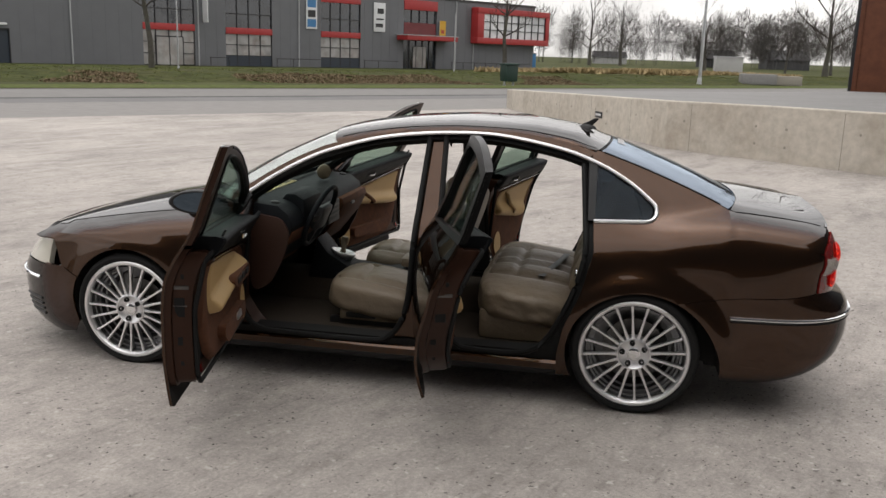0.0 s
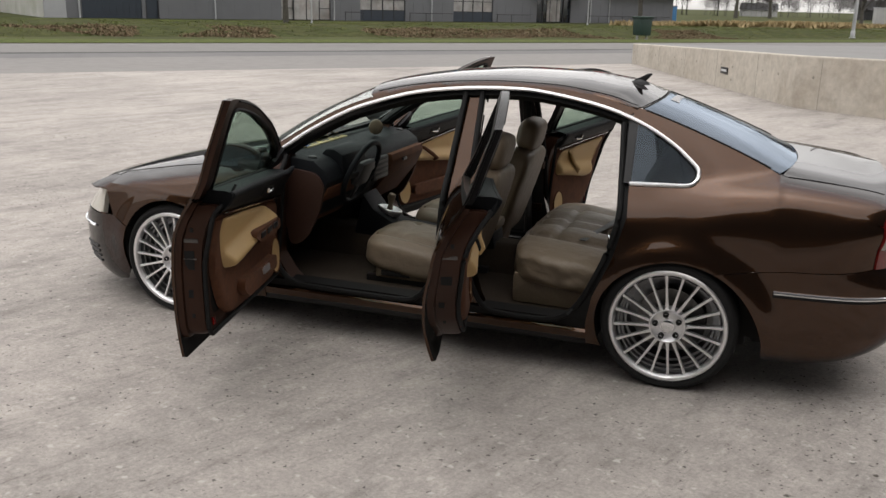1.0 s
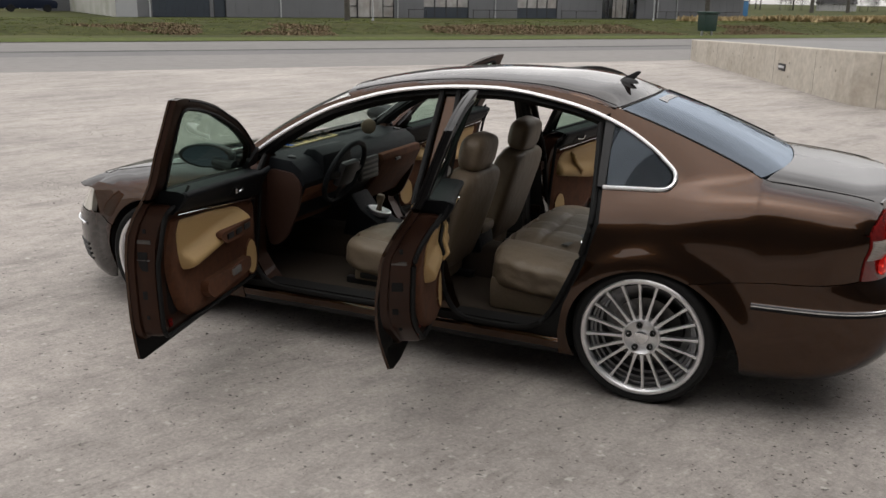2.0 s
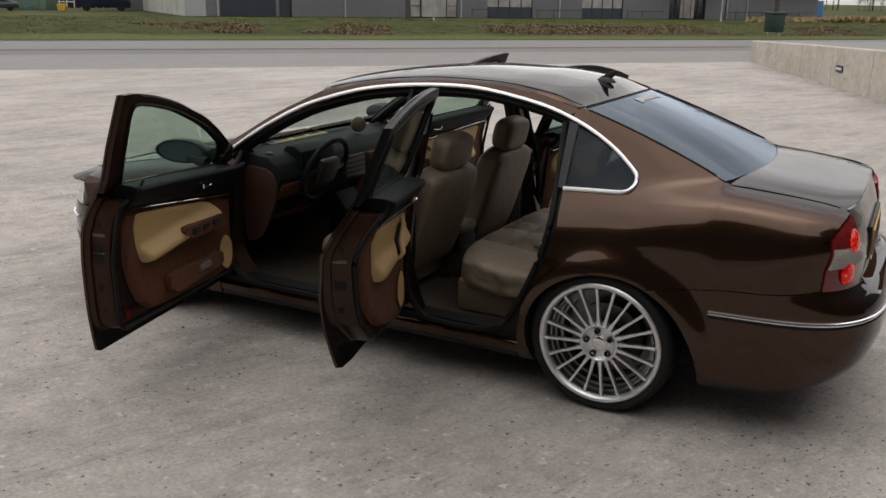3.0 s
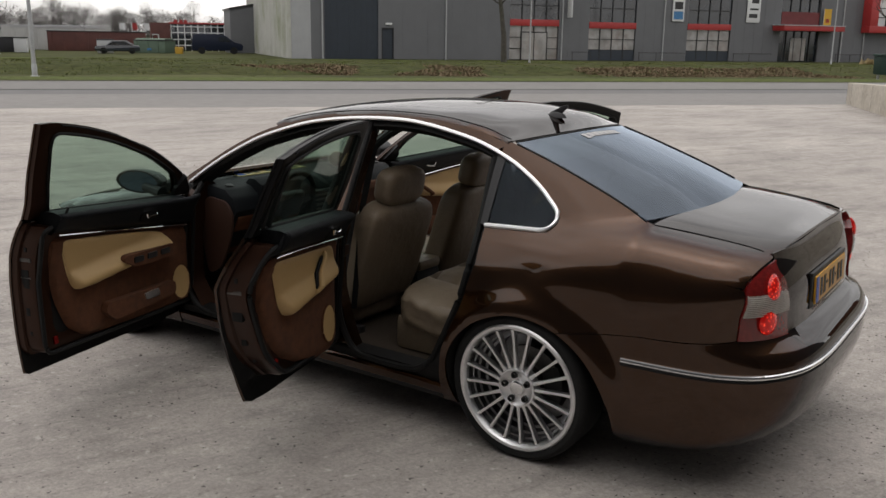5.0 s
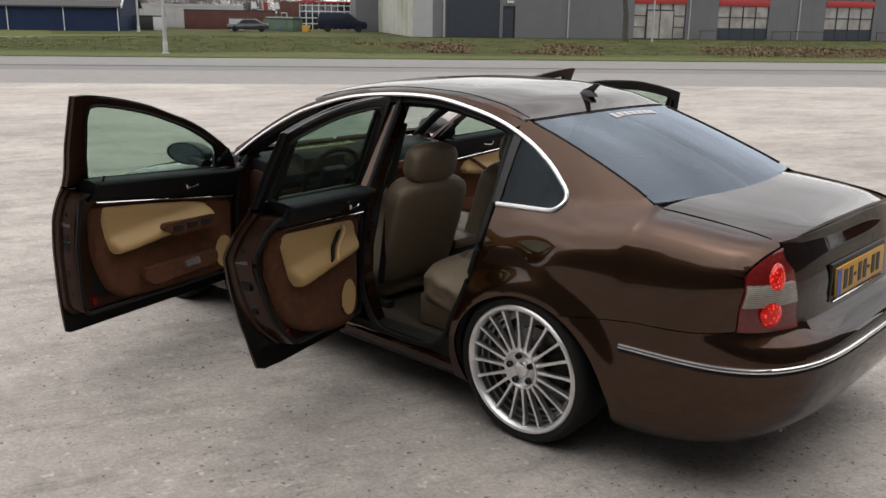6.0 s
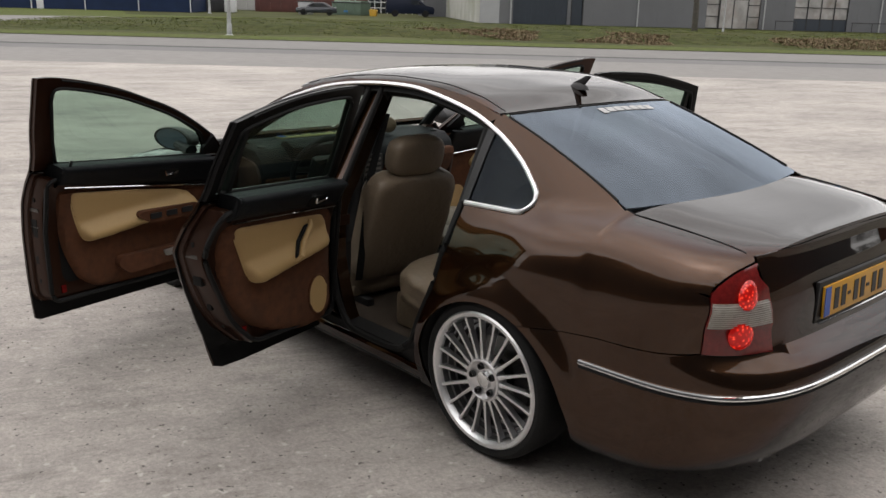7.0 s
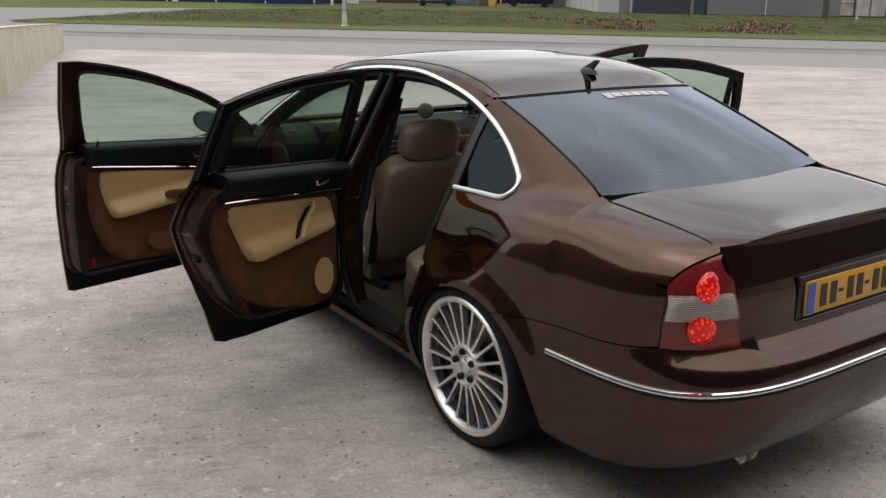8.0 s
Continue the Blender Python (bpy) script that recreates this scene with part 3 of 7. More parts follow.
    part("rear_door_post", skin(rear_post, on_flank(side, 0.03), 0.05, 0.07, OUT[side]), SEAL, car)
    header = [(p[0], p[1] - 0.002) for p in rail_pts if p[0] < 1.08] + [(p[0] + 0.004, p[1] - 0.034) for p in rail_pts[::-1] if p[0] < 1.08]
    part("door_seal", skin(header, on_flank(side, 0.025), 0.03, 0.05, OUT[side]), SEAL, car)
    floor_edge = [(-0.78, 0.232), (0.99, 0.232), (0.97, 0.272), (-0.76, 0.272)]
    part("sill_plate", skin(floor_edge, on_flank(side, 0.03), 0.05, 0.075, OUT[side]), SEAL, car, "black sill guard")
    part("quarter_glass_divider", skin([(1.085, 0.945), (1.118, 0.945), (1.112, 1.205), (1.07, 1.222)], on_flank(side, 0.002), 0.04, 0.02, OUT[side]), BLACK, car)

# -- rubber round the door openings
FRONT_OPENING = [(-0.700, 0.93), (-0.712, 0.70), (-0.712, 0.42), (-0.68, 0.315), (-0.60, 0.262), (-0.45, 0.250), (0.00, 0.250), (0.10, 0.278), (0.165, 0.36), (0.200, 0.48), (0.215, 0.64), (0.224, 0.90), (0.236, 1.295)]
REAR_OPENING = [(0.322, 1.305), (0.344, 0.90), (0.364, 0.56), (0.395, 0.38), (0.46, 0.272), (0.56, 0.250), (0.76, 0.252), (0.86, 0.285), (0.94, 0.375), (1.035, 0.585), (1.083, 0.78), (1.072, 0.95), (1.045, 1.200)]
for side in (-1, 1):
    for outline in (FRONT_OPENING, REAR_OPENING):
        part("opening_seal", tube([on_flank(side, 0.028)(x, z) for x, z in curve_pts(outline, 70)], 0.015, 8), SEAL, car, "black rubber seal round the door opening")

# -- roof, bonnet, boot lid, both screens
def roof_z(x, y):
    ze, zc = lerp_table(ROOF_EDGE, x), lerp_table(ROOF_TOP, x)
    u = min(1.0, abs(y) / flank(x, ze))
    return ze + (zc - ze) * (1 - u ** 2.2) ** (1 / 1.9)


def roof_half(x):
    return flank(x, lerp_table(ROOF_EDGE, x))


def roof_tail(x, y):
    """The roof, let down at its rear edge to lie just over the glass."""
    end = 1.115 + 0.05 * max(0.0, 1 - (y / 0.54) ** 2)
    t = min(1.0, max(0.0, (x - end + 0.16) / 0.16))
    over = roof_z(min(1.12, end), y) - 0.25 * max(0.0, end - 1.12) - rear_glass(end, y).z - 0.004
    return roof_z(min(1.12, x), y) - 0.25 * max(0.0, x - 1.12) - over * t * t * (3 - 2 * t)


def rear_glass(x, y):
    zb = lerp_table(GLASS_REAR, x)
    half = max(0.3, side_y(min(x, 1.762), zb))
    crown = 0.034 + 0.006 * min(1.0, max(0.0, (x - 1.2) / 0.55))
    return Vector((x, y, zb + crown * (1 - (y / half) ** 2) + (0.0 if x > 1.12 else (1.12 - x) * 0.4)))


front_edge = [(-0.27 - 0.085 * (1 - (y / 0.58) ** 2), y) for y in [-0.575 + 1.15 * i / 12 for i in range(13)]]
rear_edge = [(1.115 + 0.05 * (1 - (y / 0.54) ** 2), y) for y in [0.54 - 1.08 * i / 12 for i in range(13)]]
side_xs = [-0.25 + 1.35 * i / 30 for i in range(31)]
roof_plan = [(x, -roof_half(x)) for x in side_xs][::-1] + front_edge + [(x, roof_half(x)) for x in side_xs] + rear_edge
part("roof", skin(roof_plan, lambda x, y: Vector((x, y, roof_tail(x, y))), (0.03, 0.03), 0.006, (0.3, 0, 50)), PAINT, car)


for s in (-1, 1):
    part("roof_seam", tube([Vector((x, s * (roof_half(x) - 0.030), roof_tail(x, roof_half(x) - 0.030) + 0.0005)) for x in [-0.24 + 1.34 * i / 40 for i in range(41)]], 0.0022, 6), SEAL, car)


def glass_half(x):
    return side_y(min(x, 1.762), lerp_table(GLASS_REAR, x)) - 0.004


gx = [1.14 + 0.62 * i / 16 for i in range(17)]
glass_plan = [(x, -glass_half(x)) for x in gx] + [(1.765 + 0.085 * (1 - (y / 0.60) ** 2), y) for y in [-0.55 + 1.1 * i / 12 for i in range(13)]] + [(x, glass_half(x)) for x in gx[::-1]] + \
    [(1.118 + 0.05 * (1 - (y / 0.54) ** 2), y) for y in [0.52 - 1.04 * i / 10 for i in range(11)]]
part("rear_window", skin(glass_plan, rear_glass, 0.04, 0.004, (1.5, 0, 50)), DARK_GLASS, car, "dark tinted rear window with a lettered strip along its top edge")
for s in (-1, 1):
    part("rear_window_seal", tube([rear_glass(x, s * (glass_half(x) + 0.002)) + Vector((0, 0, 0.001)) for x in gx[:-1]], 0.005, 6), SEAL, car)
part("rear_window_seal", tube([rear_glass(1.122 + 0.05 * (1 - (y / 0.54) ** 2), y) + Vector((0, 0, -0.001)) for y in [-0.53 + 1.06 * i / 14 for i in range(15)]], 0.005, 6), SEAL, car)


def screen(x, y):
    """Front screen, by the run u from base (0) to roof (1)."""
    u = x
    half = 0.715 + (0.575 - 0.715) * u
    crown = 1 - (y / half) ** 2
    bx = -0.80 + (-0.26 + 0.80) * u - (0.30 * (1 - u) + 0.085 * u) * crown
    bz = 0.925 + (1.248 - 0.925) * (u ** 0.93) + (0.055 * u - 0.010 * (1 - u)) * crown + 0.035 * math.sin(math.pi * u) * 0.6
    return Vector((bx, y, bz))


ws = [0.0 + i / 10 for i in range(11)]
screen_plan = [(u, -(0.712 - 0.14 * u)) for u in ws] + [(u, 0.712 - 0.14 * u) for u in ws[::-1]]
part("windscreen", skin(screen_plan, screen, (0.1, 0.05), 0.005, (-3, 0, 5)), SCREEN_GLASS, car, "clear front windscreen")

bonnet_plan = [(-0.90 - 0.18 * (1 - (y / 0.7) ** 2), y) for y in [0.65 - 1.3 * i / 12 for i in range(13)]] + [(x, -0.65) for x in (-1.1, -1.3, -1.5, -1.7)] + [(-1.79, -0.65), (-1.80, -0.705), (-1.87, -0.665), (-1.96, -0.56), (-2.03, -0.38), (-2.06, -0.2), (-2.07, -0.0), (-2.06, 0.2), (-2.03, 0.38), (-1.96, 0.56), (-1.87, 0.665), (-1.80, 0.705), (-1.79, 0.65)] + [(x, 0.65) for x in (-1.7, -1.5, -1.3, -1.1)]
part("bonnet", skin(bonnet_plan, lambda x, y: Vector((x, y, cap(x, y) + 0.003)), 0.04, 0.015, (-1.4, 0, 50)), PAINT, car)
part("scuttle", skin([(-0.92 - 0.17 * (1 - (y / 0.7) ** 2), y) for y in [0.69 - 1.38 * i / 12 for i in range(13)]] + [(-0.78 - 0.30 * (1 - (y / 0.72) ** 2), y) for y in [-0.70 + 1.4 * i / 12 for i in range(13)]],
                 lambda x, y: Vector((x, y, cap(max(-1.2, x), min(0.62, abs(y))) - 0.012)), 0.05, 0.02, (-1, 0, 50)), BLACK, car)


def deck_z(x, y):
    lip = max(0.0, (x - 2.16) / 0.10)
    return cap(x, y) + 0.012 * min(1, lip) ** 2


def face_x(y, z):
    """Rear face of the boot at half width y."""
    return TAIL_FROM + (lerp_table(TAIL, z) - TAIL_FROM) * (1 - (abs(y) / 0.795) ** 4) ** 0.25


def lid_side(x):
    return 0.603 - 0.026 * min(1.0, (x - 1.765) / 0.43)


LID_END = [(face_x(y, 0.965) - 0.002, y) for y in [0.577 - 1.154 * i / 16 for i in range(17)]]
lid_plan = [(1.768 + 0.085 * (1 - (y / 0.60) ** 2), y) for y in [-0.600 + 1.2 * i / 12 for i in range(13)]] + LID_END
part("boot_lid", skin(lid_plan, lambda x, y: Vector((x, y, deck_z(x, y))), 0.035, 0.012, (2, 0, 50)), PAINT, car)
for s in (-1, 1):
    lens_top = [ring_point(tail_s(a, b), b) for a, b in LAMP_TOP]
    shoulder = [(1.765, s * 0.608)] + [(x, s * half_width(x, z)) for x, z in SEAM] + [(p.x - 0.003, s * abs(p.y)) for p in lens_top] + [(face_x(0.582, 0.955), s * 0.582)] + [(x, s * (lid_side(x) + 0.005)) for x in (2.19, 2.1, 2.0, 1.9, 1.82)]
    shade_as_body(part("wing_shoulder", skin(shoulder, lambda x, y: Vector((x, y, shoulder_z(x, y))), (0.03, 0.015), 0.01, (2, 0, 50)), PAINT, car))
    groove = [1.772 + 0.43 * i / 20 for i in range(21)]
    part("lid_gap", tube([Vector((x, s * (lid_side(x) + 0.0025), max(deck_z(x, lid_side(x)), shoulder_z(x, lid_side(x) + 0.005)) + 0.0006)) for x in groove], 0.0026, 6), SEAL, car)
    part("lamp_housing", skin([(tail_s(0.50, 0.65), 0.65), (tail_s(0.50, 0.95), 0.95), (tail_s(0.60, 0.95), 0.95), (tail_s(0.74, 0.86), 0.86), (tail_s(0.77, 0.65), 0.65)], on_ring(s, 0.025), 0.04, 0.004, (2.6, s * 0.9, 0.8)), SEAL, car)


END = TAIL_FROM + 0.8
for s in (-1, 1):
    lamp_in = [(tail_s(0.522 + 0.062 * t, 0.656 + 0.285 * t), 0.656 + 0.285 * t) for t in (0, 0.25, 0.5, 0.75, 1.0)]
    outer = [(tail_s(a, b), b) for a, b in LAMP_OUT]
    lens = lamp_in + outer[::-1]
    lamp = part("tail_lamp", skin(lens, on_ring(s, -0.006), 0.03, 0.03, (2.6, s * 0.9, 0.8)), LAMP_RED, car, "red tail lamp with two lit round lights")
    band = clip_half(clip_half(lens, 1, 0.752, True), 1, 0.836, False)
    bc = sum(p[0] for p in band) / len(band)
    part("clear_lens", skin([(bc + (a - bc) * 0.94, b) for a, b in band], on_ring(s, -0.009), 0.03, 0.006, (2.6, s * 0.9, 0.8)), LAMP_CLEAR, lamp, "clear indicator and reversing lens")
    for k in range(11):
        z = 0.758 + 0.0072 * k
        run = [p[0] for p in clip_half(clip_half(lens, 1, z - 0.002, True), 1, z + 0.002, False)]
        part("lens_rib", tube([on_ring(s, -0.0125)(min(run) + 0.008 + (max(run) - min(run) - 0.016) * i / 10, z) for i in range(11)], 0.0019, 5), LAMP_RIB, lamp)
    for z in (0.858, 0.726):
        disc = [(tail_s(0.662, z) + 0.056 * math.cos(k * math.pi / 12), z + 0.046 * math.sin(k * math.pi / 12)) for k in range(24)]
        mid = (sum(p[0] for p in disc) / 24, sum(p[1] for p in disc) / 24)

        def dome(q, w, mid=mid, s=s):
            r2 = min(1.0, ((q - mid[0]) / 0.056) ** 2 + ((w - mid[1]) / 0.046) ** 2)
            return on_ring(s, -0.010 - 0.012 * math.sqrt(1 - r2))(q, w)
        part("lit_round_light", skin(disc, dome, 0.012, 0.004, (2.6, s * 0.9, 0.8)), LAMP_LIT, lamp, "glowing red round light")


def on_tail(inset):
    """Chart of the whole tail: q is the run from its middle, negative on the near side."""
    return lambda q, z: on_ring(-1 if q < 0 else 1, inset)(END - abs(q), z)


half = [(1.80, 0.190), (1.773, 0.196)] + rear_arch(-13, 57, 14) + [(1.60, 0.6005), (tail_s(0.752, 0.660), 0.6605), (tail_s(0.521, 0.653), 0.653), (tail_s(0.44, 0.64), 0.632)]
bumper_plan = [(-(END - a), b) for a, b in half] + [(END - a, b) for a, b in half[::-1]]


def tucked_tail(q, z):
    """The bumper skin curls inwards below its widest line."""
    return on_tail(-0.001 + 0.030 * max(0.0, (0.25 - z) / 0.06) ** 2.0)(q, z)


part("rear_bumper", skin(bumper_plan, tucked_tail, (0.028, 0.02), 0.012, (30, 0, 0.4)), PAINT, car)


def strip_z(q):
    t = min(1.0, max(0.0, (0.80 - abs(q)) / 0.5))
    return 0.530 + 0.016 * t * t * (3 - 2 * t)


part("bumper_strip", tube([on_tail(-0.005)(q, strip_z(q)) for q in [-(END - 1.79) + 2 * (END - 1.79) * i / 80 for i in range(81)]], 0.0085, 8), CHROME, car, "bright chrome strip along the bumper")
part("bumper_groove", tube([on_tail(-0.003)(q, strip_z(q) - 0.016) for q in [-(END - 1.79) + 2 * (END - 1.79) * i / 80 for i in range(81)]], 0.006, 6), SEAL, car)
edge = [(0.517 + 0.060 * t, 0.646 + 0.312 * t) for t in (0, 0.25, 0.5, 0.75, 1.0)]
face = edge + [(0.0, 0.973)] + [(-a, b) for a, b in edge[::-1]] + [(-0.44, 0.624), (0.44, 0.624)]
part("boot_face", skin(face, lambda y, z: Vector((face_x(y, z), y, z)), 0.03, 0.010, (30, 0, 0.8)), PAINT, car)

# -- wheels: open rims with twenty thin spokes
def make_wheel():
    bm = lathe([(0.228, 0.155), (0.238, 0.150), (0.240, 0.04), (0.246, 0.0), (0.254, -0.010), (0.266, -0.012), (0.2715, -0.006), (0.2715, 0.006), (0.256, 0.010), (0.246, 0.02), (0.243, 0.10), (0.246, 0.165), (0.228, 0.165), (0.228, 0.155)], "y", 64)
    me_ob = part("wheel", bm, ALLOY)
    tyre = lathe([(0.262, 0.002), (0.278, -0.008), (0.293, -0.011), (0.304, -0.006), (0.312, 0.006), (0.3165, 0.030), (0.3165, 0.175), (0.310, 0.198), (0.298, 0.210), (0.270, 0.210), (0.250, 0.190), (0.246, 0.02)], "y", 72)
    part("tyre", tyre, RUBBER, me_ob, "black low-profile rubber tyre")
    part("barrel", lathe([(0.238, 0.012), (0.234, 0.034), (0.226, 0.036), (0.224, 0.062), (0.214, 0.064), (0.211, 0.10), (0.200, 0.104), (0.198, 0.19), (0.04, 0.192)], "y", 48), ALLOY_DARK, me_ob)
    hub = part("hub", lathe([(0.0008, 0.004), (0.033, 0.004), (0.036, 0.012), (0.040, 0.012), (0.070, 0.003), (0.076, -0.003), (0.083, -0.001), (0.088, 0.012), (0.090, 0.04), (0.06, 0.06)], "y", 48), ALLOY, me_ob)
    part("hub_cap", lathe([(0.0008, -0.003), (0.022, -0.002), (0.030, 0.001), (0.0315, 0.006)], "y", 32), CHROME, hub, "polished hub cap")
    for k in range(5):
        a = radians(72 * k + 100)
        c = (0.056 * math.cos(a), 0.0, 0.056 * math.sin(a))
        part("lug_nut", lathe([(0.0008, 0.008), (0.0075, 0.006), (0.008, -0.005), (0.0120, -0.007), (0.0135, -0.002), (0.0135, 0.014)], "y", 14, c), INK, hub, "dark wheel bolt")
    sp = None
    for k in range(20):
        a = 2 * math.pi * (k + 0.3) / 20
        if sp is None:
            sb = bmesh.new()
            prof = ((0.078, 0.0085, 0.003, 0.034), (0.13, 0.0058, 0.004, 0.030), (0.20, 0.0050, 0.004, 0.030), (0.247, 0.0068, 0.000, 0.034))
            rows = []
            for r, hw, y0, y1 in prof:
                rows.append([sb.verts.new((r, y0 + 0.0015, -hw)), sb.verts.new((r, y0, -hw * 0.6)), sb.verts.new((r, y0, hw * 0.6)), sb.verts.new((r, y0 + 0.0015, hw)), sb.verts.new((r, y1, hw * 0.7)), sb.verts.new((r, y1, -hw * 0.7))])
            for p, q in zip(rows, rows[1:]):
                for i in range(6):
                    sb.faces.new((p[i], p[(i + 1) % 6], q[(i + 1) % 6], q[i]))
            bmesh.ops.recalc_face_normals(sb, faces=sb.faces)
            o = part("spoke", sb, ALLOY, me_ob)
            sp = o.data
        else:
            o = new("spoke", sp)
            o.parent = me_ob
        o.matrix_local = Matrix.Rotation(-a, 4, "Y")
    disc = part("brake_disc", lathe([(0.0008, 0.085), (0.07, 0.085), (0.072, 0.105), (0.150, 0.105), (0.150, 0.128), (0.07, 0.128)], "y", 40), STEEL, me_ob, "grey steel brake disc")
    part("brake_caliper", prism([(0.085 * math.cos(radians(a)), 0.085 * math.sin(radians(a))) for a in range(-35, 36, 10)] + [(0.168 * math.cos(radians(a)), 0.168 * math.sin(radians(a))) for a in range(35, -36, -10)], 0.085, 0.15, "y", 0.006), UNDER, me_ob)
    return me_ob


first_wheel = make_wheel()
WHEELS = [(1.352, -0.858, 0.312, 1.8), (1.352, 0.858, 0.312, 1.8), (-1.352, -0.852, 0.306, 1.0), (-1.352, 0.852, 0.306, 1.0)]
for i, (x, y, z, camber) in enumerate(WHEELS):
    m = Matrix.Translation((x, y, z)) @ (Matrix.Rotation(radians(180), 4, "Z") if y > 0 else Matrix.Identity(4)) @ Matrix.Rotation(radians(camber), 4, "X") @ Matrix.Rotation(radians(31 * i), 4, "Y")
    wheel = first_wheel if i == 0 else copy_thing(first_wheel, m)
    wheel.parent = car
    wheel.matrix_local = m
    tagged(wheel, "large silver multi-spoke alloy wheel")

# -- wheel wells, floor pan, nose
for s in (-1, 1):
    for ax in (-AXLE, AXLE):
        bm = bmesh.new()
        outer = [(px + 0.008 * (px - ax), pz + 0.008) for px, pz in rear_arch(-14, 200, 30)] if ax > 0 else arc(ax, WHEEL_Z, 0.345, -20, 200, 26)
        rings = [[bm.verts.new((px, s * (min(w, flank(px, pz) - 0.014)), pz)) for px, pz in outer] for w in (0.875, 0.58)]
        for i in range(len(outer) - 1):
            bm.faces.new((rings[0][i], rings[0][i + 1], rings[1][i + 1], rings[1][i]))
        c = bm.verts.new((ax, s * 0.575, WHEEL_Z - 0.1))
        for i in range(len(outer) - 1):
            bm.faces.new((rings[1][i], rings[1][i + 1], c))
        part("wheel_arch_liner", bm, UNDER, car)
part("floor_pan", box(-1.02, 1.00, -0.76, 0.76, 0.135, 0.225, 0.01), UNDER, car)
part("floor_pan", box(1.72, 2.06, -0.55, 0.55, 0.18, 0.30, 0.02), UNDER, car)
part("floor_pan", box(1.00, 1.70, -0.56, 0.56, 0.16, 0.34, 0.02), UNDER, car)
part("floor_pan", box(-2.05, -1.02, -0.56, 0.56, 0.11, 0.30, 0.02), UNDER, car)
for s in (-1, 1):
    lamp = [(-1.775, 0.512), (-1.79, 0.655), (-1.85, 0.672), (-1.98, 0.660), (-2.1, 0.632), (-2.13, 0.52), (-1.98, 0.512)]
    part("headlamp", skin(lamp, on_ring(s, -0.002), 0.03, 0.03, (-3, s * 1.5, 0.5)), HEADLAMP, car, "clear glass headlamp")
    for k in range(4):
        vent = [(-1.83 - 0.16 * i / 5, 0.205 + 0.030 * k) for i in range(6)]
        part("bumper_vent", tube([on_ring(s, -0.003)(a, b) for a, b in vent], 0.008, 6), BLACK, car)
S0 = NOSE_FROM - 0.8


def on_nose(inset):
    """Chart of the whole nose: q is the run from its middle, negative on the near side."""
    return lambda q, z: on_ring(-1 if q < 0 else 1, inset)(S0 + abs(q), z)


def both(half):
    """An outline given for one side (run s, z), closed over the middle of the nose."""
    right = [(s - S0, z) for s, z in half]
    return right + [(-q, z) for q, z in right[::-1]]


bump_half = [(S0, 0.09), (-1.95, 0.085), (-1.78, 0.10), (-1.68, 0.13), (-1.645, 0.20)] + [(nose_run(x, z), z) for x, z in arc(-AXLE, WHEEL_Z, ARCH, 190, 152, 8) + [(-1.765, 0.518)]] + [ (-1.80, 0.505), (-1.95, 0.505), (-2.1, 0.500), (S0, 0.50)]
part("front_bumper", skin(both(bump_half), on_nose(-0.003), 0.03, 0.012, (-30, 0, 0.4)), PAINT, car)
part("bumper_strip", tube([on_nose(-0.006)(q, 0.425) for q in [-0.60 + 1.2 * i / 40 for i in range(41)]], 0.009, 8), CHROME, car, "bright chrome strip along the bumper")
part("grille", skin(both([(S0, 0.515), (-2.14, 0.515), (-2.12, 0.63), (S0, 0.64)]), on_nose(0.0), 0.04, 0.02, (-30, 0, 0.5)), BLACK, car)
part("nose_panel", skin(both([(S0, 0.642), (-2.12, 0.628), (-1.84, 0.66), (-1.80, 0.65), (-1.80, 0.668), (-2.0, 0.672), (S0, 0.69)]), on_nose(0.0), 0.03, 0.01, (-30, 0, 2)), PAINT, car)


# -- doors, built closed and swung about their hinges
def inner_on(side, depth):
    def place(x, z):
        lift = 0.20 * max(0.0, z - 1.0)
        return Vector((x, side * (flank(x, z) + lift - depth), z))
    return place


def edge_run(poly, x, z):
    """How far a point lies inside the outline."""
    best, p = 9.0, Vector((x, z))
    for a, b in zip(poly, poly[1:] + poly[:1]):
        u, v = Vector(a), Vector(b)
        d = v - u
        t = min(1.0, max(0.0, (p - u).dot(d) / max(1e-9, d.length_squared)))
        best = min(best, (u + d * t - p).length)
    return best


def cushioned(side, poly, low, high, width):
    """A panel over the door's inner side whose edges are rounded down from high to low."""
    def place(x, z):
        t = min(1.0, edge_run(poly, x, z) / width)
        return Vector((x, side * (flank(x, z) - low - (high - low) * math.sqrt(1 - (1 - t) ** 2)), z))
    return place


def inset_poly(poly, d):
    c = Vector((sum(p[0] for p in poly) / len(poly), sum(p[1] for p in poly) / len(poly)))
    return [tuple(Vector(p) + (c - Vector(p)).normalized() * d) for p in poly]


def spread_out(pts, n):
    """n + 1 points at even steps along a line."""
    vs = [Vector(p) for p in pts]
    runs = [0.0]
    for a, b in zip(vs, vs[1:]):
        runs.append(runs[-1] + (b - a).length)
    out = []
    for i in range(n + 1):
        d, k = runs[-1] * i / n, 0
        while k < len(vs) - 2 and runs[k + 1] < d:
            k += 1
        out.append(vs[k].lerp(vs[k + 1], (d - runs[k]) / max(1e-9, runs[k + 1] - runs[k])))
    return out


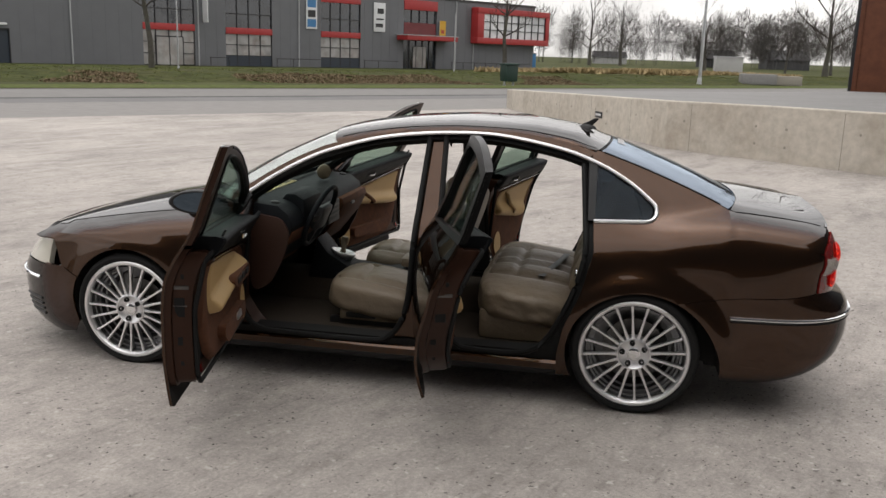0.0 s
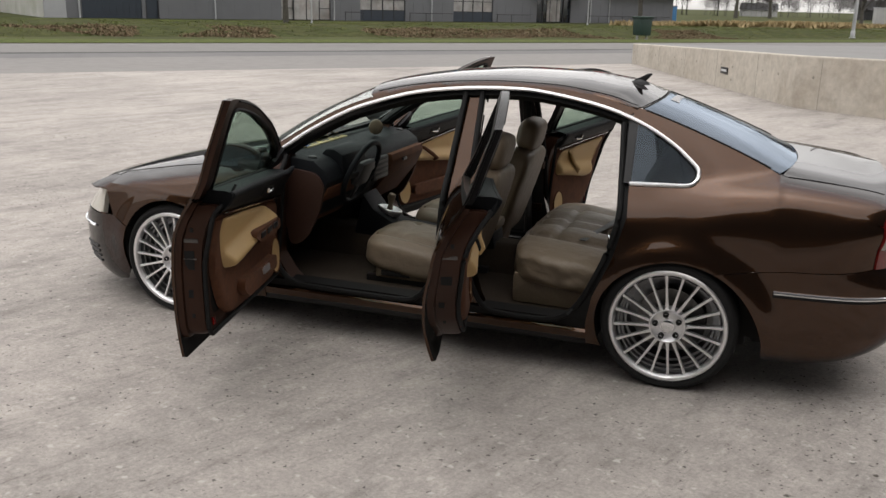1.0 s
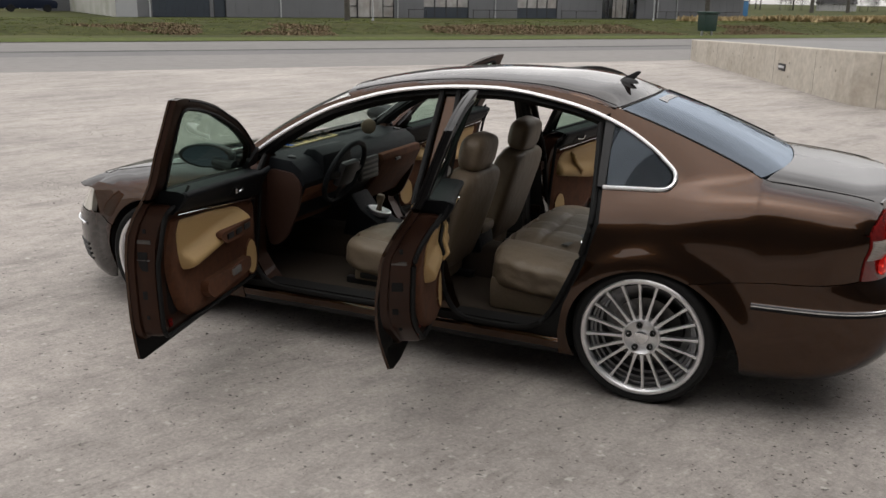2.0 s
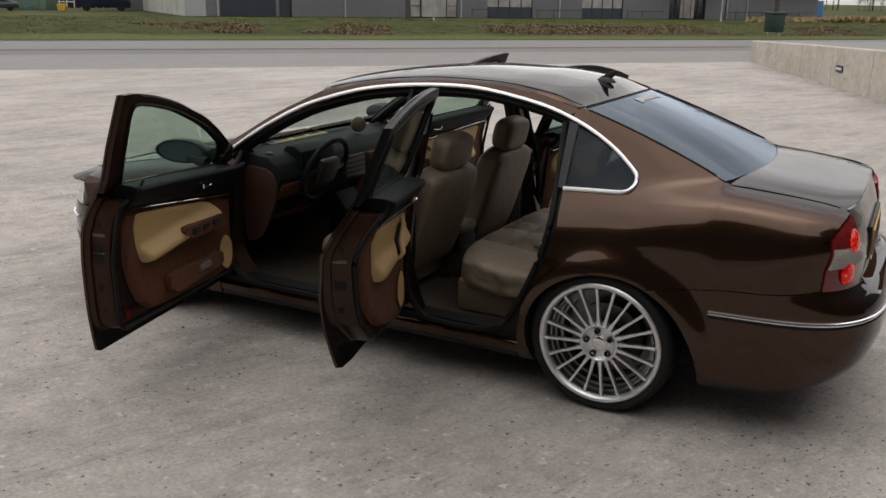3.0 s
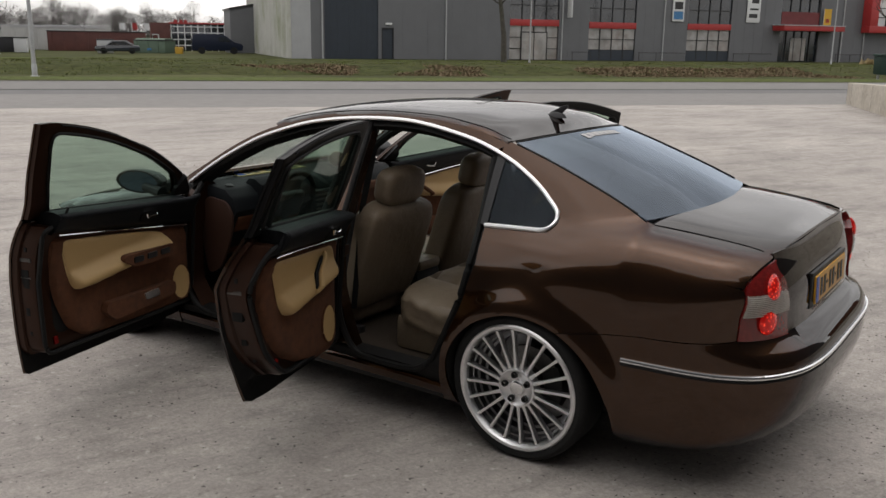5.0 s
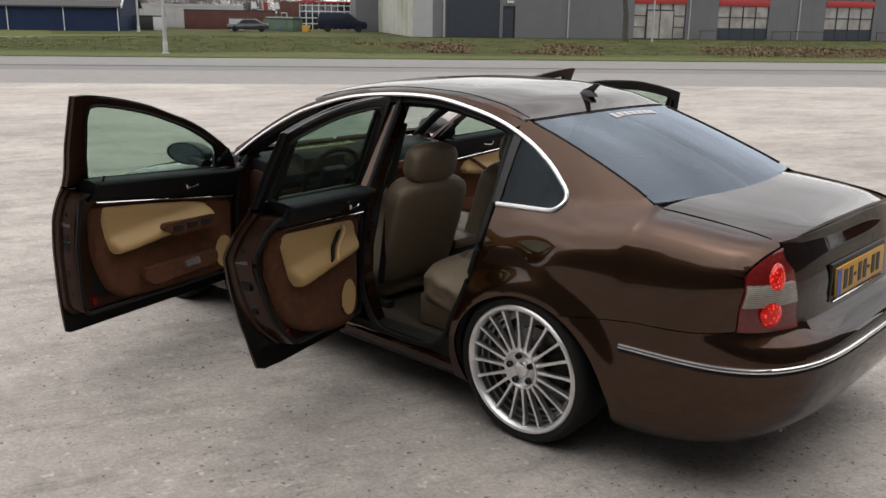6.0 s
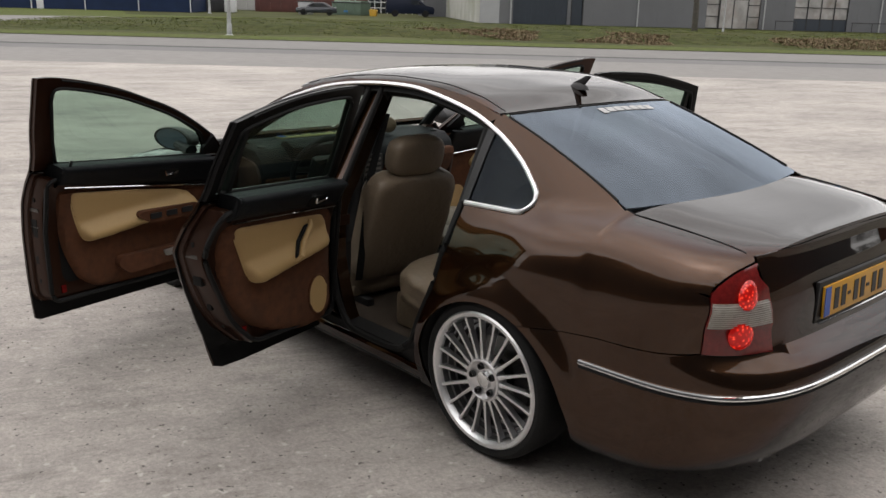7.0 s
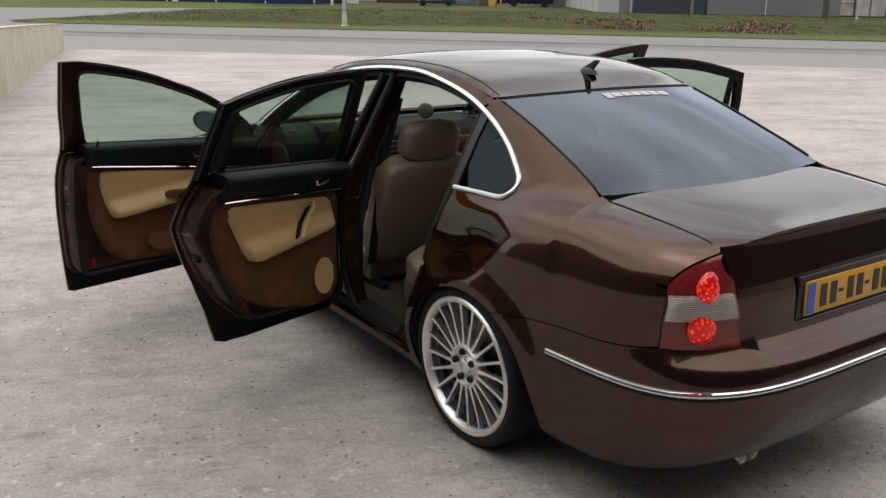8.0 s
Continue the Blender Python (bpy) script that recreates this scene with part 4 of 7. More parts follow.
def hoop(frame, hole, corners, at, d0, d1):
    """A window frame: a strip between an outer and an inner outline, from depth d0 to d1."""
    loops = []
    for pts, c in zip((frame, hole), corners):
        run = []
        for (a, b), n in zip(zip(c, c[1:]), (3, 30, 12)):
            run += spread_out(pts[a:b + 1], n)[:-1]
        run += spread_out([pts[-1], pts[0]], 30)[:-1]
        loops.append(run)
    o, i = loops
    mid = [p.lerp(q, 0.5) for p, q in zip(o, i)]
    bm = bmesh.new()
    rows = [[bm.verts.new(at(d)(p.x, p.y)) for p in run] for run, d in ((o, d0 + 0.003), (o, d0), (mid, d0), (i, d0), (i, d1), (mid, d1 + 0.004), (o, d1))]
    for p, q in zip(rows, rows[1:] + rows[:1]):
        for k in range(len(o)):
            bm.faces.new((p[k], p[(k + 1) % len(o)], q[(k + 1) % len(o)], q[k]))
    bmesh.ops.recalc_face_normals(bm, faces=bm.faces)
    return bm


def make_door(front, side):
    out, inn = OUT[side], (0.2, 0, 0.7)
    if front:
        name, hinge, swing, stand = "front_door", (-0.80, 0.80), 77.0, (-0.797, 0.773)
        low = [(-0.782, 0.24), (-0.765, 0.212), (0.270, 0.212), (0.292, 0.222), (0.297, 0.60), (0.292, 0.925), (-0.782, 0.880)]
        core = [(-0.775, 0.300), (0.270, 0.300), (0.289, 0.34), (0.293, 0.60), (0.287, 0.915), (-0.775, 0.875)]
        frame = [(-0.782, 0.880), (-0.755, 0.915)] + [(x, rail_z(x) - 0.010 + 0.032 * min(1, max(0, (x + 0.25) / 0.5))) for x in [-0.70 + 0.985 * i / 16 for i in range(17)]] + [(0.337, 1.341), (0.322, 1.12), (0.292, 0.925)]
        hole = [(-0.655, 0.888), (-0.64, 0.935)] + [(x, rail_z(x) - 0.050 + 0.028 * min(1, max(0, (x + 0.25) / 0.5))) for x in [-0.58 + 0.80 * i / 16 for i in range(17)]] + [(0.252, 1.287), (0.260, 1.250), (0.226, 1.05), (0.195, 0.948)]
        line = [(-0.735, 0.722), (0.215, 0.851)]
        trim = [(-0.735, 0.36), (-0.62, 0.318), (-0.43, 0.315), (0.03, 0.332), (0.12, 0.39), (0.190, 0.55), (0.215, 0.842), (-0.735, 0.713)]
        pad = [(-0.745, 0.728), (0.222, 0.860), (0.232, 0.952), (-0.65, 0.886), (-0.735, 0.895)]
        insert = [(0.160, 0.812), (-0.156, 0.778), (-0.44, 0.738), (-0.525, 0.712), (-0.558, 0.665), (-0.548, 0.636), (-0.187, 0.592), (0.02, 0.570), (0.085, 0.570), (0.110, 0.605)]
        speaker, spk_r, handle = (-0.640, 0.430), (0.070, 0.092), (-0.36, 0.838)
    else:
        name, hinge, swing, stand = "rear_door", (0.31, 0.80), 74.0, (0.295, 0.835)
        low = [(0.318, 0.212), (0.93, 0.212), (0.972, 0.228), (0.990, 0.36), (1.04, 0.50), (1.115, 0.66), (1.152, 0.76), (1.140, 0.86), (1.118, 0.960), (0.314, 0.925)]
        core = [(0.322, 0.300), (0.86, 0.300), (0.965, 0.40), (1.030, 0.51), (1.105, 0.66), (1.142, 0.76), (1.130, 0.86), (1.110, 0.95), (0.320, 0.915)]
        frame = [(0.314, 0.925), (0.322, 1.335)] + [(x, rail_z(x) + 0.018) for x in [0.36 + 0.66 * i / 14 for i in range(15)]] + [(1.055, 1.255), (1.100, 1.08), (1.118, 0.960)]
        hole = [(0.372, 0.938), (0.380, 1.280)] + [(x, rail_z(x) - 0.028) for x in [0.42 + 0.55 * i / 12 for i in range(13)]] + [(1.020, 1.216), (1.058, 1.08), (1.070, 0.988)]
        line = [(0.365, 0.818), (1.06, 0.875)]
        trim = [(0.365, 0.36), (0.42, 0.300), (0.57, 0.296), (0.775, 0.345), (0.92, 0.43), (1.0, 0.56), (1.055, 0.70), (1.068, 0.868), (0.362, 0.810)]
        pad = [(0.362, 0.826), (1.068, 0.884), (1.055, 0.982), (0.365, 0.932)]
        insert = [(1.015, 0.842), (0.46, 0.792), (0.418, 0.755), (0.410, 0.640), (0.60, 0.610), (0.83, 0.574), (0.885, 0.590)]
        speaker, spk_r, handle = (0.470, 0.432), (0.062, 0.088), (0.555, 0.880)
    door = part(name, skin(low, inner_on(side, 0.0), 0.03, 0.012, out), PAINT, car, "opened brown door with brown suede and beige leather trim")
    door.data.materials.append(SEAL)
    # hollow core between the outer skin and the trim, ending above the hanging lower edge
    rimb = bmesh.new()
    loop_o = rounded(core, 0.02, 2)
    cx, cz = sum(p[0] for p in core) / len(core), sum(p[1] for p in core) / len(core)
    fine = []
    for a, b in zip(loop_o, loop_o[1:] + loop_o[:1]):
        k = max(1, int((Vector(b) - Vector(a)).length / 0.06))
        fine += [(a[0] + (b[0] - a[0]) * i / k, a[1] + (b[1] - a[1]) * i / k) for i in range(k)]
    rows = []
    for shrink, dep in ((0.000, 0.010), (0.003, 0.040), (0.014, 0.044), (0.016, 0.105), (0.022, 0.122), (0.040, 0.128), (0.09, 0.128)):
        row = []
        for (x, z) in fine:
            dx, dz = cx - x, cz - z
            sx = x + (shrink if dx > 0 else -shrink) * min(1, abs(dx) / 0.2)
            sz = z + (shrink if dz > 0 else -shrink) * min(1, abs(dz) / 0.1)
            row.append(rimb.verts.new((sx, side * (flank(sx, sz) - dep), sz)))
        rows.append(row)
    n = len(fine)
    for p, q in zip(rows, rows[1:]):
        for i in range(n):
            rimb.faces.new((p[i], p[(i + 1) % n], q[(i + 1) % n], q[i]))
    bmesh.ops.recalc_face_normals(rimb, faces=rimb.faces)
    part("door_jamb", rimb, JAMB, door, "brown door edge with shade put into its colour")
    part("door_shell", skin(inset_poly(core, 0.06), inner_on(side, 0.120), 0.05, 0.004, inn), SEAL, door)
    seal_loop = [inner_on(side, 0.134)(x, z) for x, z in rounded(inset_poly(core, 0.030), 0.05, 4)]
    part("door_seal", tube(seal_loop, 0.011, 6, closed=True), SEAL, door, "black rubber door seal")
    corners = ((0, 1, len(frame) - 3, len(frame) - 1), (0, 1, len(hole) - (4 if front else 3), len(hole) - 1))
    part("window_frame", hoop(frame, hole, corners, lambda d: inner_on(side, d), 0.002, 0.012), PAINT if front else FRAME_BLACK, door, "brown window frame" if front else "glossy black window frame")
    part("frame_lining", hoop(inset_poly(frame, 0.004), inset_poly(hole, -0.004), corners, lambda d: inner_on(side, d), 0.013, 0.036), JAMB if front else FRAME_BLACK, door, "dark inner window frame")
    part("window_seal", tube([inner_on(side, 0.038)(x, z) for x, z in rounded(hole, 0.02, 2)], 0.008, 6, closed=True), SEAL, door)
    top_edge = frame[3:-4]
    part("frame_strip", tube([inner_on(side, 0.038)(x, z - 0.010) for x, z in top_edge], 0.005, 6), SEAL, door)
    if not front:
        part("divider", skin([(1.005, 0.978), (1.028, 0.980), (1.000, 1.228), (0.982, 1.232)], inner_on(side, 0.012), 0.05, 0.03, out), SEAL, door)
    part("window_pane", skin(rounded(inset_poly(hole, -0.006), 0.02, 3), inner_on(side, 0.024), 0.06, 0.004, out), DOOR_GLASS, door, "green tinted door window")
    # inner trim
    k_line = (line[1][1] - line[0][1]) / (line[1][0] - line[0][0])

    def z_line(x):
        return line[0][1] + (x - line[0][0]) * k_line
    part("trim_panel", skin(rounded(trim, 0.07, 6), cushioned(side, rounded(trim, 0.07, 6), 0.124, 0.152, 0.045), 0.022, 0.012, inn), SUEDE, door, "brown suede door panel")
    part("upper_pad", skin(rounded(pad, 0.012, 4), cushioned(side, rounded(pad, 0.012, 4), 0.134, 0.164, 0.032), 0.010, 0.012, inn), DASH, door, "black padded door top", smooth=80)
    crest = [(pad[-2][0] + 0.01, pad[-2][1]), (pad[2][0], pad[2][1])] if front else [(pad[3][0], pad[3][1]), (pad[2][0], pad[2][1])]
    belt = bmesh.new()
    rows = []
    for dep, drop in ((0.026, 0.000), (0.060, -0.004), (0.110, -0.003), (0.146, 0.006), (0.156, 0.018), (0.150, 0.030)):
        rows.append([belt.verts.new(inner_on(side, dep)(crest[0][0] + (crest[1][0] - crest[0][0]) * i / 20, crest[0][1] + (crest[1][1] - crest[0][1]) * i / 20 - drop)) for i in range(21)])
    for p, q in zip(rows, rows[1:]):
        for i in range(20):
            belt.faces.new((p[i], p[i + 1], q[i + 1], q[i]))
    bmesh.ops.recalc_face_normals(belt, faces=belt.faces)
    part("belt_ledge", belt, DASH, door, "black padded ledge under the window")
    cap_x, cap_top = crest[1]
    cap_low = z_line(line[1][0]) + 0.004
    rows = [[(0.026, cap_top), (0.110, cap_top + 0.003), (0.146, cap_top - 0.006), (0.156, cap_top - 0.018), (0.160, cap_low + 0.03), (0.150, cap_low), (0.060, cap_low), (0.026, cap_low)]]
    end = bmesh.new()
    end.faces.new([end.verts.new(inner_on(side, d)(cap_x, z)) for d, z in rows[0]])
    bmesh.ops.solidify(end, geom=end.faces[:], thickness=0.012)
    part("pad_end", end, DASH, door)
    bx0, bx1 = line[0][0] + 0.02, line[1][0] - 0.02
    part("trim_strip", tube([inner_on(side, 0.156)(bx0 + (bx1 - bx0) * i / 12, z_line(bx0 + (bx1 - bx0) * i / 12) - 0.001) for i in range(13)], 0.0036, 6), CHROME, door, "thin chrome strip")
    ins = rounded(insert, 0.045, 5)

    def bulge(x, z):
        low_edge = 0.636 - 0.104 * (x + 0.548) if front else 0.640 - 0.105 * (x - 0.41)
        t = min(1.0, max(0.0, (z - low_edge - 0.030) / 0.075))
        t = t * t * (3 - 2 * t)
        rim = min(1.0, edge_run(ins, x, z) / 0.030)
        return Vector((x, side * (flank(x, z) - 0.148 - (0.012 + (0.050 if front else 0.036) * (1 - t)) * math.sqrt(1 - (1 - rim) ** 2)), z))
    part("trim_insert", skin(ins, bulge, 0.011, 0.006, inn), BEIGE, door, "beige leather door insert")
    part("insert_piping", tube([bulge(x, z) for x, z in ins], 0.0035, 6, closed=True), BEIGE, door)
    spk = [(speaker[0] + spk_r[0] * math.cos(k * math.pi / 14), speaker[1] + spk_r[1] * math.sin(k * math.pi / 14)) for k in range(28)]
    part("speaker_cover", skin(spk, inner_on(side, 0.158), 0.03, 0.012, inn), BEIGE, door, "round beige speaker cover")
    part("speaker_ring", tube([inner_on(side, 0.156)(x, z) for x, z in spk], 0.005, 6, closed=True), SUEDE, door)
    hx, hz = handle
    part("handle_recess", skin(rounded([(hx - 0.055, hz - 0.030), (hx + 0.055, hz - 0.026), (hx + 0.055, hz + 0.026), (hx - 0.055, hz + 0.020)], 0.012), inner_on(side, 0.166), 0.03, 0.004, inn), SEAL, door)
    part("inner_handle", tube([inner_on(side, 0.172)(hx - 0.045, hz + 0.004), inner_on(side, 0.182)(hx - 0.02, hz), inner_on(side, 0.180)(hx + 0.02, hz - 0.004), inner_on(side, 0.172)(hx + 0.030, hz + 0.018)], 0.007, 8), CHROME, door, "chrome inner door handle")
    if front:
        if side < 0:
            tray = [(-0.552, 0.640), (-0.545, 0.606), (-0.25, 0.606), (-0.165, 0.650), (-0.19, 0.672), (-0.52, 0.668)]
            sw = part("switch_tray", skin(rounded(tray, 0.02), inner_on(side, 0.218), 0.04, 0.035, inn), SUEDE, door, "brown wood-grain switch tray")
            for k in range(3):
                x0 = -0.49 + 0.095 * k
                part("window_switch", skin(rounded([(x0, 0.628), (x0 + 0.065, 0.628), (x0 + 0.065, 0.656), (x0, 0.656)], 0.006), inner_on(side, 0.224), 0.03, 0.008, inn), BLACK, sw)
            part("boot_release", skin(rounded([(-0.43, 0.418), (-0.33, 0.418), (-0.32, 0.450), (-0.42, 0.455)], 0.01), inner_on(side, 0.196), 0.03, 0.010, inn), ALLOY, door, "silver release switches")
        else:
            lift = Vector((0, -side * 0.032, 0))
            part("grab_handle", tube([bulge(-0.475, 0.735), bulge(-0.460, 0.720) + lift, bulge(-0.405, 0.675) + lift, bulge(-0.355, 0.640) + lift * 0.9, bulge(-0.340, 0.625)], [0.009, 0.013, 0.014, 0.013, 0.009], 10), SUEDE, door, "brown grab handle")
        part("door_pocket", skin(rounded([(-0.56, 0.395), (-0.12, 0.375), (-0.06, 0.425), (-0.075, 0.468), (-0.56, 0.462)], 0.03), inner_on(side, 0.190), 0.05, 0.045, inn), SUEDE, door)
        part("reflector", skin([(0.19, 0.350), (0.212, 0.350), (0.212, 0.385), (0.19, 0.385)], inner_on(side, 0.136), 0.03, 0.006, inn), LAMP_RED, door, "small red door light")
        mir = part("door_mirror", lathe([(0.0008, 0.05), (0.04, 0.048), (0.075, 0.030), (0.090, 0.0), (0.094, -0.05), (0.088, -0.06), (0.078, -0.060)], "x", 28), BLACK, door, "black door mirror housing")
        mir.matrix_local = Matrix.Translation((-0.655, side * 0.915, 0.952)) @ Matrix.Diagonal((-1.0, 1.58, 0.66, 1.0))
        part("mirror_glass", lathe([(0.0008, 0.0), (0.05, 0.001), (0.082, 0.0), (0.082, -0.004), (0.0008, -0.004)], "x", 28), MIRROR, mir).matrix_local = Matrix.Translation((-0.054, 0, 0))
        part("mirror_arm", tube([(-0.600, side * 0.765, 0.905), (-0.60, side * 0.81, 0.915), (-0.60, side * 0.87, 0.93)], [0.04, 0.034, 0.03], 10, flat=0.8), BLACK, door)
        part("mirror_sail", skin([(-0.735, 0.900), (-0.63, 0.888), (-0.615, 0.93), (-0.655, 0.995)], inner_on(side, 0.058), 0.04, 0.02, inn), BLACK, door, "black triangular mirror cover")
        part("lock_pin", tube([inner_on(side, 0.13)(0.18, 0.94), inner_on(side, 0.13)(0.18, 0.975)], 0.006, 6), BLACK, door)
    else:
        lift = Vector((0, -side * 0.020, 0))
        part("grab_handle", tube([bulge(0.545, 0.785), bulge(0.556, 0.765) + lift, bulge(0.60, 0.705) + lift, bulge(0.64, 0.655) + lift * 0.9, bulge(0.655, 0.632)], [0.010, 0.013, 0.014, 0.013, 0.010], 10), BEIGE, door, "beige grab handle")
        part("grab_handle_inlay", tube([bulge(0.562, 0.770) + lift * 0.2, bulge(0.580, 0.762) + lift * 0.4, bulge(0.622, 0.704) + lift * 0.4, bulge(0.654, 0.660) + lift * 0.3, bulge(0.660, 0.648) + lift * 0.1], [0.004, 0.008, 0.009, 0.008, 0.004], 8), SEAL, door, "dark slot in the grab handle")
        part("reflector", skin([(0.90, 0.375), (0.922, 0.375), (0.922, 0.410), (0.90, 0.410)], inner_on(side, 0.136), 0.03, 0.006, inn), LAMP_RED, door, "small red door light")
    # latch plates and stampings on the closing edge
    edge_x = [(0.30, 0.284), (0.90, 0.286)] if front else [(0.36, 0.925), (0.44, 0.985), (0.51, 1.022), (0.66, 1.097), (0.76, 1.134), (0.86, 1.122)]
    for z0, z1, d0, d1, mt, nm in ((0.615, 0.700, 0.050, 0.095, SEAL, "latch"), (0.735, 0.752, 0.030, 0.105, STEEL, "latch_plate"), (0.660, 0.668, 0.044, 0.104, STEEL, "latch_bolt"), (0.49, 0.53, 0.060, 0.085, SEAL, "jamb_slot"), (0.40, 0.42, 0.070, 0.085, SEAL, "jamb_slot"), (0.78, 0.80, 0.060, 0.075, SEAL, "jamb_slot")):
        zm = (z0 + z1) / 2
        xm = lerp_table(edge_x, zm)
        w = side * flank(xm, zm)
        ya, yb = w - side * d0, w - side * d1
        part(nm, box(xm - 0.03, xm - 0.0075, min(ya, yb), max(ya, yb), z0, z1, 0.003), mt, door)
    hy = side * hinge[1]
    m = Matrix.Translation((stand[0], side * stand[1], 0)) @ Matrix.Rotation(radians(side * swing), 4, "Z") @ Matrix.Translation((-hinge[0], -hy, 0))
    door.matrix_local = m
    for z in (0.42, 0.70):
        part("door_hinge", box(hinge[0] - 0.02, hinge[0] + 0.05, min(hy, hy - side * 0.06), max(hy, hy - side * 0.06), z, z + 0.05, 0.006), JAMB, car)
    return door


for front in (True, False):
    for side in (-1, 1):
        make_door(front, side)

# -- cabin
part("carpet", box(-1.0, 1.02, -0.70, 0.70, 0.226, 0.245, 0.006), CARPET, car, "dark brown cabin carpet")
part("centre_tunnel", prism([(-0.16, 0.24), (-0.11, 0.36), (-0.07, 0.40), (0.07, 0.40), (0.11, 0.36), (0.16, 0.24)], -1.0, 1.0, "x", 0.02), CARPET, car)
part("firewall", box(-1.06, -1.0, -0.72, 0.72, 0.22, 0.90, 0.02), UNDER, car)
dash_side = [(-1.02, 0.86), (-0.92, 0.905), (-0.72, 0.920), (-0.56, 0.905), (-0.50, 0.860), (-0.475, 0.79), (-0.52, 0.70), (-0.60, 0.58), (-0.72, 0.50), (-1.02, 0.48)]
dash = part("dashboard", prism(dash_side, -0.685, 0.685, "y", 0.02), DASH, car, "black dashboard with brown suede lower panels")
part("instrument_hood", prism([(-0.62, 0.90), (-0.585, 0.945), (-0.53, 0.945), (-0.475, 0.915), (-0.47, 0.80), (-0.56, 0.78)], -0.50, -0.19, "y", 0.025), DASH, dash)
for s in (-1, 1):
    part("dash_end_panel", prism(rounded([(-0.70, 0.86), (-0.535, 0.84), (-0.49, 0.77), (-0.515, 0.64), (-0.60, 0.47), (-0.70, 0.42), (-0.74, 0.62)], 0.05), s * 0.680, s * 0.700, "y", 0.006), END_PANEL, dash, "red-brown end panel with its shade in the colour")
    vent = lathe([(0.0008, 0.004), (0.020, 0.003), (0.024, 0.0), (0.024, -0.008)], "z", 20)
    bmesh.ops.transform(vent, matrix=Matrix.Translation((-0.60, s * 0.615, 0.914)) @ Matrix.Rotation(radians(6), 4, "Y"), verts=vent.verts)
    part("air_vent", vent, INK, dash)
part("glove_box", prism(rounded([(-0.64, 0.50), (-0.490, 0.69), (-0.446, 0.785), (-0.455, 0.825), (-0.57, 0.83)], 0.01), 0.14, 0.66, "y", 0.008), SUEDE, dash, "brown suede glove box")
part("knee_panel", prism(rounded([(-0.66, 0.52), (-0.50, 0.72), (-0.485, 0.76), (-0.60, 0.76)], 0.01), -0.66, -0.18, "y", 0.008), SUEDE, dash, "brown suede knee panel")
part("glove_box_catch", box(-0.452, -0.440, 0.30, 0.36, 0.765, 0.782, 0.004), STEEL, dash)
radio = part("radio", box(-0.490, -0.462, -0.105, 0.105, 0.70, 0.83, 0.006), BLACK, dash, "black radio with silver buttons")
for k in range(4):
    part("radio_button", box(-0.466, -0.458, -0.09, 0.09, 0.712 + 0.028 * k, 0.725 + 0.028 * k, 0.002), BELT, radio)
console = part("centre_console", prism([(-0.60, 0.36), (-0.54, 0.62), (-0.47, 0.53), (-0.34, 0.455), (-0.12, 0.435), (0.02, 0.46), (0.28, 0.47), (0.30, 0.34)], -0.105, 0.105, "y", 0.02), DASH, car, "black centre console")
dish = lathe([(0.0008, 0.002), (0.050, 0.004), (0.066, 0.012), (0.074, 0.009), (0.076, -0.004), (0.060, -0.03)], "z", 28)
bmesh.ops.transform(dish, matrix=Matrix.Translation((-0.405, 0, 0.512)) @ Matrix.Rotation(radians(12), 4, "Y") @ Matrix.Diagonal((1.05, 0.75, 1, 1)), verts=dish.verts)
part("gear_surround", dish, ALLOY, console, "silver gear lever surround")
part("gear_lever", tube([(-0.41, 0, 0.49), (-0.40, 0, 0.545), (-0.395, 0, 0.59), (-0.39, 0, 0.61)], [0.022, 0.014, 0.026, 0.020], 12), LEATHER, console, "cream leather gear lever")
part("arm_rest", box(-0.02, 0.30, -0.095, 0.095, 0.468, 0.528, 0.025), LEATHER, console, "taupe leather arm rest")

# steering wheel
rimc = Vector((-0.44, -0.335, 0.80))
tilt = Matrix.Translation(rimc) @ Matrix.Rotation(radians(-66), 4, "Y")
bm = tube([(0.183 * math.cos(2 * math.pi * k / 40), 0.183 * math.sin(2 * math.pi * k / 40), 0) for k in range(40)], 0.0155, 10, closed=True)
bmesh.ops.transform(bm, matrix=tilt, verts=bm.verts)
steering = part("steering_wheel", bm, DASH, car, "black leather steering wheel")
bm = box(-0.075, 0.075, -0.085, 0.085, -0.035, 0.012, 0.025)
bmesh.ops.transform(bm, matrix=tilt, verts=bm.verts)
part("airbag_pad", bm, BLACK, steering)
bm = lathe([(0.0008, 0.016), (0.026, 0.015), (0.028, 0.010)], "z", 20)
bmesh.ops.transform(bm, matrix=tilt, verts=bm.verts)
part("badge", bm, ALLOY, steering, "round silver badge")
for a in (90, -90, 180):
    c, s_ = math.cos(radians(a)), math.sin(radians(a))
    bm = tube([(0.06 * c, 0.06 * s_, -0.012), (0.12 * c, 0.12 * s_, -0.006), (0.178 * c, 0.178 * s_, 0)], [0.024, 0.020, 0.016], 8, flat=0.5)
    bmesh.ops.transform(bm, matrix=tilt, verts=bm.verts)
    part("wheel_spoke", bm, BLACK, steering)
part("steering_column", tube([rimc + Vector((-0.03, 0, -0.012)), rimc + Vector((-0.16, 0, -0.06))], 0.045, 12), BLACK, steering)
for s in (-1, 1):
    part("column_stalk", tube([rimc + Vector((-0.05, 0, -0.02)), rimc + Vector((-0.05, s * 0.15, 0.01))], 0.009, 6), BLACK, steering)


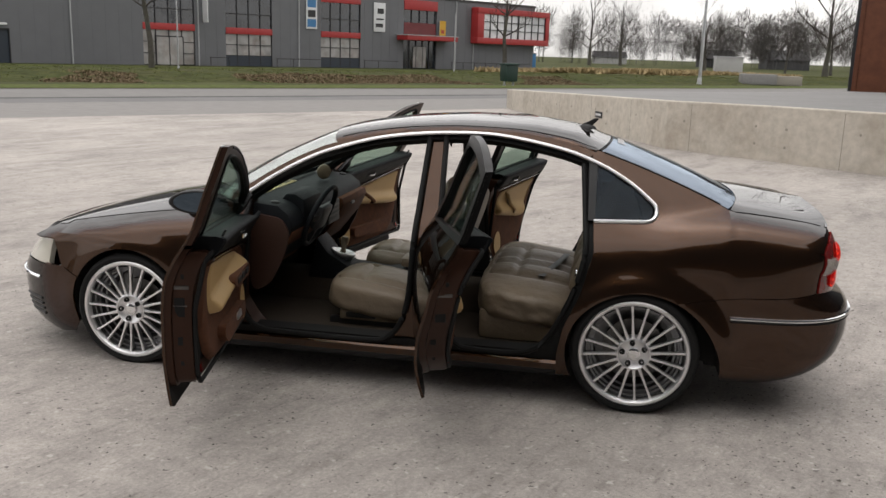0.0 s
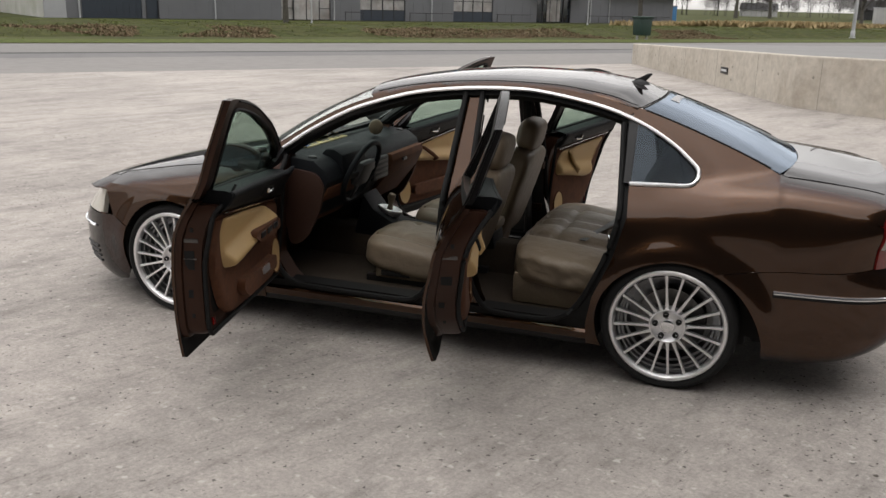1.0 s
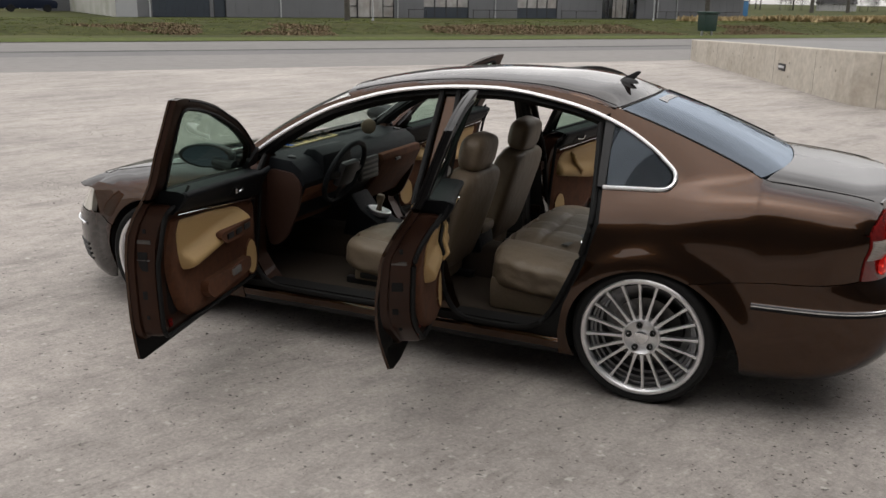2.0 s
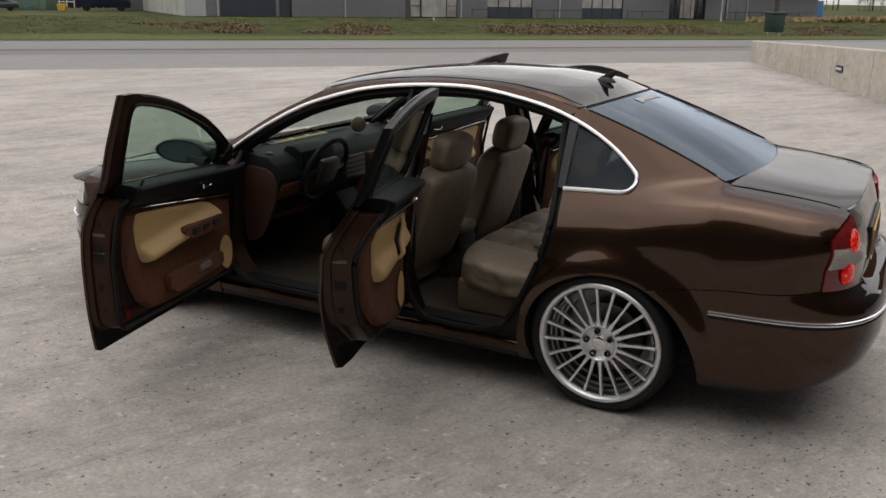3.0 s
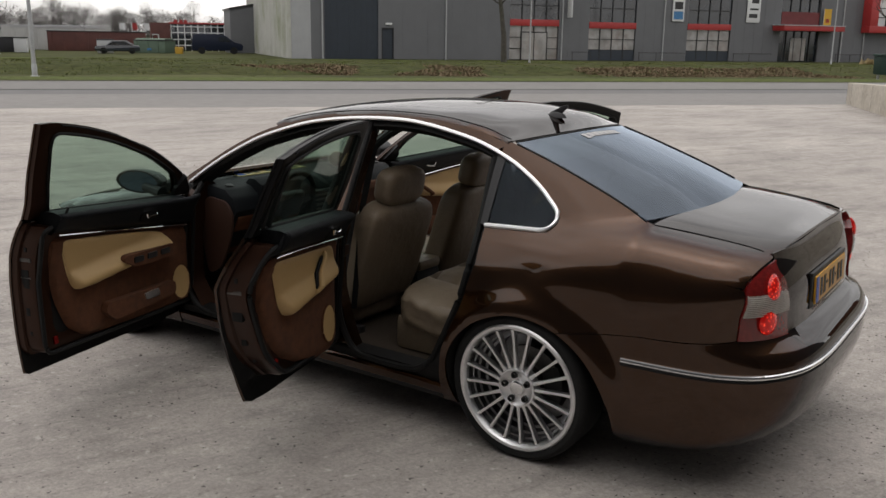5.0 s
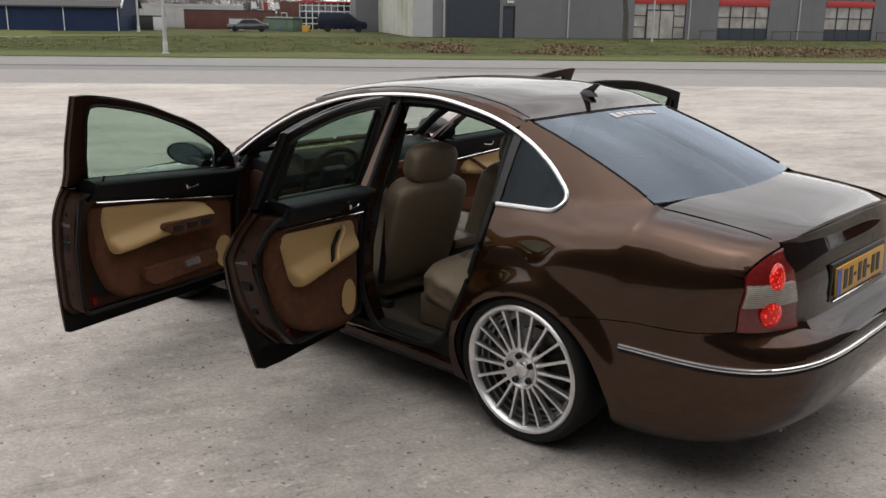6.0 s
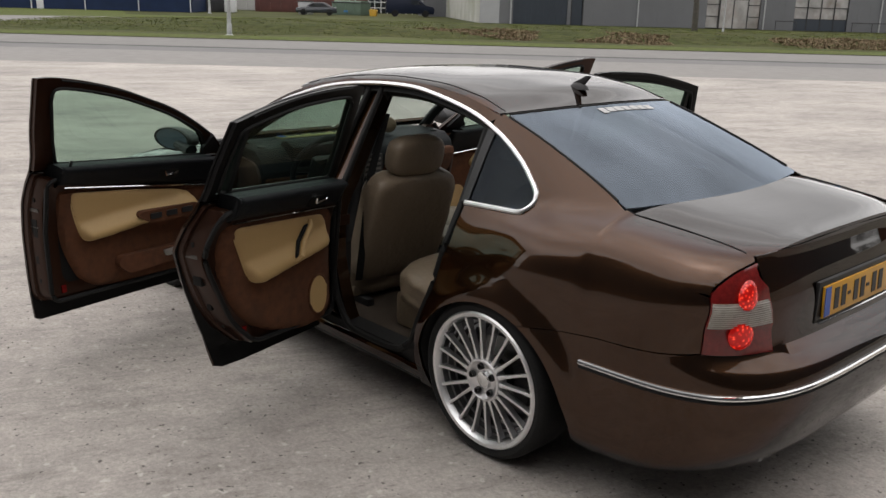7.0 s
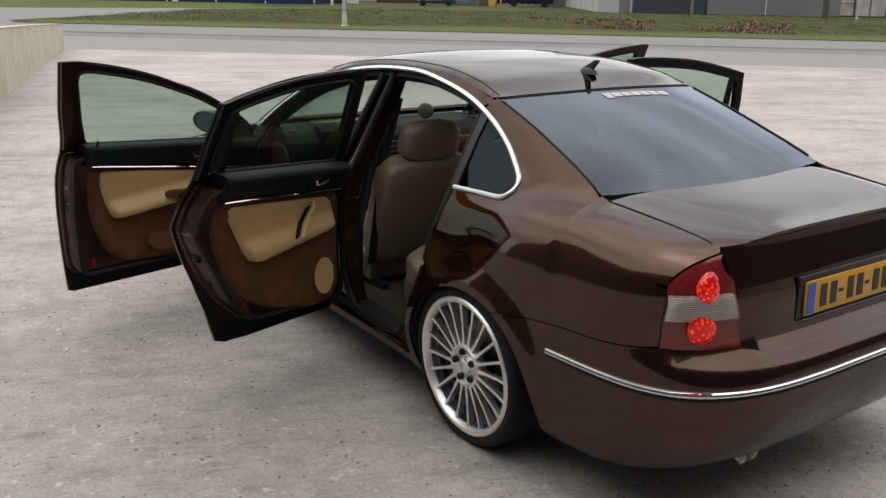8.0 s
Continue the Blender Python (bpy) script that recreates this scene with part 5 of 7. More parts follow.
# seats
def pillow(lx, ly, lz, puff=0.35, cuts=6, grooves=(), round_=6):
    """A stuffed block: rounded, bulged, with sewn grooves across it (along x at given y shares)."""
    bm = bmesh.new()
    bmesh.ops.create_cube(bm, size=2.0)
    bmesh.ops.subdivide_edges(bm, edges=bm.edges[:], cuts=cuts + 4, use_grid_fill=True)
    for v in bm.verts:
        p = v.co
        q = Vector(p)
        n4 = (abs(p.x) ** round_ + abs(p.y) ** round_ + abs(p.z) ** round_) ** (1 / round_)
        q = p / n4 * (max(abs(p.x), abs(p.y), abs(p.z)))
        if p.z > 0.99:
            f = (1 - p.x * p.x) * (1 - p.y * p.y)
            q.z += puff * f
            for gy in grooves:
                q.z -= 0.30 * math.exp(-((p.y - gy) / 0.075) ** 2)
            q.z -= 0.18 * math.exp(-((p.x + 0.35) / 0.07) ** 2) * (1 if abs(p.y) < 0.62 else 0) if grooves else 0
        fold = noise.noise(Vector((q.x * lx * 7, q.y * ly * 7, q.z * lz * 7))) + 0.5 * noise.noise(Vector((q.x * lx * 18, q.y * ly * 12, q.z * lz * 15 + 5)))
        q = q * (1 + (0.018 if grooves else 0.010) * fold)
        v.co = Vector((q.x * lx / 2, q.y * ly / 2, q.z * lz / 2))
    bmesh.ops.recalc_face_normals(bm, faces=bm.faces)
    return bm


def moved(bm, m):
    bmesh.ops.transform(bm, matrix=m, verts=bm.verts)
    return bm


for s in (-1, 1):
    y = s * 0.365
    seat = part("front_seat", moved(pillow(0.56, 0.53, 0.20, 0.22, 24, (-0.62, 0.62), 4.2), Matrix.Translation((-0.045, y, 0.385)) @ Matrix.Rotation(radians(8), 4, "Y")), LEATHER, car, "taupe leather front seat", smooth=60)
    part("backrest", moved(pillow(0.56, 0.52, 0.16, 0.20, 24, (-0.62, 0.62), 5.5), Matrix.Translation((0.275, y, 0.640)) @ Matrix.Rotation(radians(-72), 4, "Y")), LEATHER, seat, "taupe leather backrest", smooth=60)
    part("headrest", moved(pillow(0.188, 0.315, 0.130, 0.20, 12, (), 3.4), Matrix.Translation((0.368, y, 0.985)) @ Matrix.Rotation(radians(-78), 4, "Y")), LEATHER, seat, "taupe leather headrest", smooth=60)
    for k in (-1, 1):
        part("headrest_post", tube([(0.36, y + k * 0.06, 0.90), (0.38, y + k * 0.06, 0.98)], 0.006, 8), CHROME, seat)
    part("seat_base", box(-0.24, 0.20, y - 0.235, y + 0.235, 0.275, 0.335, 0.02), LEATHER, seat)
    part("seat_switches", box(-0.20, -0.03, y + s * 0.235 - 0.006, y + s * 0.235 + 0.012, 0.292, 0.322, 0.006), INK, seat, "black seat switches")
    for k in (-1, 1):
        part("seat_rail", box(-0.30, 0.28, y + k * 0.19 - 0.02, y + k * 0.19 + 0.02, 0.244, 0.28, 0.004), BLACK, seat)
bench = part("rear_seat", moved(pillow(0.58, 1.32, 0.22, 0.20, 30, (-0.55, -0.12, 0.12, 0.55), 4.5), Matrix.Translation((0.79, 0, 0.43)) @ Matrix.Rotation(radians(6), 4, "Y")), LEATHER, car, "taupe leather rear bench seat", smooth=60)
part("backrest", moved(pillow(0.58, 1.26, 0.18, 0.16, 30, (-0.55, -0.12, 0.12, 0.55)), Matrix.Translation((1.175, 0, 0.745)) @ Matrix.Rotation(radians(-66), 4, "Y")), LEATHER, bench, "taupe leather rear backrest", smooth=60)
part("seat_base", box(0.54, 1.05, -0.62, 0.62, 0.245, 0.41, 0.03), LEATHER, bench)
part("rear_belt", tube([(0.84, -0.34, 0.541), (0.87, -0.20, 0.547), (0.90, -0.06, 0.545), (0.93, 0.10, 0.547), (0.95, 0.28, 0.541)], 0.020, 8, flat=0.10), BELT, bench, "grey seat belt lying across the bench")
part("parcel_shelf", box(1.30, 1.78, -0.56, 0.56, 0.915, 0.935, 0.006), DASH, car, "black parcel shelf")
part("boot_wall", box(1.27, 1.30, -0.60, 0.60, 0.30, 0.93, 0.01), UNDER, car)
part("headliner", skin([(x, -roof_half(x) + 0.02) for x in side_xs][::-1] + [(p[0] + 0.03, p[1] * 0.97) for p in front_edge] + [(x, roof_half(x) - 0.02) for x in side_xs] + [(p[0] - 0.03, p[1] * 0.97) for p in rear_edge],
                       lambda x, y: Vector((x, y, roof_z(min(1.1, x), y) - 0.035)), 0.06, 0.004, (0.3, 0, -5)), HEADLINER, car, "pale fabric headliner")
for s in (-1, 1):
    part("pillar_trim", tube([(0.285, s * 0.465, 1.24), (0.28, s * 0.610, 0.95), (0.28, s * 0.71, 0.60), (0.28, s * 0.735, 0.28)], [0.02, 0.028, 0.035, 0.05], 10, flat=0.5), BLACK, car)
    part("seat_belt", tube([(0.30, s * 0.485, 1.18), (0.31, s * 0.585, 0.90), (0.30, s * 0.645, 0.40)], 0.022, 6, flat=0.12), SEAL, car, "dark seat belt")
    part("screen_pillar_trim", tube([Vector(screen(u, s * (0.69 - 0.13 * u))) + Vector((0.03, 0, -0.02)) for u in ws], 0.026, 8), BLACK, car)
part("rear_view_mirror", box(-0.33, -0.31, -0.11, 0.11, 1.20, 1.255, 0.012), BLACK, car)
for s in (-1, 1):
    part("sun_visor", box(-0.25, -0.11, s * 0.33 - 0.15, s * 0.33 + 0.15, 1.228, 1.242, 0.006), HEADLINER, car)

# -- aerial, plates, lettering, exhaust
aer = part("roof_aerial", lathe([(0.0008, 0.030), (0.012, 0.028), (0.026, 0.016), (0.032, 0.0)], "z", 20), BLACK, car, "black roof aerial")
aer.matrix_local = Matrix.Translation((1.03, 0, 1.335)) @ Matrix.Diagonal((1.7, 0.8, 1, 1)) @ Matrix.Rotation(0, 4, "X")
part("aerial_fin", prism([(-0.022, 0.018), (0.018, 0.022), (0.036, 0.056), (0.033, 0.063), (0.022, 0.061), (0.002, 0.042), (-0.014, 0.03)], -0.008, 0.008, "y", 0.003), BLACK, aer)


def number_plate(parent, face=PLATE, ink=INK, words="yellow number plate with dark bars"):
    b = part("number_plate", box(-0.004, 0.004, -0.26, 0.26, -0.055, 0.055, 0.003), face, parent, words)
    part("plate_strip", box(0.0045, 0.0065, -0.255, -0.215, -0.05, 0.05), PLATE_BLUE, b, "blue end strip")
    for y0 in (-0.185, -0.130, -0.035, 0.020, 0.115, 0.170):
        part("dark_bar", box(0.0045, 0.006, y0, y0 + 0.034, -0.037, 0.037), ink, b)
    for y0 in (-0.083, 0.067):
        part("dark_bar", box(0.0045, 0.006, y0, y0 + 0.024, -0.006, 0.006), ink, b)
    return b


rear_plate = number_plate(car)
rear_plate.matrix_local = Matrix.Translation((2.326, 0, 0.762)) @ Matrix.Rotation(radians(-3), 4, "Y")
part("plate_recess", box(2.305, 2.320, -0.285, 0.285, 0.690, 0.835, 0.006), BLACK, car)
part("plate_chrome", tube([(2.326, -0.27, 0.692), (2.328, 0, 0.692), (2.326, 0.27, 0.692)], 0.004, 6), CHROME, car)
# plate and bars take paler colours that stand in for glare
dash_plate = number_plate(car, PLATE_GLARE, BELT, "yellow number plate with windscreen glare in its pale colour")
dash_plate.matrix_local = Matrix.Translation((-0.800, -0.14, 0.923)) @ Matrix.Rotation(radians(-88), 4, "Y")
disc = part("dash_disc", lathe([(0.0008, 0.012), (0.030, 0.012), (0.040, 0.006), (0.042, 0.0), (0.040, -0.006), (0.0008, -0.008)], "x", 28), LEATHER, car, "round cream disc on the dashboard")
disc.matrix_local = Matrix.Translation((-0.62, 0.27, 0.966)) @ Matrix.Rotation(radians(-42), 4, "Z") @ Matrix.Scale(1.15, 4)
for k, (y0, w, hgt) in enumerate(((-0.09, 0.040, 0.044), (-0.042, 0.048, 0.036), (0.014, 0.046, 0.036), (0.068, 0.046, 0.036), (0.122, 0.046, 0.036), (0.176, 0.046, 0.036), (0.230, 0.046, 0.036))):
    quad = [(1.205, y0), (1.205, y0 + w), (1.205 + hgt, y0 + w), (1.205 + hgt, y0)]
    part("lettering_bar", skin(quad, lambda x, y: rear_glass(x, y) + Vector((0.001, 0, 0.0022)), 0.02, 0.0, (1.5, 0, 50)), WHITE, car)
for y in (-0.320, -0.262):
    part("exhaust_tip", lathe([(0.016, 0.10), (0.021, 0.0), (0.0225, -0.02), (0.019, -0.02), (0.016, 0.0)], "x", 20, (0, 0, 0)), CHROME, car, "chrome exhaust tip").matrix_local = Matrix.Translation((2.200, y, 0.172)) @ Matrix.Rotation(math.pi, 4, "Z") @ Matrix.Rotation(radians(-8), 4, "Y")
for s in (-1, 1):
    part("door_striker", tube([(1.045, s * 0.775, 0.668), (1.045, s * 0.800, 0.672), (1.045, s * 0.800, 0.70), (1.045, s * 0.775, 0.704)], 0.006, 6), CHROME, car)
    part("door_striker", tube([(0.215, s * 0.785, 0.668), (0.215, s * 0.815, 0.672), (0.215, s * 0.815, 0.70), (0.215, s * 0.785, 0.704)], 0.006, 6), CHROME, car)

# ---- the yard, the road and what lies beyond ----


def yard_material():
    """Trowelled concrete: broad grey stains, drawn-out scuffs, fine grit and dark specks."""
    m = bpy.data.materials.new("pale_concrete_yard")
    m.use_nodes = True
    n, l = m.node_tree.nodes, m.node_tree.links
    b = n["Principled BSDF"]
    b.inputs["Roughness"].default_value = 0.78
    b.inputs["Specular IOR Level"].default_value = 0.42
    co = n.new("ShaderNodeTexCoord").outputs["Object"]

    def tex(scale, detail, rough, stretch=None, turn=0.0):
        t = n.new("ShaderNodeTexNoise")
        t.inputs["Scale"].default_value, t.inputs["Detail"].default_value, t.inputs["Roughness"].default_value = scale, detail, rough
        if stretch:
            mp = n.new("ShaderNodeMapping")
            mp.vector_type = "TEXTURE"
            mp.inputs["Scale"].default_value = stretch
            mp.inputs["Rotation"].default_value = (0, 0, radians(turn))
            l.new(co, mp.inputs["Vector"])
            l.new(mp.outputs["Vector"], t.inputs["Vector"])
        else:
            l.new(co, t.inputs["Vector"])
        return t.outputs["Fac"]

    def ranged(f, a, c, lo, hi):
        r = n.new("ShaderNodeMapRange")
        for k, v in zip(("From Min", "From Max", "To Min", "To Max"), (a, c, lo, hi)):
            r.inputs[k].default_value = v
        l.new(f, r.inputs["Value"])
        return r.outputs["Result"]

    def mixed(kind, fac, one, two):
        x = n.new("ShaderNodeMixRGB")
        x.blend_type = kind
        for i, v in enumerate((fac, one, two)):
            if isinstance(v, (int, float)):
                x.inputs[i].default_value = v if i == 0 else (v, v, v, 1)
            elif isinstance(v, tuple):
                x.inputs[i].default_value = (*v, 1)
            else:
                l.new(v, x.inputs[i])
        return x.outputs[0]
    out = mixed("MIX", ranged(tex(0.22, 5, 0.6), 0.40, 0.66, 0.0, 1.0), (0.408, 0.374, 0.342), (0.330, 0.302, 0.277))
    out = mixed("MIX", ranged(tex(1.1, 6, 0.65), 0.48, 0.74, 0.0, 0.5), out, (0.213, 0.195, 0.178))
    out = mixed("MULTIPLY", 1.0, out, ranged(tex(0.7, 5, 0.6, (2.4, 0.8, 1), 70), 0.34, 0.62, 0.88, 1.06))
    out = mixed("MULTIPLY", 1.0, out, ranged(tex(2.2, 6, 0.7, (2.2, 0.40, 1), 70), 0.58, 0.76, 1.0, 0.70))
    out = mixed("MULTIPLY", 1.0, out, ranged(tex(1.5, 7, 0.75, (1.9, 0.65, 1), 68), 0.48, 0.68, 1.06, 0.70))
    out = mixed("MULTIPLY", 1.0, out, ranged(tex(4.5, 4, 0.7, (2.0, 0.5, 1), 66), 0.59, 0.75, 1.0, 0.70))
    out = mixed("MULTIPLY", 1.0, out, ranged(tex(11, 4, 0.7, (3.0, 0.35, 1), 64), 0.58, 0.74, 1.0, 0.70))
    out = mixed("MULTIPLY", 1.0, out, ranged(tex(52, 5, 0.85), 0.30, 0.70, 0.68, 1.28))
    out = mixed("MULTIPLY", 1.0, out, ranged(tex(0.55, 7, 0.68), 0.32, 0.66, 0.82, 1.12))
    out = mixed("MULTIPLY", 1.0, out, ranged(tex(7, 5, 0.7), 0.30, 0.70, 0.82, 1.15))
    out = mixed("MULTIPLY", 1.0, out, ranged(tex(15, 3, 0.6, (1.5, 0.6, 1), 70), 0.63, 0.74, 1.0, 0.62))
    out = mixed("MIX", ranged(tex(17, 2, 0.5), 0.64, 0.72, 0.0, 0.7), out, (0.49, 0.46, 0.425))
    out = mixed("MULTIPLY", 1.0, out, ranged(tex(30, 2, 0.5), 0.665, 0.71, 1.0, 0.34))
    l.new(out, b.inputs["Base Color"])
    bp = n.new("ShaderNodeBump")
    bp.inputs["Strength"].default_value, bp.inputs["Distance"].default_value = 0.35, 0.01
    l.new(tex(34, 5, 0.65), bp.inputs["Height"])
    l.new(bp.outputs["Normal"], b.inputs["Normal"])
    return m


CONCRETE = yard_material()
ASPHALT = material("pale_asphalt", (0.1962, 0.1869, 0.1769), rough=0.8, grain=2.5, spread=0.10, stain=(0.1654, 0.1585, 0.1515), stain_scale=0.25, bump=0.2, bump_scale=60)
LANE = material("worn_asphalt_lane", (0.1269, 0.1254, 0.1231), rough=0.8, grain=1.5, spread=0.12, stain=(0.1731, 0.1692, 0.1638), stain_scale=0.35)
SHOULDER = material("worn_road_shoulder", (0.1654, 0.1592, 0.1515), rough=0.85, grain=2.0, spread=0.10, stain=(0.1346, 0.13, 0.1246), stain_scale=0.3)
GUTTER = material("dark_gutter", (0.05, 0.04846, 0.04692), rough=0.85, grain=1.2, spread=0.25, stain=(0.1077, 0.1038, 0.1), stain_scale=0.4)
GRASS = material("rough_grass", (0.04462, 0.05231, 0.01692), rough=1.0, grain=2.2, spread=0.45, stain=(0.08077, 0.06769, 0.03462), stain_scale=0.30, bump=0.8, bump_scale=6, spec=0.1)
LAWN = material("mown_grass", (0.07538, 0.09385, 0.02769), rough=1.0, grain=3.0, spread=0.35, stain=(0.09615, 0.08846, 0.03846), stain_scale=0.5, bump=0.6, bump_scale=8, spec=0.1)
FIELD = material("far_field", (0.05385, 0.06154, 0.02308), rough=1.0, grain=0.15, spread=0.3, stain=(0.09615, 0.08846, 0.04615), stain_scale=0.03, spec=0.1)
LITTER = material("dead_leaves", (0.165, 0.125, 0.080), rough=1.0, grain=4, spread=0.4, spec=0.1)
TUFT = material("grass_tufts", (0.095, 0.112, 0.036), rough=1.0, grain=1.5, spread=0.5, stain=(0.1154, 0.1, 0.04615), stain_scale=0.4, spec=0.1)
REED = material("dry_reeds", (0.30, 0.235, 0.13), rough=1.0, grain=2, spread=0.3, spec=0.1)
WALL = material("cast_concrete", (0.475, 0.435, 0.375), rough=0.9, grain=7, spread=0.14, stain=(0.335, 0.290, 0.235), stain_scale=1.1, bump=0.3, bump_scale=30, stain_amount=0.75)
DECK = material("deck_concrete", (0.2154, 0.2115, 0.2062), rough=0.9, grain=5, spread=0.10, stain=(0.1538, 0.1515, 0.1462), stain_scale=0.4)
JOINT = material("dark_joint", (0.2615, 0.2423, 0.2077), rough=0.95)
RUST = material("rusted_steel", (0.1231, 0.04231, 0.02), rough=0.85, grain=3, spread=0.2, stain=(0.07692, 0.02615, 0.01385), stain_scale=0.9, bump=0.2)
CLAD = material("grey_cladding", (0.1115, 0.1146, 0.1231), rough=0.55, grain=0.7, spread=0.05, stain=(0.09615, 0.09923, 0.1062), stain_scale=0.12)
CLAD_DARK = material("dark_blue_gate", (0.01692, 0.02462, 0.03615), rough=0.5, grain=1, spread=0.1)
CLAD_PALE = material("pale_grey_cladding", (0.3077, 0.3154, 0.3231), rough=0.6, grain=1, spread=0.06)
SHEET = material("weathered_white_sheet", (0.3846, 0.3846, 0.3538), rough=0.7, grain=0.8, spread=0.06, stain=(0.2, 0.2231, 0.1308), stain_scale=0.25, stain_amount=0.85)
RED = material("red_paint", (0.3077, 0.02308, 0.02308), rough=0.45, grain=2, spread=0.08)
FRAME = material("black_frame", (0.012, 0.012, 0.014), rough=0.4)
PANE = material("dark_window", (0.020, 0.024, 0.030), rough=0.06, spec=0.8, grain=0.5, spread=0.5)
PANE_PALE = material("window_with_display", (0.2769, 0.2692, 0.2615), rough=0.12, spec=0.7, grain=0.9, spread=0.25, stain=(0.1538, 0.1, 0.07692), stain_scale=0.8)
# opaque pane: the bright sky behind it is painted as base colour
SKY_PANE = material("painted_sky_window", (0.6154, 0.6231, 0.6385), rough=0.05, spec=0.8, grain=0.4, spread=0.15, stain=(0.1231, 0.1231, 0.1308), stain_scale=0.5)
PIPE = material("pale_downpipe", (0.3231, 0.3308, 0.3385), rough=0.45)
GALV = material("galvanised_steel", (0.3846, 0.3923, 0.4), rough=0.4, metal=0.6, grain=5, spread=0.08)
BARK = material("grey_bark", (0.06538, 0.06, 0.05077), rough=0.95, grain=4, spread=0.3, stain=(0.05769, 0.06538, 0.03462), stain_scale=1.0, bump=0.5, bump_scale=18)
TWIG = material("bare_twigs", (0.06538, 0.05846, 0.05231), rough=1.0, spec=0.1)
# paler than TWIG: distance haze is put into the colour
WOOD_FAR = material("hazed_bare_wood", (0.09077, 0.08462, 0.08), rough=1.0, spec=0.1, grain=0.2, spread=0.25)
BIN = material("green_bin", (0.009231, 0.03077, 0.02308), rough=0.5, grain=8, spread=0.1)
SIGN = material("white_sign", (0.5538, 0.5615, 0.5692), rough=0.5)
SIGN_BLUE = material("blue_sign", (0.03846, 0.1538, 0.3231), rough=0.5)
SIGN_YELLOW = material("yellow_sign", (0.4769, 0.2769, 0.02308), rough=0.5)
BARN = material("dark_blue_barn", (0.010, 0.021, 0.056), rough=0.65, spec=0.2, grain=1, spread=0.15)
ROOFING = material("dark_roofing", (0.04615, 0.04615, 0.04923), rough=0.7, grain=2, spread=0.1)
BRICKRED = material("red_brown_container", (0.08077, 0.02615, 0.02154), rough=0.7, grain=1, spread=0.2)
GREENBOX = material("green_container", (0.085, 0.125, 0.092), rough=0.7, grain=1, spread=0.15)
WHITEWALL = material("far_white_wall", (0.3538, 0.3538, 0.3462), rough=0.8, grain=0.5, spread=0.1)
VAN = material("dark_blue_van_paint", (0.005, 0.009, 0.024), rough=0.5, coat=0.1, spec=0.2)
PLAIN_BACK = material("dark_plain_facade", (0.04231, 0.04231, 0.04462), rough=0.8, grain=0.5, spread=0.1)

ALONG, ACROSS = Vector((0.65, 0.76)), Vector((-0.76, 0.65))


def road_at(s, n, z=0.0):
    p = ALONG * s + ACROSS * n
    return Vector((p.x, p.y, z))


def sheet(name, outline, z, mat, label, category, cell=None, kind="structure", height=None):
    bm = bmesh.new()
    if cell:
        bm.free()
        bm = skin(outline, lambda s, n: road_at(s, n, height(s, n) if height else z), cell, 0.0, (0, 0, 5000))
    else:
        bm.faces.new([bm.verts.new(road_at(s, n, z)) for s, n in outline])
        bmesh.ops.recalc_face_normals(bm, faces=bm.faces)
        if bm.faces[:][0].normal.z < 0:
            bmesh.ops.reverse_faces(bm, faces=bm.faces)
    return tagged(part(name, bm, mat), label, category, kind=kind)


bm = bmesh.new()
bmesh.ops.create_grid(bm, x_segments=4, y_segments=4, size=3500)
bmesh.ops.translate(bm, vec=(0, 0, -0.02), verts=bm.verts)
tagged(part("ground", bm, FIELD), "flat pale green field reaching to the horizon", "ground", kind="structure")
sheet("yard", [(-90, -70), (90, -70), (90, 17.6), (-90, 17.6)], 0.0, CONCRETE, "pale concrete yard with grey stains and scuffs", "yard")
sheet("road", [(-220, 17.4), (330, 17.4), (330, 25.5), (-220, 25.5)], -0.006, ASPHALT, "grey asphalt road along the yard", "road")
sheet("road_lane", [(-220, 22.9), (330, 22.9), (330, 25.0), (-220, 25.0)], -0.003, LANE, "darker worn lane of the asphalt road", "road")
sheet("gutter", [(-220, 24.85), (330, 24.85), (330, 25.55), (-220, 25.55)], -0.002, GUTTER, "dark worn gutter line along the road", "gutter")
sheet("road_shoulder", [(-220, 25.4), (330, 25.4), (330, 31.2), (-220, 31.2)], -0.009, SHOULDER, "pale worn shoulder of the road", "road")
sheet("side_road", [(-46, 31.0), (-21, 31.0), (-22.5, 33), (-22.5, 36), (-20, 46), (-14, 54), (0, 56.5), (120, 56.5), (120, 60.5), (-2, 60.5), (-22, 58), (-34, 50), (-42, 38)], -0.004, SHOULDER, "pale side road behind the grass bank", "road")


def bank(s, n):
    rise = lerp_table([(31.0, 0.0), (33.5, 0.02), (35.5, -0.10), (41.0, 0.34), (47.0, 0.36), (54.0, 0.22), (56.5, 0.0)], n)
    side = min(1.0, max(0.0, (s + 24) / 14))
    lump = 0.10 * noise.noise(Vector((s * 0.35, n * 0.35, 0))) + 0.05 * noise.noise(Vector((s * 1.1, n * 1.1, 3)))
    return rise * side + lump * min(1.0, max(0.0, (n - 33.5) / 3)) * side * (1 if n < 55 else 0.2) + 0.002


sheet("grass_bank", [(-20.5, 31.0), (140, 31.0), (140, 56.5), (0, 56.5), (-14, 54), (-20, 46), (-22.5, 36), (-22.5, 33)], 0, GRASS, "rough grass bank with dead leaves between the roads", "grass bank", cell=(1.0, 0.6), height=bank)
sheet("mown_edge", [(-20.5, 31.0), (140, 31.0), (140, 34.2), (-21.8, 34.2)], 0, LAWN, "short mown grass along the road edge", "grass", cell=(2.0, 0.6), height=lambda s, n: bank(s, n) + 0.012)
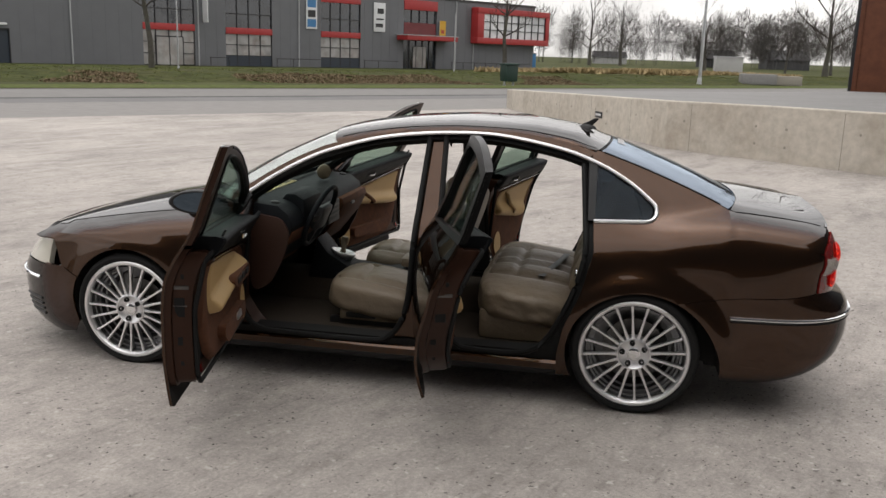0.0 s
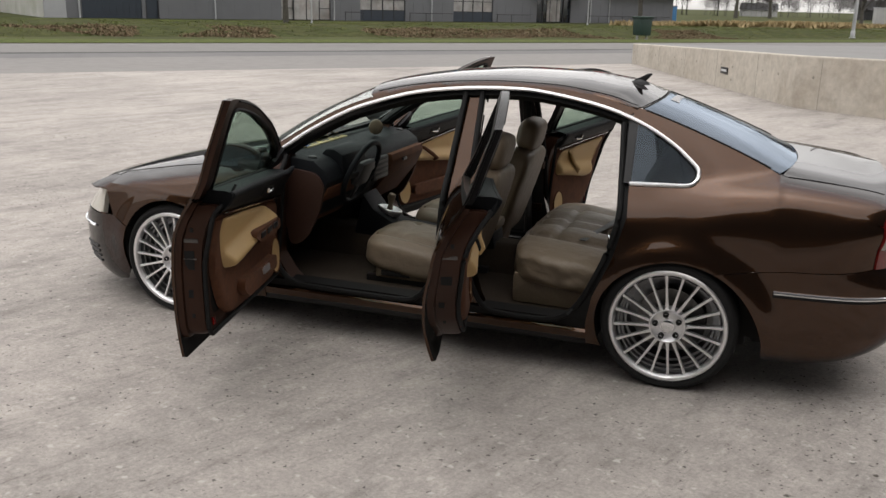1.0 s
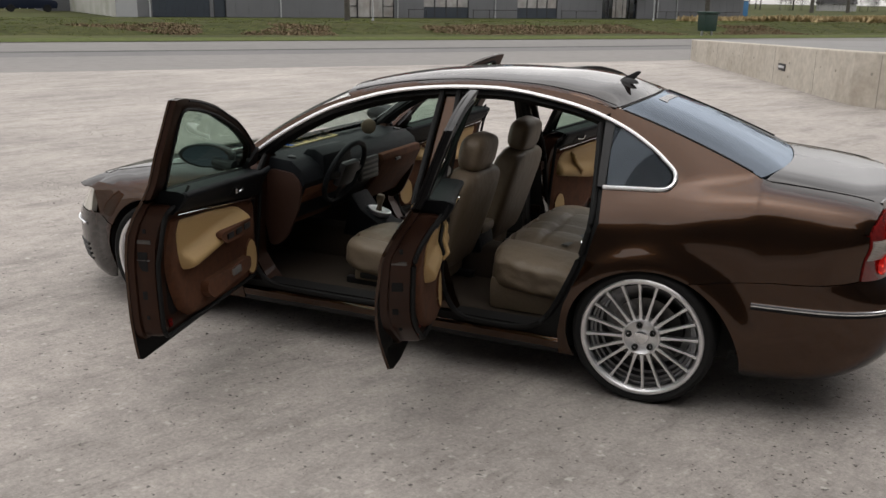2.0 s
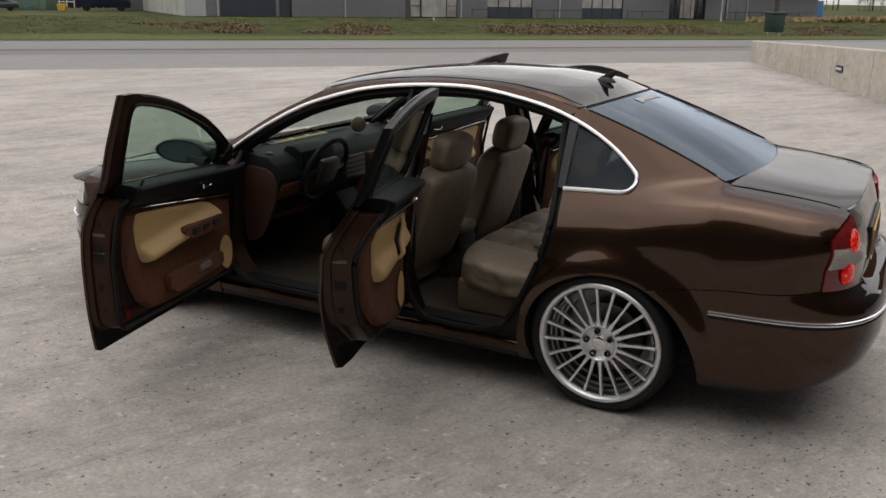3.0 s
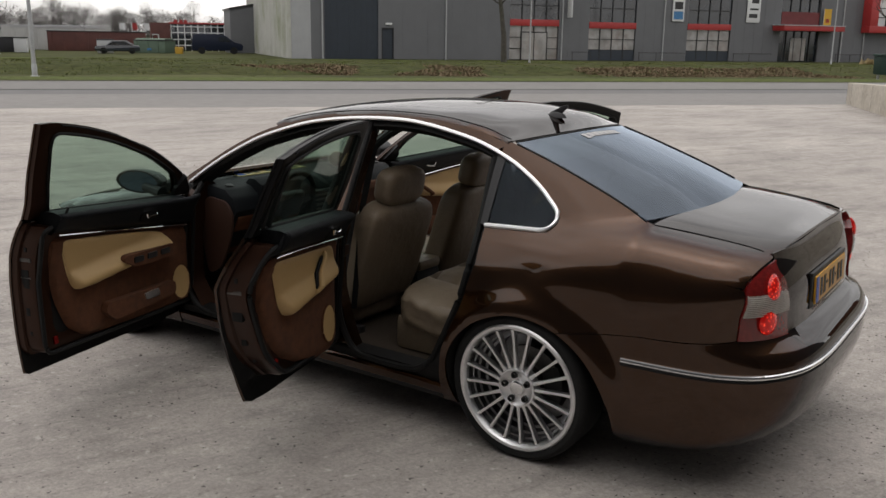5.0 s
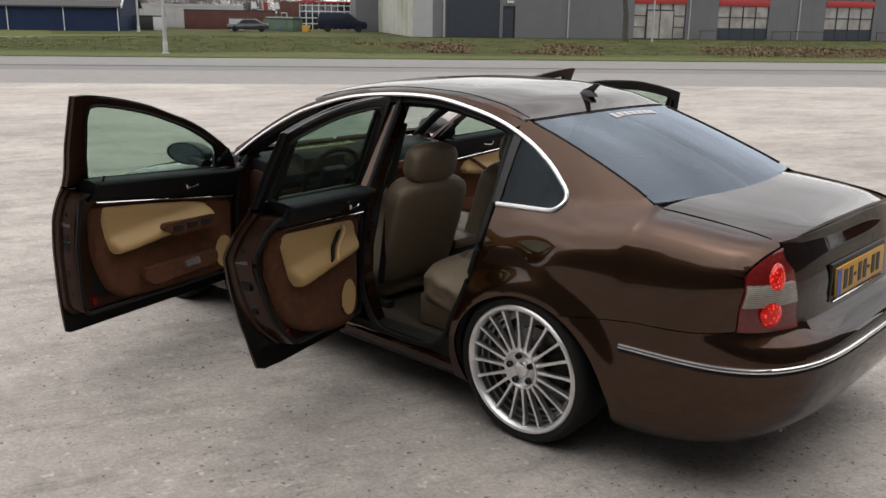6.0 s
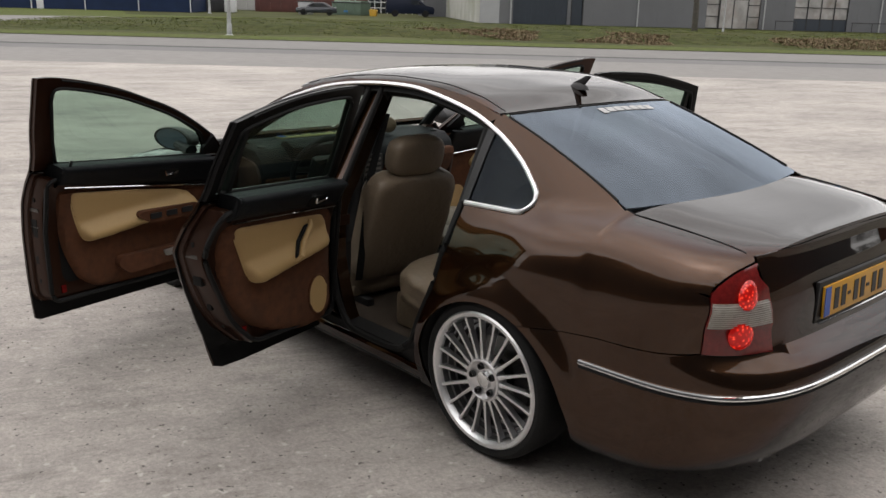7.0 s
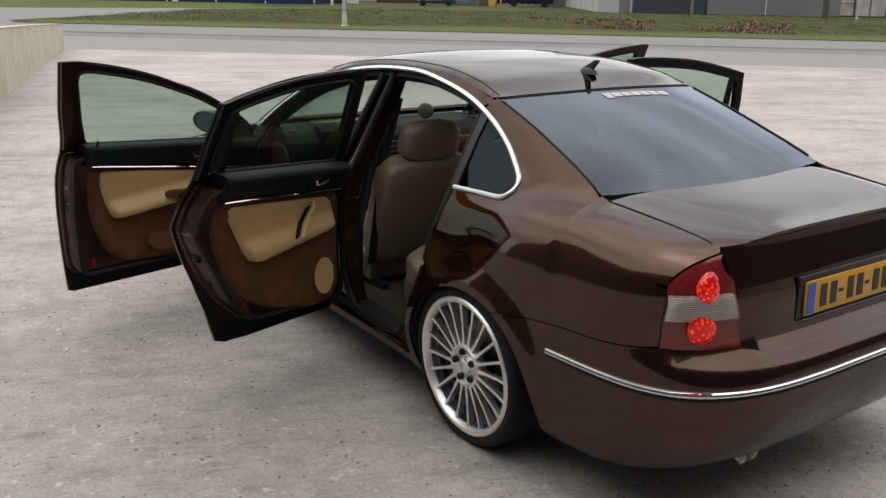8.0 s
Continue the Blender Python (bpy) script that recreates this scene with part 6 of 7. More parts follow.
sheet("grass_far_side", [(-200, 31.2), (-46, 31.2), (-42, 38), (-34, 50), (-22, 58), (-2, 60.5), (120, 60.5), (120, 66.0), (-22, 66), (-30, 90), (-200, 90)], -0.004, LAWN, "flat lawn beyond the side road", "grass")

# tufts and dead leaves on the bank
rng = random.Random(5)


def tufts(name, count, mat, s_range, n_range, size, label, category, spread=1.0):
    verts, faces = [], []
    for _ in range(count):
        s, n = rng.uniform(*s_range), rng.uniform(*n_range)
        if noise.noise(Vector((s * 0.16, n * 0.2, 7 if mat is LITTER else 1))) < (0.02 if mat is LITTER else -0.35):
            continue
        z = bank(s, n)
        for _ in range(4):
            a, lean = rng.uniform(0, 6.28), rng.uniform(0.2, 0.8) * spread
            hgt, w = size * rng.uniform(0.5, 1.2), size * rng.uniform(0.25, 0.5)
            b = road_at(s + rng.uniform(-0.2, 0.2), n + rng.uniform(-0.2, 0.2), z)
            d = Vector((math.cos(a), math.sin(a), 0))
            e = Vector((-math.sin(a), math.cos(a), 0))
            k = len(verts)
            verts += [b - e * w, b + e * w, b + d * hgt * lean + Vector((0, 0, hgt * (1.1 - lean * 0.8)))]
            faces.append((k, k + 1, k + 2))
    me = bpy.data.meshes.new(name)
    me.from_pydata(verts, [], faces)
    me.materials.append(mat)
    return tagged(new(name, me), label, category, kind="stuff")


tufts("grass_tufts", 26000, TUFT, (-22, 105), (34.5, 55), 0.07, "tufts of rough green grass on the bank", "grass", 1.3)
tufts("leaf_litter", 10000, LITTER, (-1, 42), (35.4, 40.2), 0.13, "pale brown dead leaves on the bank", "leaves", 1.3)
tufts("reeds", 5200, REED, (55, 74), (47, 64), 0.60, "dry pale reeds along the ditch", "reeds")
tufts("reeds", 2500, REED, (95, 104), (56.6, 80), 0.55, "dry pale reeds beside the building", "reeds")

# ---- loading ramp walls and deck ----
def wall_run(name, pts, thick, label, joints=0.0):
    """A wall along (x, y, top) points; its inner side is to the left of the run."""
    bm = bmesh.new()
    cols = []
    for i, (x, y, top) in enumerate(pts):
        a = Vector(pts[max(0, i - 1)][:2])
        b = Vector(pts[min(len(pts) - 1, i + 1)][:2])
        d = (b - a).normalized()
        m = Vector((-d.y, d.x)) * thick
        c = 0.02
        cols.append([bm.verts.new(v) for v in ((x, y, -0.05), (x, y, top - c), (x + m.x * c / thick, y + m.y * c / thick, top), (x + m.x * (1 - c / thick), y + m.y * (1 - c / thick), top), (x + m.x, y + m.y, top - c), (x + m.x, y + m.y, -0.05))])
    for p, q in zip(cols, cols[1:]):
        for k in range(5):
            bm.faces.new((p[k], q[k], q[k + 1], p[k + 1]))
    bm.faces.new(cols[0])
    bm.faces.new(cols[-1][::-1])
    bmesh.ops.recalc_face_normals(bm, faces=bm.faces)
    ob = tagged(part(name, bm, WALL, smooth=0), label, "wall", kind="structure")
    return ob


RAMP = [(-2.4, 24.6, 0.62), (-0.1, 18.85, 0.79), (2.2, 13.1, 0.95), (3.9, 11.7, 0.985), (5.3, 10.45, 1.0), (12.0, 5.0, 1.08)]
ramp_wall = wall_run("wall_ramp", RAMP, 0.22, "pale cast concrete wall of a loading ramp, stained and jointed")
for i, (a, b) in enumerate(zip(RAMP, RAMP[1:])):
    run = (Vector(b[:2]) - Vector(a[:2]))
    k = max(1, round(run.length / 1.25))
    for j in range(k):
        t = (j + 0.5) / k
        x, y, top = a[0] + run.x * t, a[1] + run.y * t, a[2] + (b[2] - a[2]) * t
        d = run.normalized()
        ang = math.degrees(math.atan2(d.y, d.x))
        if (i + j) % 2 == 0:
            part("wall_joint", moved(box(-0.006, 0.006, -0.003, 0.006, 0.0, top - 0.05), pose(x, y, 0, 0, 0, ang)), JOINT, ramp_wall)
        for q in ((0.62,) if (i + j) % 3 else (0.30, 0.62)):
            part("tie_hole", moved(lathe([(0.0008, -0.002), (0.022, -0.002), (0.026, 0.004)], "y", 12), pose(x + d.x * 0.3 * (1 if j % 2 else -0.6), y + d.y * 0.3, top * q, 0, 0, ang)), JOINT, ramp_wall)
d0 = (Vector(RAMP[2][:2]) - Vector(RAMP[0][:2])).normalized()
lamp_ang = math.degrees(math.atan2(d0.y, d0.x))
wl_ob = part("wall_light", moved(box(-0.22, 0.22, -0.02, 0.01, -0.075, 0.075, 0.008), pose(0.80, 16.6, 0.40, 0, 0, lamp_ang)), FRAME)
tagged(wl_ob, "small black rectangular light set in the concrete wall", "wall light")
part("diffuser", moved(box(-0.17, 0.17, -0.028, -0.018, -0.02, 0.03, 0.004), pose(0.80, 16.6, 0.40, 0, 0, lamp_ang)), SIGN, wl_ob, "pale diffuser")
bm = bmesh.new()
deck_pts = [(-2.25, 24.55, 0.612), (2.38, 13.2, 0.942), (4.05, 11.85, 0.977), (5.45, 10.6, 0.99), (12.1, 5.15, 1.07), (45, 5.15, 1.07), (45, 44, 0.95), (9.6, 30.2, 0.80), (5.2, 27.9, 0.70)]
bm.faces.new([bm.verts.new(p) for p in deck_pts])
bmesh.ops.triangulate(bm, faces=bm.faces[:])
tagged(part("deck", bm, DECK, smooth=0), "grey concrete deck on top of the ramp", "deck", kind="structure")
bm = bmesh.new()
low = [(-2.4, 24.7, -0.05), (5.2, 28.1, -0.05), (9.6, 30.4, -0.05), (45, 44.2, -0.05)]
up = [(-2.3, 24.65, 0.60), (5.2, 27.95, 0.69), (9.6, 30.25, 0.79), (45, 44.05, 0.94)]
lo_v, up_v = [bm.verts.new(p) for p in low], [bm.verts.new(p) for p in up]
for i in range(3):
    bm.faces.new((lo_v[i], lo_v[i + 1], up_v[i + 1], up_v[i]))
tagged(part("deck_edge", bm, WALL, smooth=0), "concrete back edge of the deck", "wall", kind="structure")
wall_run("wall_yard", [(-5.0, -2.55, 1.20), (-11.8, -0.45, 0.97), (-14.9, 0.45, 0.86), (-20.75, 2.25, 0.64)], -0.25, "pale cast concrete yard wall, lower towards its end")

rust = base_empty("rusted_steel_block", 11.85, 31.2, 0.80, -15)
tagged(rust, "tall rust-brown steel block standing on the deck", "steel block")
part("steel_face", box(-1.9, 2.6, -1.0, 1.2, 0.0, 4.6, 0.02), RUST, rust)
part("edge_angle", box(-2.02, -1.90, -1.02, -0.80, 0.0, 4.6, 0.01), FRAME, rust)
part("edge_angle", box(-1.9, -1.75, -1.03, -1.0, 0.0, 4.6, 0.006), RUST, rust)

# ---- the grey commercial building across the road ----
ANG = math.degrees(math.atan2(0.812, 0.584))
shop = base_empty("commercial_building", -48.5, 49.2, 0, ANG)
tagged(shop, "long grey-clad commercial building with red window bands", "building")
LEN, HGT = 67.5, 7.3
openings = [("gate", 2.1, 6.6, 0.0, 5.2), ("door", 6.9, 7.9, 0.0, 2.5), ("col", 18.4, 23.1, 0.0, 6.55), ("col", 26.1, 30.9, 0.0, 6.6), ("col", 36.4, 41.2, 0.0, 6.6), ("entry", 46.9, 51.6, 0.0, 7.05)]
xs = 1.0
for kind_, a, b, z0, z1 in openings:
    part("wall_panel", box(xs, a, 0, 0.3, 0, HGT), CLAD, shop)
    if z1 < HGT:
        part("wall_panel", box(a, b, 0, 0.3, z1, HGT), CLAD, shop)
    xs = b
part("wall_panel", box(xs, LEN, 0, 0.3, 0, HGT), CLAD, shop)
part("corner_panel", box(-0.6, 1.0, -0.01, 0.3, 0, HGT), CLAD_PALE, shop, "pale grey corner cladding")
part("end_wall", box(LEN - 0.3, LEN, 0.3, 24, 0, HGT), CLAD, shop)
part("back_wall", box(-0.6, LEN, 24, 24.3, 0, HGT), CLAD, shop)
part("roof", box(-0.7, LEN + 0.1, -0.08, 24.4, HGT, HGT + 0.22, 0.02), FRAME, shop, "black roof edge")
part("floor_slab", box(1.0, LEN - 0.3, 0.3, 24, 0.02, 0.1), DECK, shop)
for x in [1.0 + 1.1 * k for k in range(61)]:
    if all(not (a - 0.1 < x < b + 0.1) for _, a, b, z0, z1 in openings):
        part("cladding_rib", box(x - 0.02, x + 0.02, -0.012, 0.002, 0.1, HGT), CLAD, shop)
gate = part("gate", box(2.1, 6.6, 0.10, 0.22, 0, 5.2), CLAD_DARK, shop, "tall dark blue sliding gate")
for k in range(9):
    part("gate_rib", box(2.15 + 0.5 * k, 2.22 + 0.5 * k, 0.08, 0.10, 0, 5.2), CLAD_DARK, gate)
dr = part("side_door", box(6.95, 7.85, 0.10, 0.16, 0, 2.45), CLAD_DARK, shop, "dark blue side door")
part("door_frame", box(6.88, 6.95, -0.02, 0.2, 0, 2.55), FRAME, dr)
part("door_frame", box(7.85, 7.92, -0.02, 0.2, 0, 2.55), FRAME, dr)
part("door_frame", box(6.88, 7.92, -0.02, 0.2, 2.45, 2.55), FRAME, dr)
part("wall_lamp", box(7.2, 7.75, -0.16, 0.0, 2.78, 2.95, 0.03), SIGN, shop, "small white wall lamp")


def window_column(a, b, low_top, pale_from, n_panes, pale, top=6.6):
    part("red_band", box(a, b, -0.06, 0.12, low_top + 0.03, low_top + 0.58, 0.01), RED, shop, "red painted band")
    part("red_band", box(a, b, -0.06, 0.12, top - 0.42, top, 0.01), RED, shop, "red painted band")
    up = part("upper_window", box(a, b, 0.16, 0.20, low_top + 0.58, top - 0.42), PANE, shop, "dark upper window")
    step = (b - a) / n_panes
    for k in range(n_panes + 1):
        part("mullion", box(a + step * k - 0.035, a + step * k + 0.035, 0.08, 0.22, low_top + 0.58, top - 0.42), FRAME, up)
    part("transom", box(a, b, 0.09, 0.22, low_top + 1.75, low_top + 1.83), FRAME, up)
    lo = part("lower_window", box(a, b, 0.16, 0.20, pale_from, low_top + 0.03), pale, shop, "shop window with a pale display")
    for k in range(n_panes + 1):
        part("mullion", box(a + step * k - 0.035, a + step * k + 0.035, 0.08, 0.22, 0, low_top + 0.03), FRAME, lo)
    hgt = low_top + 0.03 - pale_from
    for q in (0.0, 0.5) if hgt < 2.2 else (0.0, 0.33, 0.66):
        part("transom", box(a, b, 0.09, 0.22, pale_from + hgt * q - 0.03, pale_from + hgt * q + 0.03), FRAME, lo)
    if pale_from > 0.2:
        part("window_plinth", box(a, b, 0.10, 0.24, 0.0, pale_from), CLAD_DARK, shop, "dark blue panel under the window")
    return lo


window_column(18.4, 23.1, 2.9, 0.05, 4, PANE_PALE, 6.55)
part("glass_door", box(19.55, 21.95, 0.02, 0.10, 0.05, 2.35), PANE_PALE, shop, "double glass shop door")
for x in (19.5, 20.7, 21.95):
    part("door_post", box(x, x + 0.07, -0.02, 0.14, 0, 2.42), FRAME, shop)
part("door_head", box(19.5, 22.02, -0.02, 0.14, 2.35, 2.45), FRAME, shop)
window_column(26.1, 30.9, 2.8, 0.95, 4, PANE_PALE)
window_column(36.4, 41.2, 2.85, 0.95, 4, PANE_PALE)
# entrance with canopy
can = part("canopy", box(46.0, 53.2, -1.7, 0.3, 2.95, 3.42, 0.03), RED, shop, "red canopy over the entrance")
part("canopy_edge", box(45.95, 53.25, -1.75, 0.3, 3.42, 3.50, 0.01), PIPE, can)
for x in (46.2, 52.9):
    part("canopy_post", tube([(x, -1.5, 0), (x, -1.5, 2.96)], 0.06, 10), FRAME, can)
ent = part("entrance_glass", box(46.9, 51.6, 0.20, 0.24, 0, 2.95), PANE, shop, "dark glass entrance")
for k in range(6):
    part("mullion", box(46.9 + 0.94 * k - 0.04, 46.9 + 0.94 * k + 0.04, 0.1, 0.26, 0, 2.95), FRAME, ent)
part("entrance_screen", box(48.4, 50.2, 0.12, 0.18, 0.1, 2.3), PANE_PALE, ent)
part("upper_window", box(46.9, 51.6, 0.20, 0.24, 3.5, 6.05), PANE, shop, "dark upper window")
part("window_panel", box(47.0, 51.5, 0.05, 0.20, 3.55, 4.75), material("dark_red_panel", (0.11, 0.012, 0.014), rough=0.4, grain=1, spread=0.15), shop, "dark red panel")
for k in range(5):
    part("mullion", box(46.95 + 1.13 * k - 0.035, 46.95 + 1.13 * k + 0.035, 0.1, 0.26, 4.75, 6.05), FRAME, shop)
part("red_band", box(46.9, 51.6, -0.10, 0.14, 6.05, 7.05, 0.02), RED, shop, "red painted band")
# red box window
bw = part("box_window", box(56.8, 69.0, -1.1, 0.0, 2.9, 3.55, 0.03), RED, shop, "red box window standing out from the wall")
part("box_top", box(56.8, 69.0, -1.1, 0.0, 6.15, 6.8, 0.03), RED, bw)
part("box_side", box(56.8, 57.8, -1.1, 0.0, 3.55, 6.15, 0.02), RED, bw)
part("box_side", box(68.4, 69.0, -1.1, 0.0, 3.55, 6.15, 0.02), RED, bw)
bp = part("window_pane", box(57.8, 68.4, -0.85, -0.80, 3.55, 6.15), SKY_PANE, bw, "opaque pane with the pale sky painted into its colour")
for k in range(10):
    x = 57.8 + 10.6 * k / 9
    part("mullion", box(x - (0.12 if k == 5 else 0.05), x + (0.12 if k == 5 else 0.05), -0.95, -0.78, 3.55, 6.15), FRAME, bp)
for z in (4.42, 5.3):
    part("transom", box(57.8, 68.4, -0.94, -0.79, z - 0.04, z + 0.04), FRAME, bp)
part("box_back", box(66.0, 68.9, -0.3, 0.0, 3.55, 6.15), CLAD, bw)
for x in (1.9, 12.5, 23.4, 33.8, 54.4):
    part("downpipe", tube([(x, -0.09, 0.0), (x, -0.09, HGT)], 0.065, 8), PIPE, shop, "pale grey downpipe")
part("downpipe", tube([(57.2, -0.09, 0.0), (57.2, -0.09, 2.9)], 0.05, 8), PIPE, shop, "pale grey downpipe")
rail_spans = [(24.2, 26.0), (31.0, 36.3), (41.3, 45.8), (53.4, 66.5)]
for a, b in rail_spans:
    part("wall_rail", tube([(a, -0.5, 0.75), (b, -0.5, 0.75)], 0.035, 6), FRAME, shop)
    for k in range(max(2, int((b - a) / 1.8))):
        part("rail_post", tube([(a + 0.1 + 1.8 * k, -0.5, 0), (a + 0.1 + 1.8 * k, -0.5, 0.75)], 0.03, 6), FRAME, shop)


def signboard(x0, x1, z0, z1, cols, label, y=-0.14):
    b = part("sign_board", box(x0, x1, y, y + 0.06, z0, z1, 0.01), SIGN, shop, label)
    h = (z1 - z0)
    for q0, q1, w0, w1, mt in cols:
        part("sign_field", box(x0 + (x1 - x0) * w0, x0 + (x1 - x0) * w1, y - 0.006, y, z0 + h * q0, z0 + h * q1), mt, b)
    return b


signboard(34.6, 35.85, 3.6, 6.6, [(0.06, 0.30, 0.10, 0.90, SIGN_BLUE), (0.36, 0.58, 0.15, 0.85, FRAME), (0.66, 0.94, 0.10, 0.90, SIGN_BLUE)], "white sign with blue and black fields")
signboard(42.8, 44.3, 3.65, 6.5, [(0.15, 0.28, 0.15, 0.8, FRAME), (0.40, 0.46, 0.2, 0.85, FRAME), (0.62, 0.80, 0.3, 0.85, FRAME)], "white sign with black fields")
signboard(51.75, 52.65, 3.55, 5.1, [(0.0, 1.0, 0.0, 1.0, SIGN_YELLOW), (0.15, 0.40, 0.25, 0.75, RED)], "yellow sign with a red field", -0.3)
part("blade_sign", box(23.85, 23.95, -0.9, -0.05, 3.7, 6.4, 0.01), SIGN, shop, "narrow white blade sign")

# weathered sheet wall at its end, folded upright
bm = bmesh.new()
prev = None
for i in range(121):
    q = i / 120
    y = 27.0 * q
    x = -0.62 - 0.16 * abs(math.sin(q * 34)) ** 0.7 - 0.06 * math.sin(q * 71)
    pair = [bm.verts.new((x, y, 0)), bm.verts.new((x, y, 7.3))]
    if prev:
        bm.faces.new((prev[0], pair[0], pair[1], prev[1]))
    prev = pair
part("sheet_wall", bm, SHEET, shop, "weathered white sheet wall with green streaks", smooth=50)
annex = base_empty("dark_annex", -66.5, 61.0, 0, ANG)
tagged(annex, "low dark grey annex with a sloping roof behind the building", "annex")
part("annex_wall", prism([(-2.2, 0), (7.0, 0), (7.0, 6.0), (-2.2, 4.3)], 0.0, 6.0, "y"), CLAD, annex)
part("annex_roof", prism([(-2.35, 4.28), (7.0, 6.02), (7.0, 6.2), (-2.35, 4.46)], -0.15, 6.2, "y"), FRAME, annex)

# ---- street furniture, bins, poles ----
def pole(name, x, y, hgt, r, mat, label, category, arm=0.0):
    p = base_empty(name, x, y, 0)
    tagged(p, label, category, {"street lamp": "street lamps along the roads", "pole": "slim poles"}.get(category, ""))
    part("shaft", tube([(0, 0, 0), (0, 0, hgt * 0.5), (0, 0, hgt)], [r, r * 0.85, r * 0.65], 12), mat, p)
    part("base_collar", lathe([(r * 1.9, 0.0), (r * 1.9, 0.03), (r * 1.25, 0.06), (r * 1.25, 0.45), (r, 0.5)], "z", 14), mat, p)
    if arm:
        part("arm", tube([(0, 0, hgt - 0.05), (arm * 0.5, 0, hgt + 0.12), (arm, 0, hgt + 0.15)], 0.035, 8), mat, p)
        part("lamp_head", box(arm - 0.1, arm + 0.55, -0.13, 0.13, hgt + 0.10, hgt + 0.22, 0.04), mat, p)
    return p


pole("street_lamp", -31.0, 16.2, 7.5, 0.085, GALV, "pale galvanised street lamp on the grass verge", "street lamp", 1.0)
pole("street_lamp", 7.3, 65.9, 8.5, 0.13, GALV, "pale galvanised street lamp beside the far road", "street lamp", 1.0)
pole("sign_pole", -69.8, 36.0, 8.0, 0.10, GALV, "grey pole beside the blue barn", "pole")
pole("flag_pole", -24.5, 44.5, 5.6, 0.05, GALV, "slim grey pole before the shop windows", "pole")
pole("flag_pole", -12.5, 70.0, 5.0, 0.06, GALV, "slim grey pole before the shop windows", "pole")
bin_ = base_empty("waste_bin", -5.0, 46.6, 0, 40)
tagged(bin_, "dark green public waste bin on a post", "bin")
part("bin_body", prism([(-0.36, 0.25), (0.36, 0.25), (0.40, 1.15), (-0.40, 1.15)], -0.36, 0.36, "y", 0.03), BIN, bin_)
part("bin_lid", box(-0.45, 0.45, -0.42, 0.42, 1.16, 1.28, 0.04), BIN, bin_, "paler green lid")
for s in (-0.28, 0.30):
    part("bin_post", box(s - 0.05, s + 0.05, -0.05, 0.05, -0.02, 0.30), GALV, bin_)
bx = base_empty("electric_cabinet", 17.4, 137.0, 0, 10)
tagged(bx, "white electric cabinet in the grass", "cabinet")
part("cabinet_body", box(-2.0, 2.0, -0.8, 0.8, 0, 2.4, 0.05), WHITEWALL, bx)
part("cabinet_top", box(-2.1, 2.1, -0.9, 0.9, 2.4, 2.55, 0.03), PIPE, bx)
blk = base_empty("concrete_block", 13.4, 72.0, 0, 5)
tagged(blk, "long low grey concrete block in the grass", "block")
part("block_body", box(-2.4, 0.4, -0.6, 0.6, 0, 0.85, 0.08), DECK, blk)
part("block_end", box(0.4, 2.4, -0.5, 0.5, 0, 0.75, 0.06), JOINT, blk, "darker end of the block")

# ---- far yard on the other side: barn, sheds, containers, van ----
barn = base_empty("barn", -72.9, 35.9, 0, 231)
tagged(barn, "dark blue barn with a grey roof and small skylights", "barn")
part("barn_wall", box(0, 26, -9.0, 0.0, 0, 2.15), BARN, barn)
part("gable_wall", prism([(-9.0, 2.1), (0.0, 2.1), (-4.5, 4.95)], 0.0, 26.0, "x"), BARN, barn)
roof = part("barn_roof", prism([(0.35, 1.98), (0.35, 2.12), (-4.5, 5.15), (-9.35, 2.12), (-9.35, 1.98), (-4.5, 5.0)], -0.3, 26.3, "x"), ROOFING, barn, "dark grey pitched roof")
for k in range(3):
    for j in range(5):
        x0, q = 0.7 + 2.9 * j, 0.22 + 0.25 * k
        y0, z0 = 0.35 - 4.85 * q, 2.12 + 3.03 * q
        part("skylight", box(x0, x0 + 0.85, -0.32, 0.32, 0.0, 0.05, 0.0, Matrix.Translation((0, y0, z0 + 0.02)) @ Matrix.Rotation(radians(-32), 4, "X")), SIGN, roof, "small pale skylight")
part("roof_verge", prism([(0.4, 1.95), (0.4, 2.2), (-4.5, 5.25), (-4.5, 5.0)], -0.36, -0.26, "x"), SIGN, barn, "white roof edge")
for x in (0.1, 4.7, 9.4, 14.1, 18.8, 23.5):
    part("downpipe", tube([(x, 0.06, 0), (x, 0.06, 2.1)], 0.05, 6), SIGN, barn)
part("barn_door", box(13.05, 13.65, 0.0, 0.05, 0, 1.08, 0.01), SIGN, barn, "small white door")


def shed(name, a, b, depth, hgt, mat, label, category, parts=()):
    """A box-shaped thing whose front runs from a to b."""
    va, vb = Vector(a), Vector(b)
    e = base_empty(name, a[0], a[1], 0, math.degrees(math.atan2((vb - va).y, (vb - va).x)))
    tagged(e, label, category, {"container": "containers on the far yard", "shed": "white sheds"}.get(category, ""))
    ln = (vb - va).length
    part("body", box(0, ln, 0, depth, 0, hgt, 0.03), mat, e)
    part("top_edge", box(-0.05, ln + 0.05, -0.05, depth + 0.05, hgt, hgt + 0.1, 0.02), FRAME if mat is not WHITEWALL else PIPE, e)
    k = int(ln / 1.1)
    for i in range(k):
        part("rib", box(0.4 + 1.1 * i, 0.55 + 1.1 * i, -0.05, 0.0, 0.05, hgt - 0.05), mat, e)
    return e, ln


